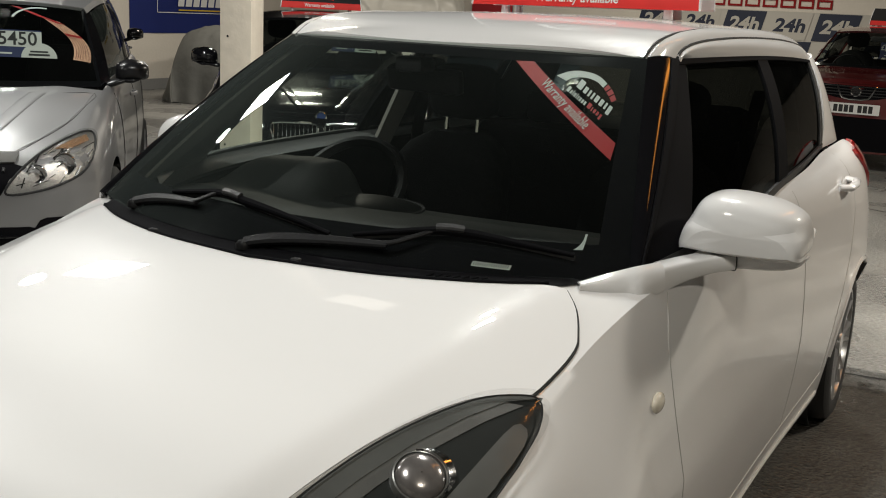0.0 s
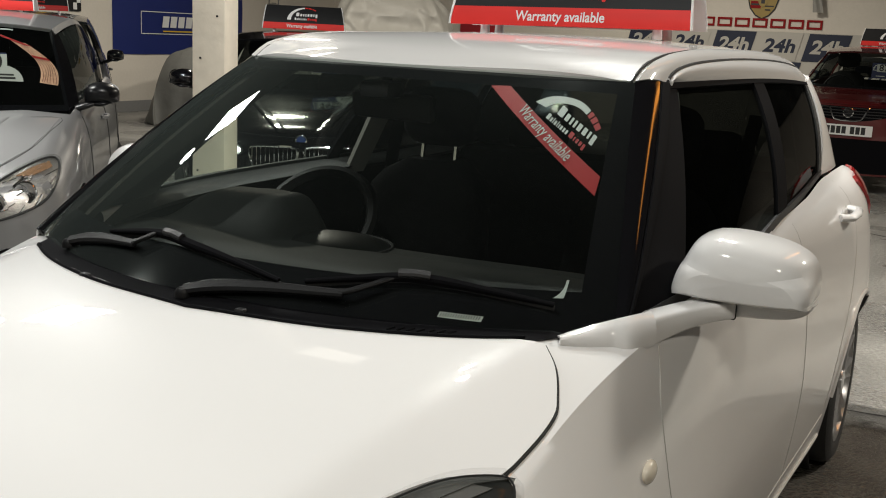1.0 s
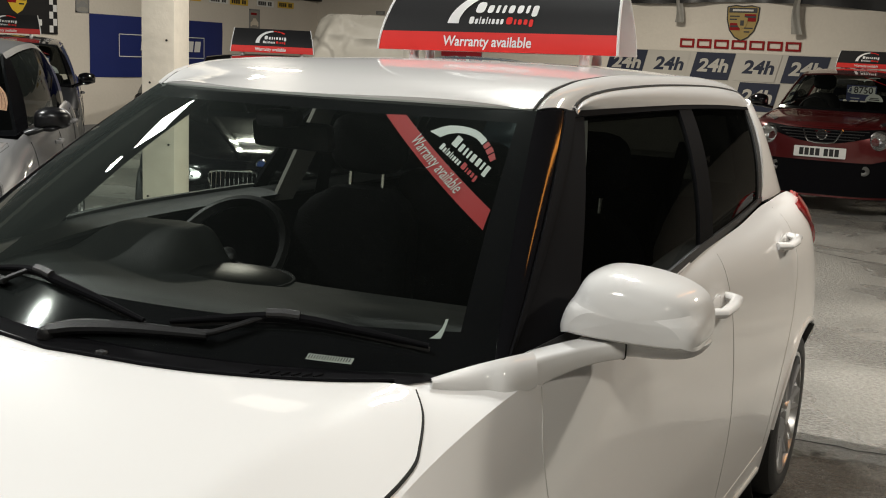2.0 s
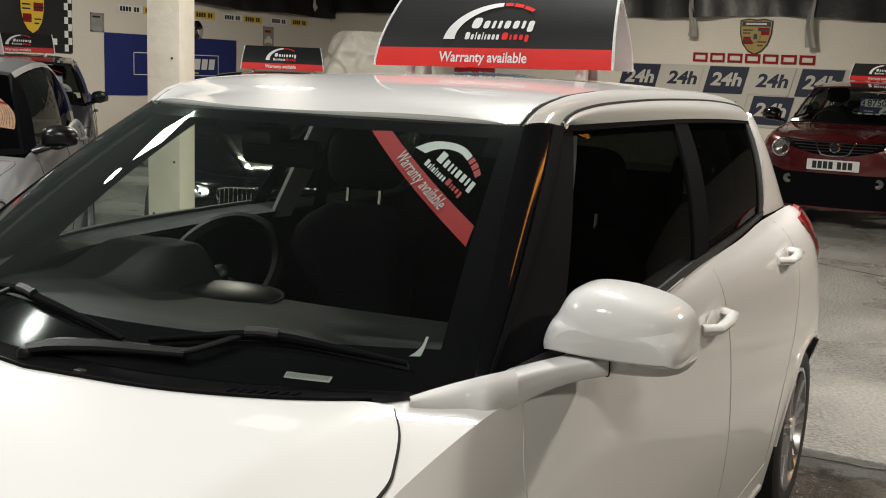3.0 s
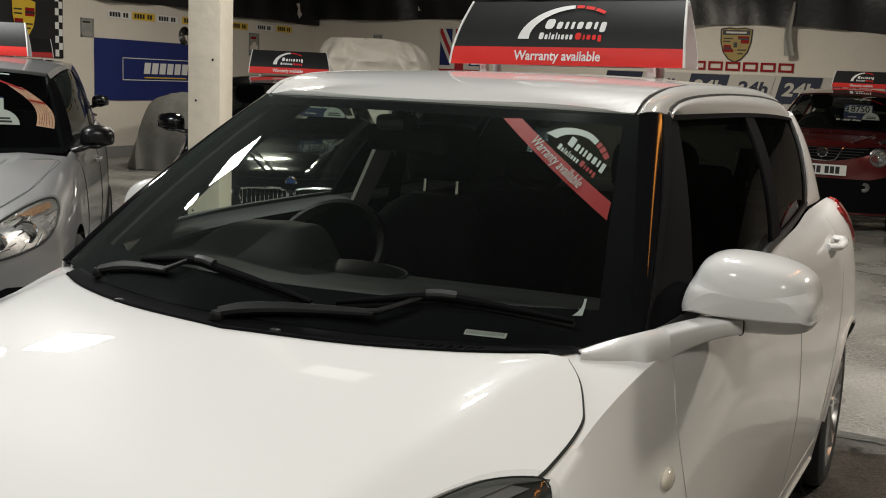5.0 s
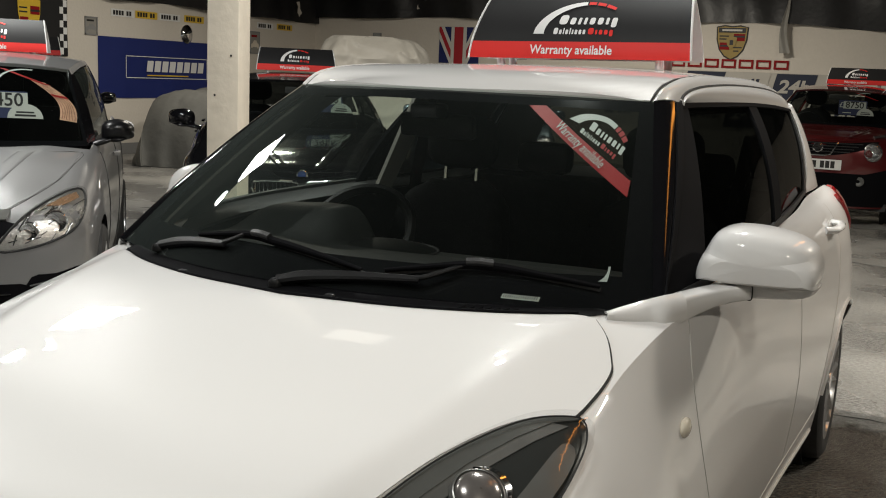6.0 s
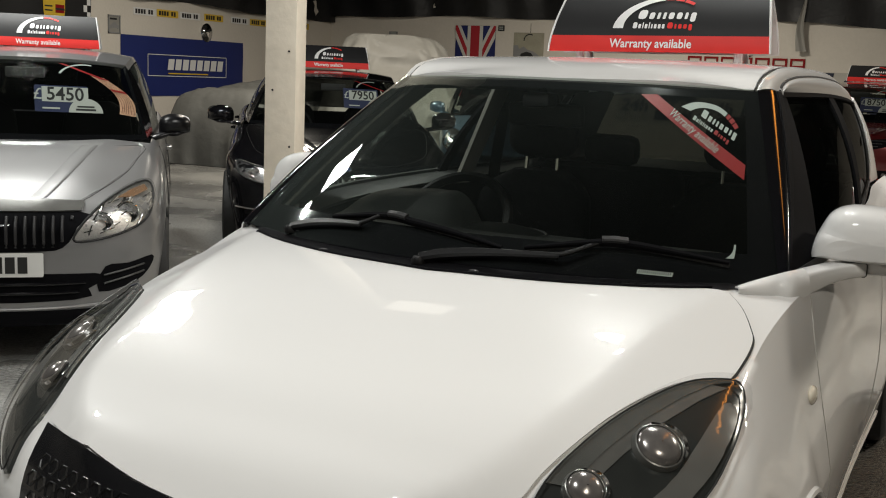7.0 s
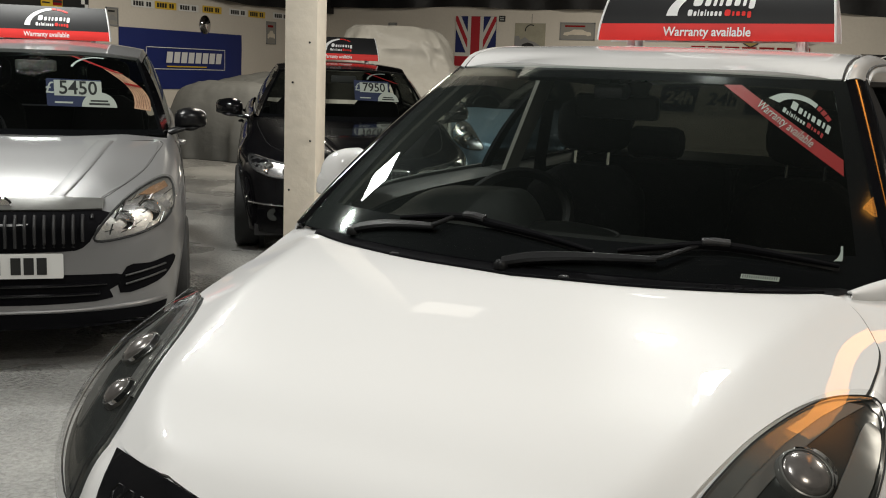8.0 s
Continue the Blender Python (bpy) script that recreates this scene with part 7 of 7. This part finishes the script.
def banner():
    top = thing("banner", on_left(12.13, 1.385), "dark blue vinyl tyre-maker banner with a white outlined panel", "banner")
    part("vinyl", rippled(3.14, 0.965, 1.0), M_BANNER, top)
    bm = bmesh.new()
    x0, x1, y0, y1, t = -0.98, 1.06, -0.16, 0.20, 0.012
    z0, z1 = 0.024, 0.027
    for a in ((x0, y0, x1, y0 + t), (x0, y1 - t, x1, y1), (x0, y0, x0 + t, y1), (x1 - t, y0, x1, y1)):
        box(bm, a[0], a[1], z0, a[2], a[3], z1)
    part("white_outline", bm, M_SIGNWHITE, top, smooth=False)
    part("yellow_line", boxed(-0.48, -0.12, z0, 0.55, -0.10, z1), M_YELLOW, top)
    for i in range(8):
        x = -0.50 + i * 0.185
        part("name_block", flat_shape([(x, -0.05), (x + 0.145, -0.05), (x + 0.175, 0.13), (x + 0.03, 0.13)], 0.003), M_SIGNWHITE, top).location.z = z0


def racing_flag():
    top = thing("flag", on_left(8.95, 2.0), "black racing flag with a shield and a chequered edge", "flag")
    part("cloth", rippled(1.95, 0.95, 2.0), M_SIGNBLACK, top)
    for i in range(9):
        for j in range(2):
            if (i + j) % 2 == 0:
                part("white_check", boxed(0.82 + 0.07 * j, -0.45 + 0.10 * i, 0.022, 0.89 + 0.07 * j, -0.35 + 0.10 * i, 0.026), M_SIGNWHITE, top, smooth=False)
    placed(part("shield", flat_shape(SHIELD, 0.004), M_YELLOW, top), Matrix.Translation((0.25, 0.06, 0.022)) @ Matrix.Diagonal((0.80, 0.95, 1, 1)))
    for x0, y0, x1, y1, m in ((0.02, 0.04, 0.19, 0.16, M_STICKRED), (-0.17, -0.12, -0.02, 0.0, M_STICKRED), (0.02, 0.08, 0.19, 0.11, M_INK), (-0.16, -0.07, -0.02, -0.05, M_INK), (-0.18, 0.12, -0.04, 0.14, M_INK), (-0.18, 0.06, -0.04, 0.08, M_INK), (0.03, -0.08, 0.15, -0.06, M_INK), (0.03, -0.14, 0.11, -0.12, M_INK)):
        placed(part("shield_field", boxed(x0, y0, 0.0, x1, y1, 0.010 if m is M_INK else 0.006), m, top, smooth=False), Matrix.Translation((0.25, 0.06, 0.022)))
    for i in range(7):
        part("name_block", boxed(-0.20 + i * 0.13, -0.36, 0.022, -0.10 + i * 0.13, -0.27, 0.026), M_SIGNWHITE, top, smooth=False)


SHIELD = [(-0.26, 0.26), (-0.13, 0.285), (0, 0.27), (0.13, 0.285), (0.26, 0.26), (0.25, 0.05), (0.20, -0.12), (0.11, -0.23), (0, -0.285), (-0.11, -0.23), (-0.20, -0.12), (-0.25, 0.05)]


M_PAPER = mat("faded_paper", (0.36, 0.34, 0.26), 0.7, 0, 0, 0.25, 5, 0.1, 40)
M_GOLD = mat("gold_print", (0.34, 0.235, 0.055), 0.5, 0, 0, 0.15, 6)


def crest():
    top = thing("crest_sign", on_back(-2.93, 2.24), "gold, red and black shield-shaped crest sign", "sign")
    part("shield", flat_shape(SHIELD, 0.015), M_GOLD, top)
    part("rim", rim_bar(SHIELD, 0.012), M_INK, top)
    for x0, y0, x1, y1, m in ((-0.23, 0.17, 0.23, 0.25, M_INK), (0.03, 0.03, 0.22, 0.15, M_STICKRED), (-0.20, -0.12, -0.03, 0.0, M_STICKRED), (0.03, 0.09, 0.22, 0.12, M_INK), (-0.19, -0.07, -0.03, -0.04, M_INK),
                              (-0.21, 0.10, -0.05, 0.12, M_INK), (-0.21, 0.05, -0.05, 0.07, M_INK), (-0.17, 0.195, 0.17, 0.225, M_FLAGWHITE), (0.04, -0.09, 0.18, -0.07, M_INK), (0.04, -0.15, 0.13, -0.13, M_INK)):
        part("crest_field", boxed(x0, y0, 0.012, x1, y1, 0.026 if m is M_FLAGWHITE else 0.023 if m is M_INK else 0.019), m, top, smooth=False)
    part("inner_shield", placed_shape(SHIELD, 0.34, 0.028), M_GOLD, top)
    part("inner_mark", boxed(-0.03, -0.04, 0.024, 0.03, 0.045, 0.032), M_INK, top)


def rim_bar(outline, r):
    return tube(bmesh.new(), [(x, y, 0.012) for x, y in outline + outline[:1]], r, 6)


def placed_shape(outline, k, z):
    bm = flat_shape([(x * k, y * k) for x, y in outline], 0.004)
    bmesh.ops.translate(bm, vec=(0, 0, z - 0.004), verts=bm.verts)
    return bm


def maker_name():
    """Seven alike red block frames on the wall."""
    top = thing("wall_lettering", on_back(-2.95, 1.885), "row of red block shapes fixed to the wall", "sign")
    n, wd, gap, h, t = 7, 0.245, 0.048, 0.15, 0.034
    for i in range(n):
        x = -1.0 + i * (wd + gap)
        bm = bmesh.new()
        for b in ((x, h / 2 - t, x + wd, h / 2), (x, -h / 2, x + wd, -h / 2 + t), (x, -h / 2 + t, x + t, h / 2 - t), (x + wd - t, -h / 2 + t, x + wd, h / 2 - t)):
            box(bm, b[0], b[1], 0, b[2], b[3], 0.02)
        part("block_shape", bm, M_STICKRED, top, smooth=False)


def tiles():
    """Slanted printed tiles reading 24h, dark and pale by turns, in two staggered rows."""
    top = thing("race_banner", on_back(-3.0, 1.25), "pale and navy slanted tiles printed 24h", "banner")
    part("backing", rippled(4.3, 1.0, 0.4, 0.002), M_PALEPRINT, top)
    w = 0.76
    for r in range(2):
        for c in range(-3, 3):
            dark = (c + r) % 2 == 1
            x = c * w + (0.02 if r == 0 else 0.03)
            y0, y1 = (0.04, 0.49) if r == 0 else (-0.45, 0.02)
            if not (-2.3 < x and x + w < 2.35):
                continue
            o = [(x + 0.0, y0), (x + w - 0.10, y0), (x + w, y1), (x + 0.10, y1)]
            ob = part("tile", flat_shape(o, 0.004), M_NAVY if dark else M_PALEPRINT, top, smooth=False)
            ob.location.z = 0.02
            text("24h", 0.30, M_PALEPRINT if dark else M_NAVY, ob, pose(x + w / 2, (y0 + y1) / 2, 0.0052), 0.0, name="tile_lettering", squeeze=1.15, slant=0.2, bold=0.010)


M_NAVY = mat("navy_print", (0.008, 0.014, 0.040), 0.6, 0, 0, 0.06, 3)
M_PALEPRINT = mat("pale_print", (0.50, 0.475, 0.43), 0.6, 0, 0, 0.06, 3)
M_FLAGBLUE = mat("flag_blue", (0.012, 0.02, 0.12), 0.8, 0, 0, 0.08, 4, 0.1, 90, 0.15)
M_FLAGRED = mat("flag_red", (0.42, 0.02, 0.03), 0.8, 0, 0, 0.08, 4, 0.1, 90, 0.15)
M_FLAGWHITE = mat("flag_white", (0.66, 0.64, 0.60), 0.8, 0, 0, 0.08, 4, 0.1, 90, 0.15)


def union_flag():
    """A union flag hung upright, as coloured strips of cloth."""
    top = thing("flag", on_back(-8.14, 1.56), "union flag hung with its length downwards on the wall", "flag")
    W, H = 0.86, 1.72
    part("cloth", rippled(W, H, 0.7, 0.003), M_FLAGBLUE, top)
    def strip(x0, y0, x1, y1, t, m, z):
        d = Vector((x1 - x0, y1 - y0)).normalized()
        n = Vector((-d.y, d.x)) * t / 2
        o = clip_poly([(x0 + n.x, y0 + n.y), (x0 - n.x, y0 - n.y), (x1 - n.x, y1 - n.y), (x1 + n.x, y1 + n.y)], W / 2 - 0.002, H / 2 - 0.002)
        ob = part("stripe", flat_shape(o, 0.002), m, top, smooth=False)
        ob.location.z = z
    a, b = W / 2, H / 2
    for s in (1, -1):
        strip(-a * 1.2, -b * s * 1.2, a * 1.2, b * s * 1.2, 0.20, M_FLAGWHITE, 0.020)
        strip(-a * 1.2, -b * s * 1.2, a * 1.2, b * s * 1.2, 0.075, M_FLAGRED, 0.023)
    strip(0, -b, 0, b, 0.33, M_FLAGWHITE, 0.026)
    strip(-a, 0, a, 0, 0.33, M_FLAGWHITE, 0.027)
    strip(0, -b, 0, b, 0.19, M_FLAGRED, 0.030)
    strip(-a, 0, a, 0, 0.19, M_FLAGRED, 0.031)


def clip_poly(o, a, b):
    for axis, lim, sgn in ((0, a, 1), (0, -a, -1), (1, b, 1), (1, -b, -1)):
        out = []
        for p, q in zip(o, o[1:] + o[:1]):
            ip, iq = sgn * (lim - p[axis]) >= 0, sgn * (lim - q[axis]) >= 0
            if ip:
                out.append(p)
            if ip != iq:
                t = (lim - p[axis]) / (q[axis] - p[axis])
                out.append((p[0] + (q[0] - p[0]) * t, p[1] + (q[1] - p[1]) * t))
        o = out
    return o


def wall_plate(y, z, yellow):
    ob = thing("number_plate", on_left(y, z), "old %s number plate screwed to the wall" % ("yellow" if yellow else "white"), "number plate", "plates on the wall")
    part("plate", flat_shape(rounded_rect(0.52, 0.118, 0.008), 0.004), M_PLATEYEL if yellow else M_PLATE, ob)
    for i in range(6):
        x = -0.215 + 0.062 * i + (0.05 if i > 3 else 0)
        part("bar", boxed(x, -0.036, 0.004, x + 0.046, 0.036, 0.006), M_INK, ob, smooth=False)


def picture(m, w, h, colours, label):
    ob = thing("framed_picture", m, label, "picture", "pictures on the walls")
    bm = bmesh.new()
    for a in ((-w / 2, -h / 2, w / 2, -h / 2 + 0.02), (-w / 2, h / 2 - 0.02, w / 2, h / 2), (-w / 2, -h / 2, -w / 2 + 0.02, h / 2), (w / 2 - 0.02, -h / 2, w / 2, h / 2)):
        box(bm, a[0], a[1], 0, a[2], a[3], 0.018)
    part("frame", bm, M_SKIRT, ob, smooth=False)
    part("sheet", boxed(-w / 2 + 0.02, -h / 2 + 0.02, 0, w / 2 - 0.02, h / 2 - 0.02, 0.008), colours[0], ob, smooth=False)
    part("print", flat_shape([(x * w, z * h) for x, z in CAR_PRINT], 0.010), colours[1], ob, smooth=False)
    part("print", boxed(-w * 0.36, h * 0.24, 0.008, w * 0.22, h * 0.34, 0.0095), colours[2], ob, smooth=False)


CAR_PRINT = [(-0.40, -0.22), (-0.38, -0.08), (-0.22, -0.02), (-0.10, 0.10), (0.14, 0.10), (0.26, -0.01), (0.38, -0.05), (0.40, -0.22), (0.30, -0.26), (0.24, -0.20), (-0.22, -0.20), (-0.28, -0.26)]


def poster():
    """An unframed print hung from a cord: pale ground, dark vehicle below, a black arc above."""
    w, h = 0.62, 0.47
    ob = thing("poster", on_back(-7.02, 2.07), "faded poster of a dark car, hung from a cord", "poster", "pictures on the walls")
    part("paper", boxed(-w / 2, -h / 2, 0, w / 2, h / 2, 0.004), M_PAPER, ob, smooth=False)
    part("print", flat_shape([(-0.5 * w + 0.004, -0.46 * h), (-0.5 * w + 0.004, -0.02 * h), (-0.36 * w, 0.0), (-0.30 * w, -0.16 * h), (-0.16 * w, -0.05 * h), (-0.02 * w, -0.18 * h), (0.16 * w, -0.24 * h), (0.34 * w, -0.38 * h), (0.40 * w, -0.46 * h)], 0.0055), M_SKIRT, ob, smooth=False)
    part("print", flat_shape([(-0.28 * w, -0.48 * h), (-0.24 * w, -0.34 * h), (-0.06 * w, -0.26 * h), (0.10 * w, -0.31 * h), (0.20 * w, -0.48 * h)], 0.007), M_INK, ob, smooth=False)
    placed(part("arc_print", flat_shape(arc_band(0.105, 0.125, 60, 185, 20), 0.006), M_INK, ob, smooth=False), pose(0.02, 0.09, 0))
    part("cord", tube(bmesh.new(), [(0.03, h / 2, 0.003), (0.03, h / 2 + 0.17, 0.003)], 0.004, 6), M_INK, ob)


def label_or_vent(m, w, h, material, label):
    """A small plate with two bars: unreadable print on a label, slots on a vent."""
    ob = thing("label_or_vent", m, label, "sign", "labels on the walls")
    part("plate", flat_shape(rounded_rect(w, h, 0.006), 0.006), material, ob)
    for z in (-0.16, 0.18):
        part("bar", boxed(-w * 0.34, (z - 0.09) * h, 0.006, w * 0.30, (z + 0.09) * h, 0.0075), M_LABEL, ob, smooth=False)


banner()
racing_flag()
crest()
maker_name()
tiles()
union_flag()
for i, (y, z, yel) in enumerate(((11.11, 2.25, False), (11.66, 2.255, True), (12.23, 2.255, False), (12.86, 2.265, True), (13.60, 2.265, False), (14.17, 2.265, True), (14.95, 2.28, False), (15.6, 2.29, True))):
    wall_plate(y, z, yel)
picture(on_left(10.42, 2.01), 0.26, 0.28, (M_COVER, M_SKIRT, M_INK), "small framed grey photograph on the wall")
picture(on_left(14.62, 1.95), 0.30, 0.42, (M_COVER, M_POST, M_STICKRED), "small framed print on the wall")
poster()
label_or_vent(on_back(-7.60, 2.38), 0.13, 0.11, M_INK, "small black label on the wall beside the flag")
# a vent, built from the same plate and bars as the label
label_or_vent(on_back(-9.98, 2.24), 0.20, 0.07, M_SKIRT, "small grey vent on the wall above the covered vehicle")
picture(on_back(-6.08, 2.17), 0.68, 0.32, (M_COVER, M_POST, M_STICKRED), "wide faded poster on the wall")
bm = ring([(0.16, 0.0), (0.16, 0.02), (0.12, 0.05), (0.06, 0.068), (0.002, 0.074), (0.002, 0.0)], 32, True, "x")
disc = part("wall_mirror", bm, M_CHROME)
disc.matrix_world = Matrix.Translation((LEFT + 0.004, 12.65, 2.0))
tagged(disc, "round convex chrome disc on the wall", "wall mirror")

# ---- small things in the hall ----
def pennant(x, z0, z1, w, seed):
    """A limp strip of white cloth hanging in front of the sheeting."""
    def f(u, v):
        t = 1 - v
        half = w * (0.25 + 0.75 * t) * 0.5
        return Vector((x + (2 * u - 1) * half + 0.03 * math.sin(5 * v + seed), BACK - 0.17 + 0.02 * math.sin(6 * u + seed + 4 * v), z0 + (z1 - z0) * v))
    ob = part("pennant", sheet(f, 6, 14, 0.003, Vector((0, 1, 0))), M_COVER)
    tagged(ob, "limp strip of pale cloth hanging over the sheeting", "pennant", "cloth strips")


pennant(-3.98, 2.22, 2.95, 0.16, 1.0)
pennant(-2.03, 2.08, 2.95, 0.17, 2.6)


def wet_mat():
    """Wet grit that breaks up towards its ragged edge."""
    m = mat("wet_grit", (0.085, 0.080, 0.072), 0.22, 0, 0, 0.4, 5, 0.6, 60, 1.0)
    nt = m.node_tree
    b, out = nt.nodes["Principled BSDF"], nt.nodes["Material Output"]
    co = nt.nodes.new("ShaderNodeTexCoord")
    sc = nt.nodes.new("ShaderNodeVectorMath")
    sc.operation, sc.inputs[1].default_value = "MULTIPLY", (1 / 1.75, 1 / 1.85, 1)
    nt.links.new(co.outputs["Object"], sc.inputs[0])
    # a box-like distance from the middle: fourth powers of x and y
    pw = nt.nodes.new("ShaderNodeVectorMath")
    pw.operation = "MULTIPLY"
    nt.links.new(sc.outputs["Vector"], pw.inputs[0])
    nt.links.new(sc.outputs["Vector"], pw.inputs[1])
    ln = nt.nodes.new("ShaderNodeVectorMath")
    ln.operation = "LENGTH"
    nt.links.new(pw.outputs["Vector"], ln.inputs[0])
    nz = nt.nodes.new("ShaderNodeTexNoise")
    nz.inputs["Scale"].default_value, nz.inputs["Detail"].default_value = 7, 8
    nt.links.new(co.outputs["Object"], nz.inputs["Vector"])
    ad = nt.nodes.new("ShaderNodeMath")
    ad.operation, ad.inputs[1].default_value = "MULTIPLY_ADD", 0.35
    nt.links.new(nz.outputs["Fac"], ad.inputs[0])
    nt.links.new(ln.outputs["Value"], ad.inputs[2])
    rm = nt.nodes.new("ShaderNodeMapRange")
    rm.inputs["From Min"].default_value, rm.inputs["From Max"].default_value = 1.06, 1.14
    nt.links.new(ad.outputs[0], rm.inputs["Value"])
    tr = nt.nodes.new("ShaderNodeBsdfTransparent")
    mx = nt.nodes.new("ShaderNodeMixShader")
    nt.links.new(rm.outputs[0], mx.inputs[0])
    nt.links.new(b.outputs[0], mx.inputs[1])
    nt.links.new(tr.outputs[0], mx.inputs[2])
    nt.links.new(mx.outputs[0], out.inputs["Surface"])
    return m


def damp_patch():
    """A thin film of dark wet grit on the floor beside the rear wheel."""
    ob = part("damp_patch", flat_shape(rect(-1.8, -1.95, 1.8, 1.95), 0.003), wet_mat(), smooth=False)
    ob.matrix_world = pose(1.70, 1.14, 0)
    tagged(ob, "dark wet gritty patch on the concrete floor", "damp patch", kind="structure")


damp_patch()


def floor_joint(x0, y0, x1, y1, seed):
    """A ragged crack in the floor."""
    rng = random.Random(seed)
    n = 40
    d = Vector((x1 - x0, y1 - y0)).normalized()
    nrm = Vector((-d.y, d.x))
    left, right, off = [], [], 0.0
    for i in range(n + 1):
        t = i / n
        off = off * 0.8 + rng.uniform(-0.02, 0.02)
        w = 0.004 + 0.006 * rng.random()
        p = Vector((x0 + (x1 - x0) * t, y0 + (y1 - y0) * t)) + nrm * off
        left.append(tuple(p + nrm * w))
        right.append(tuple(p - nrm * w))
    bm = bmesh.new()
    a = [bm.verts.new((x, y, 0.003)) for x, y in left]
    b = [bm.verts.new((x, y, 0.003)) for x, y in right]
    for i in range(n):
        bm.faces.new((a[i], a[i + 1], b[i + 1], b[i]))
    ob = part("floor_crack", bm, M_SEAM, smooth=False)
    tagged(ob, "ragged dark crack in the concrete floor", "floor crack", kind="structure")


floor_joint(0.35, 2.98, 3.2, 3.15, 1)
floor_joint(-1.2, 8.3, 3.0, 6.4, 2)
floor_joint(-3.2, -0.6, -1.6, 0.2, 3)
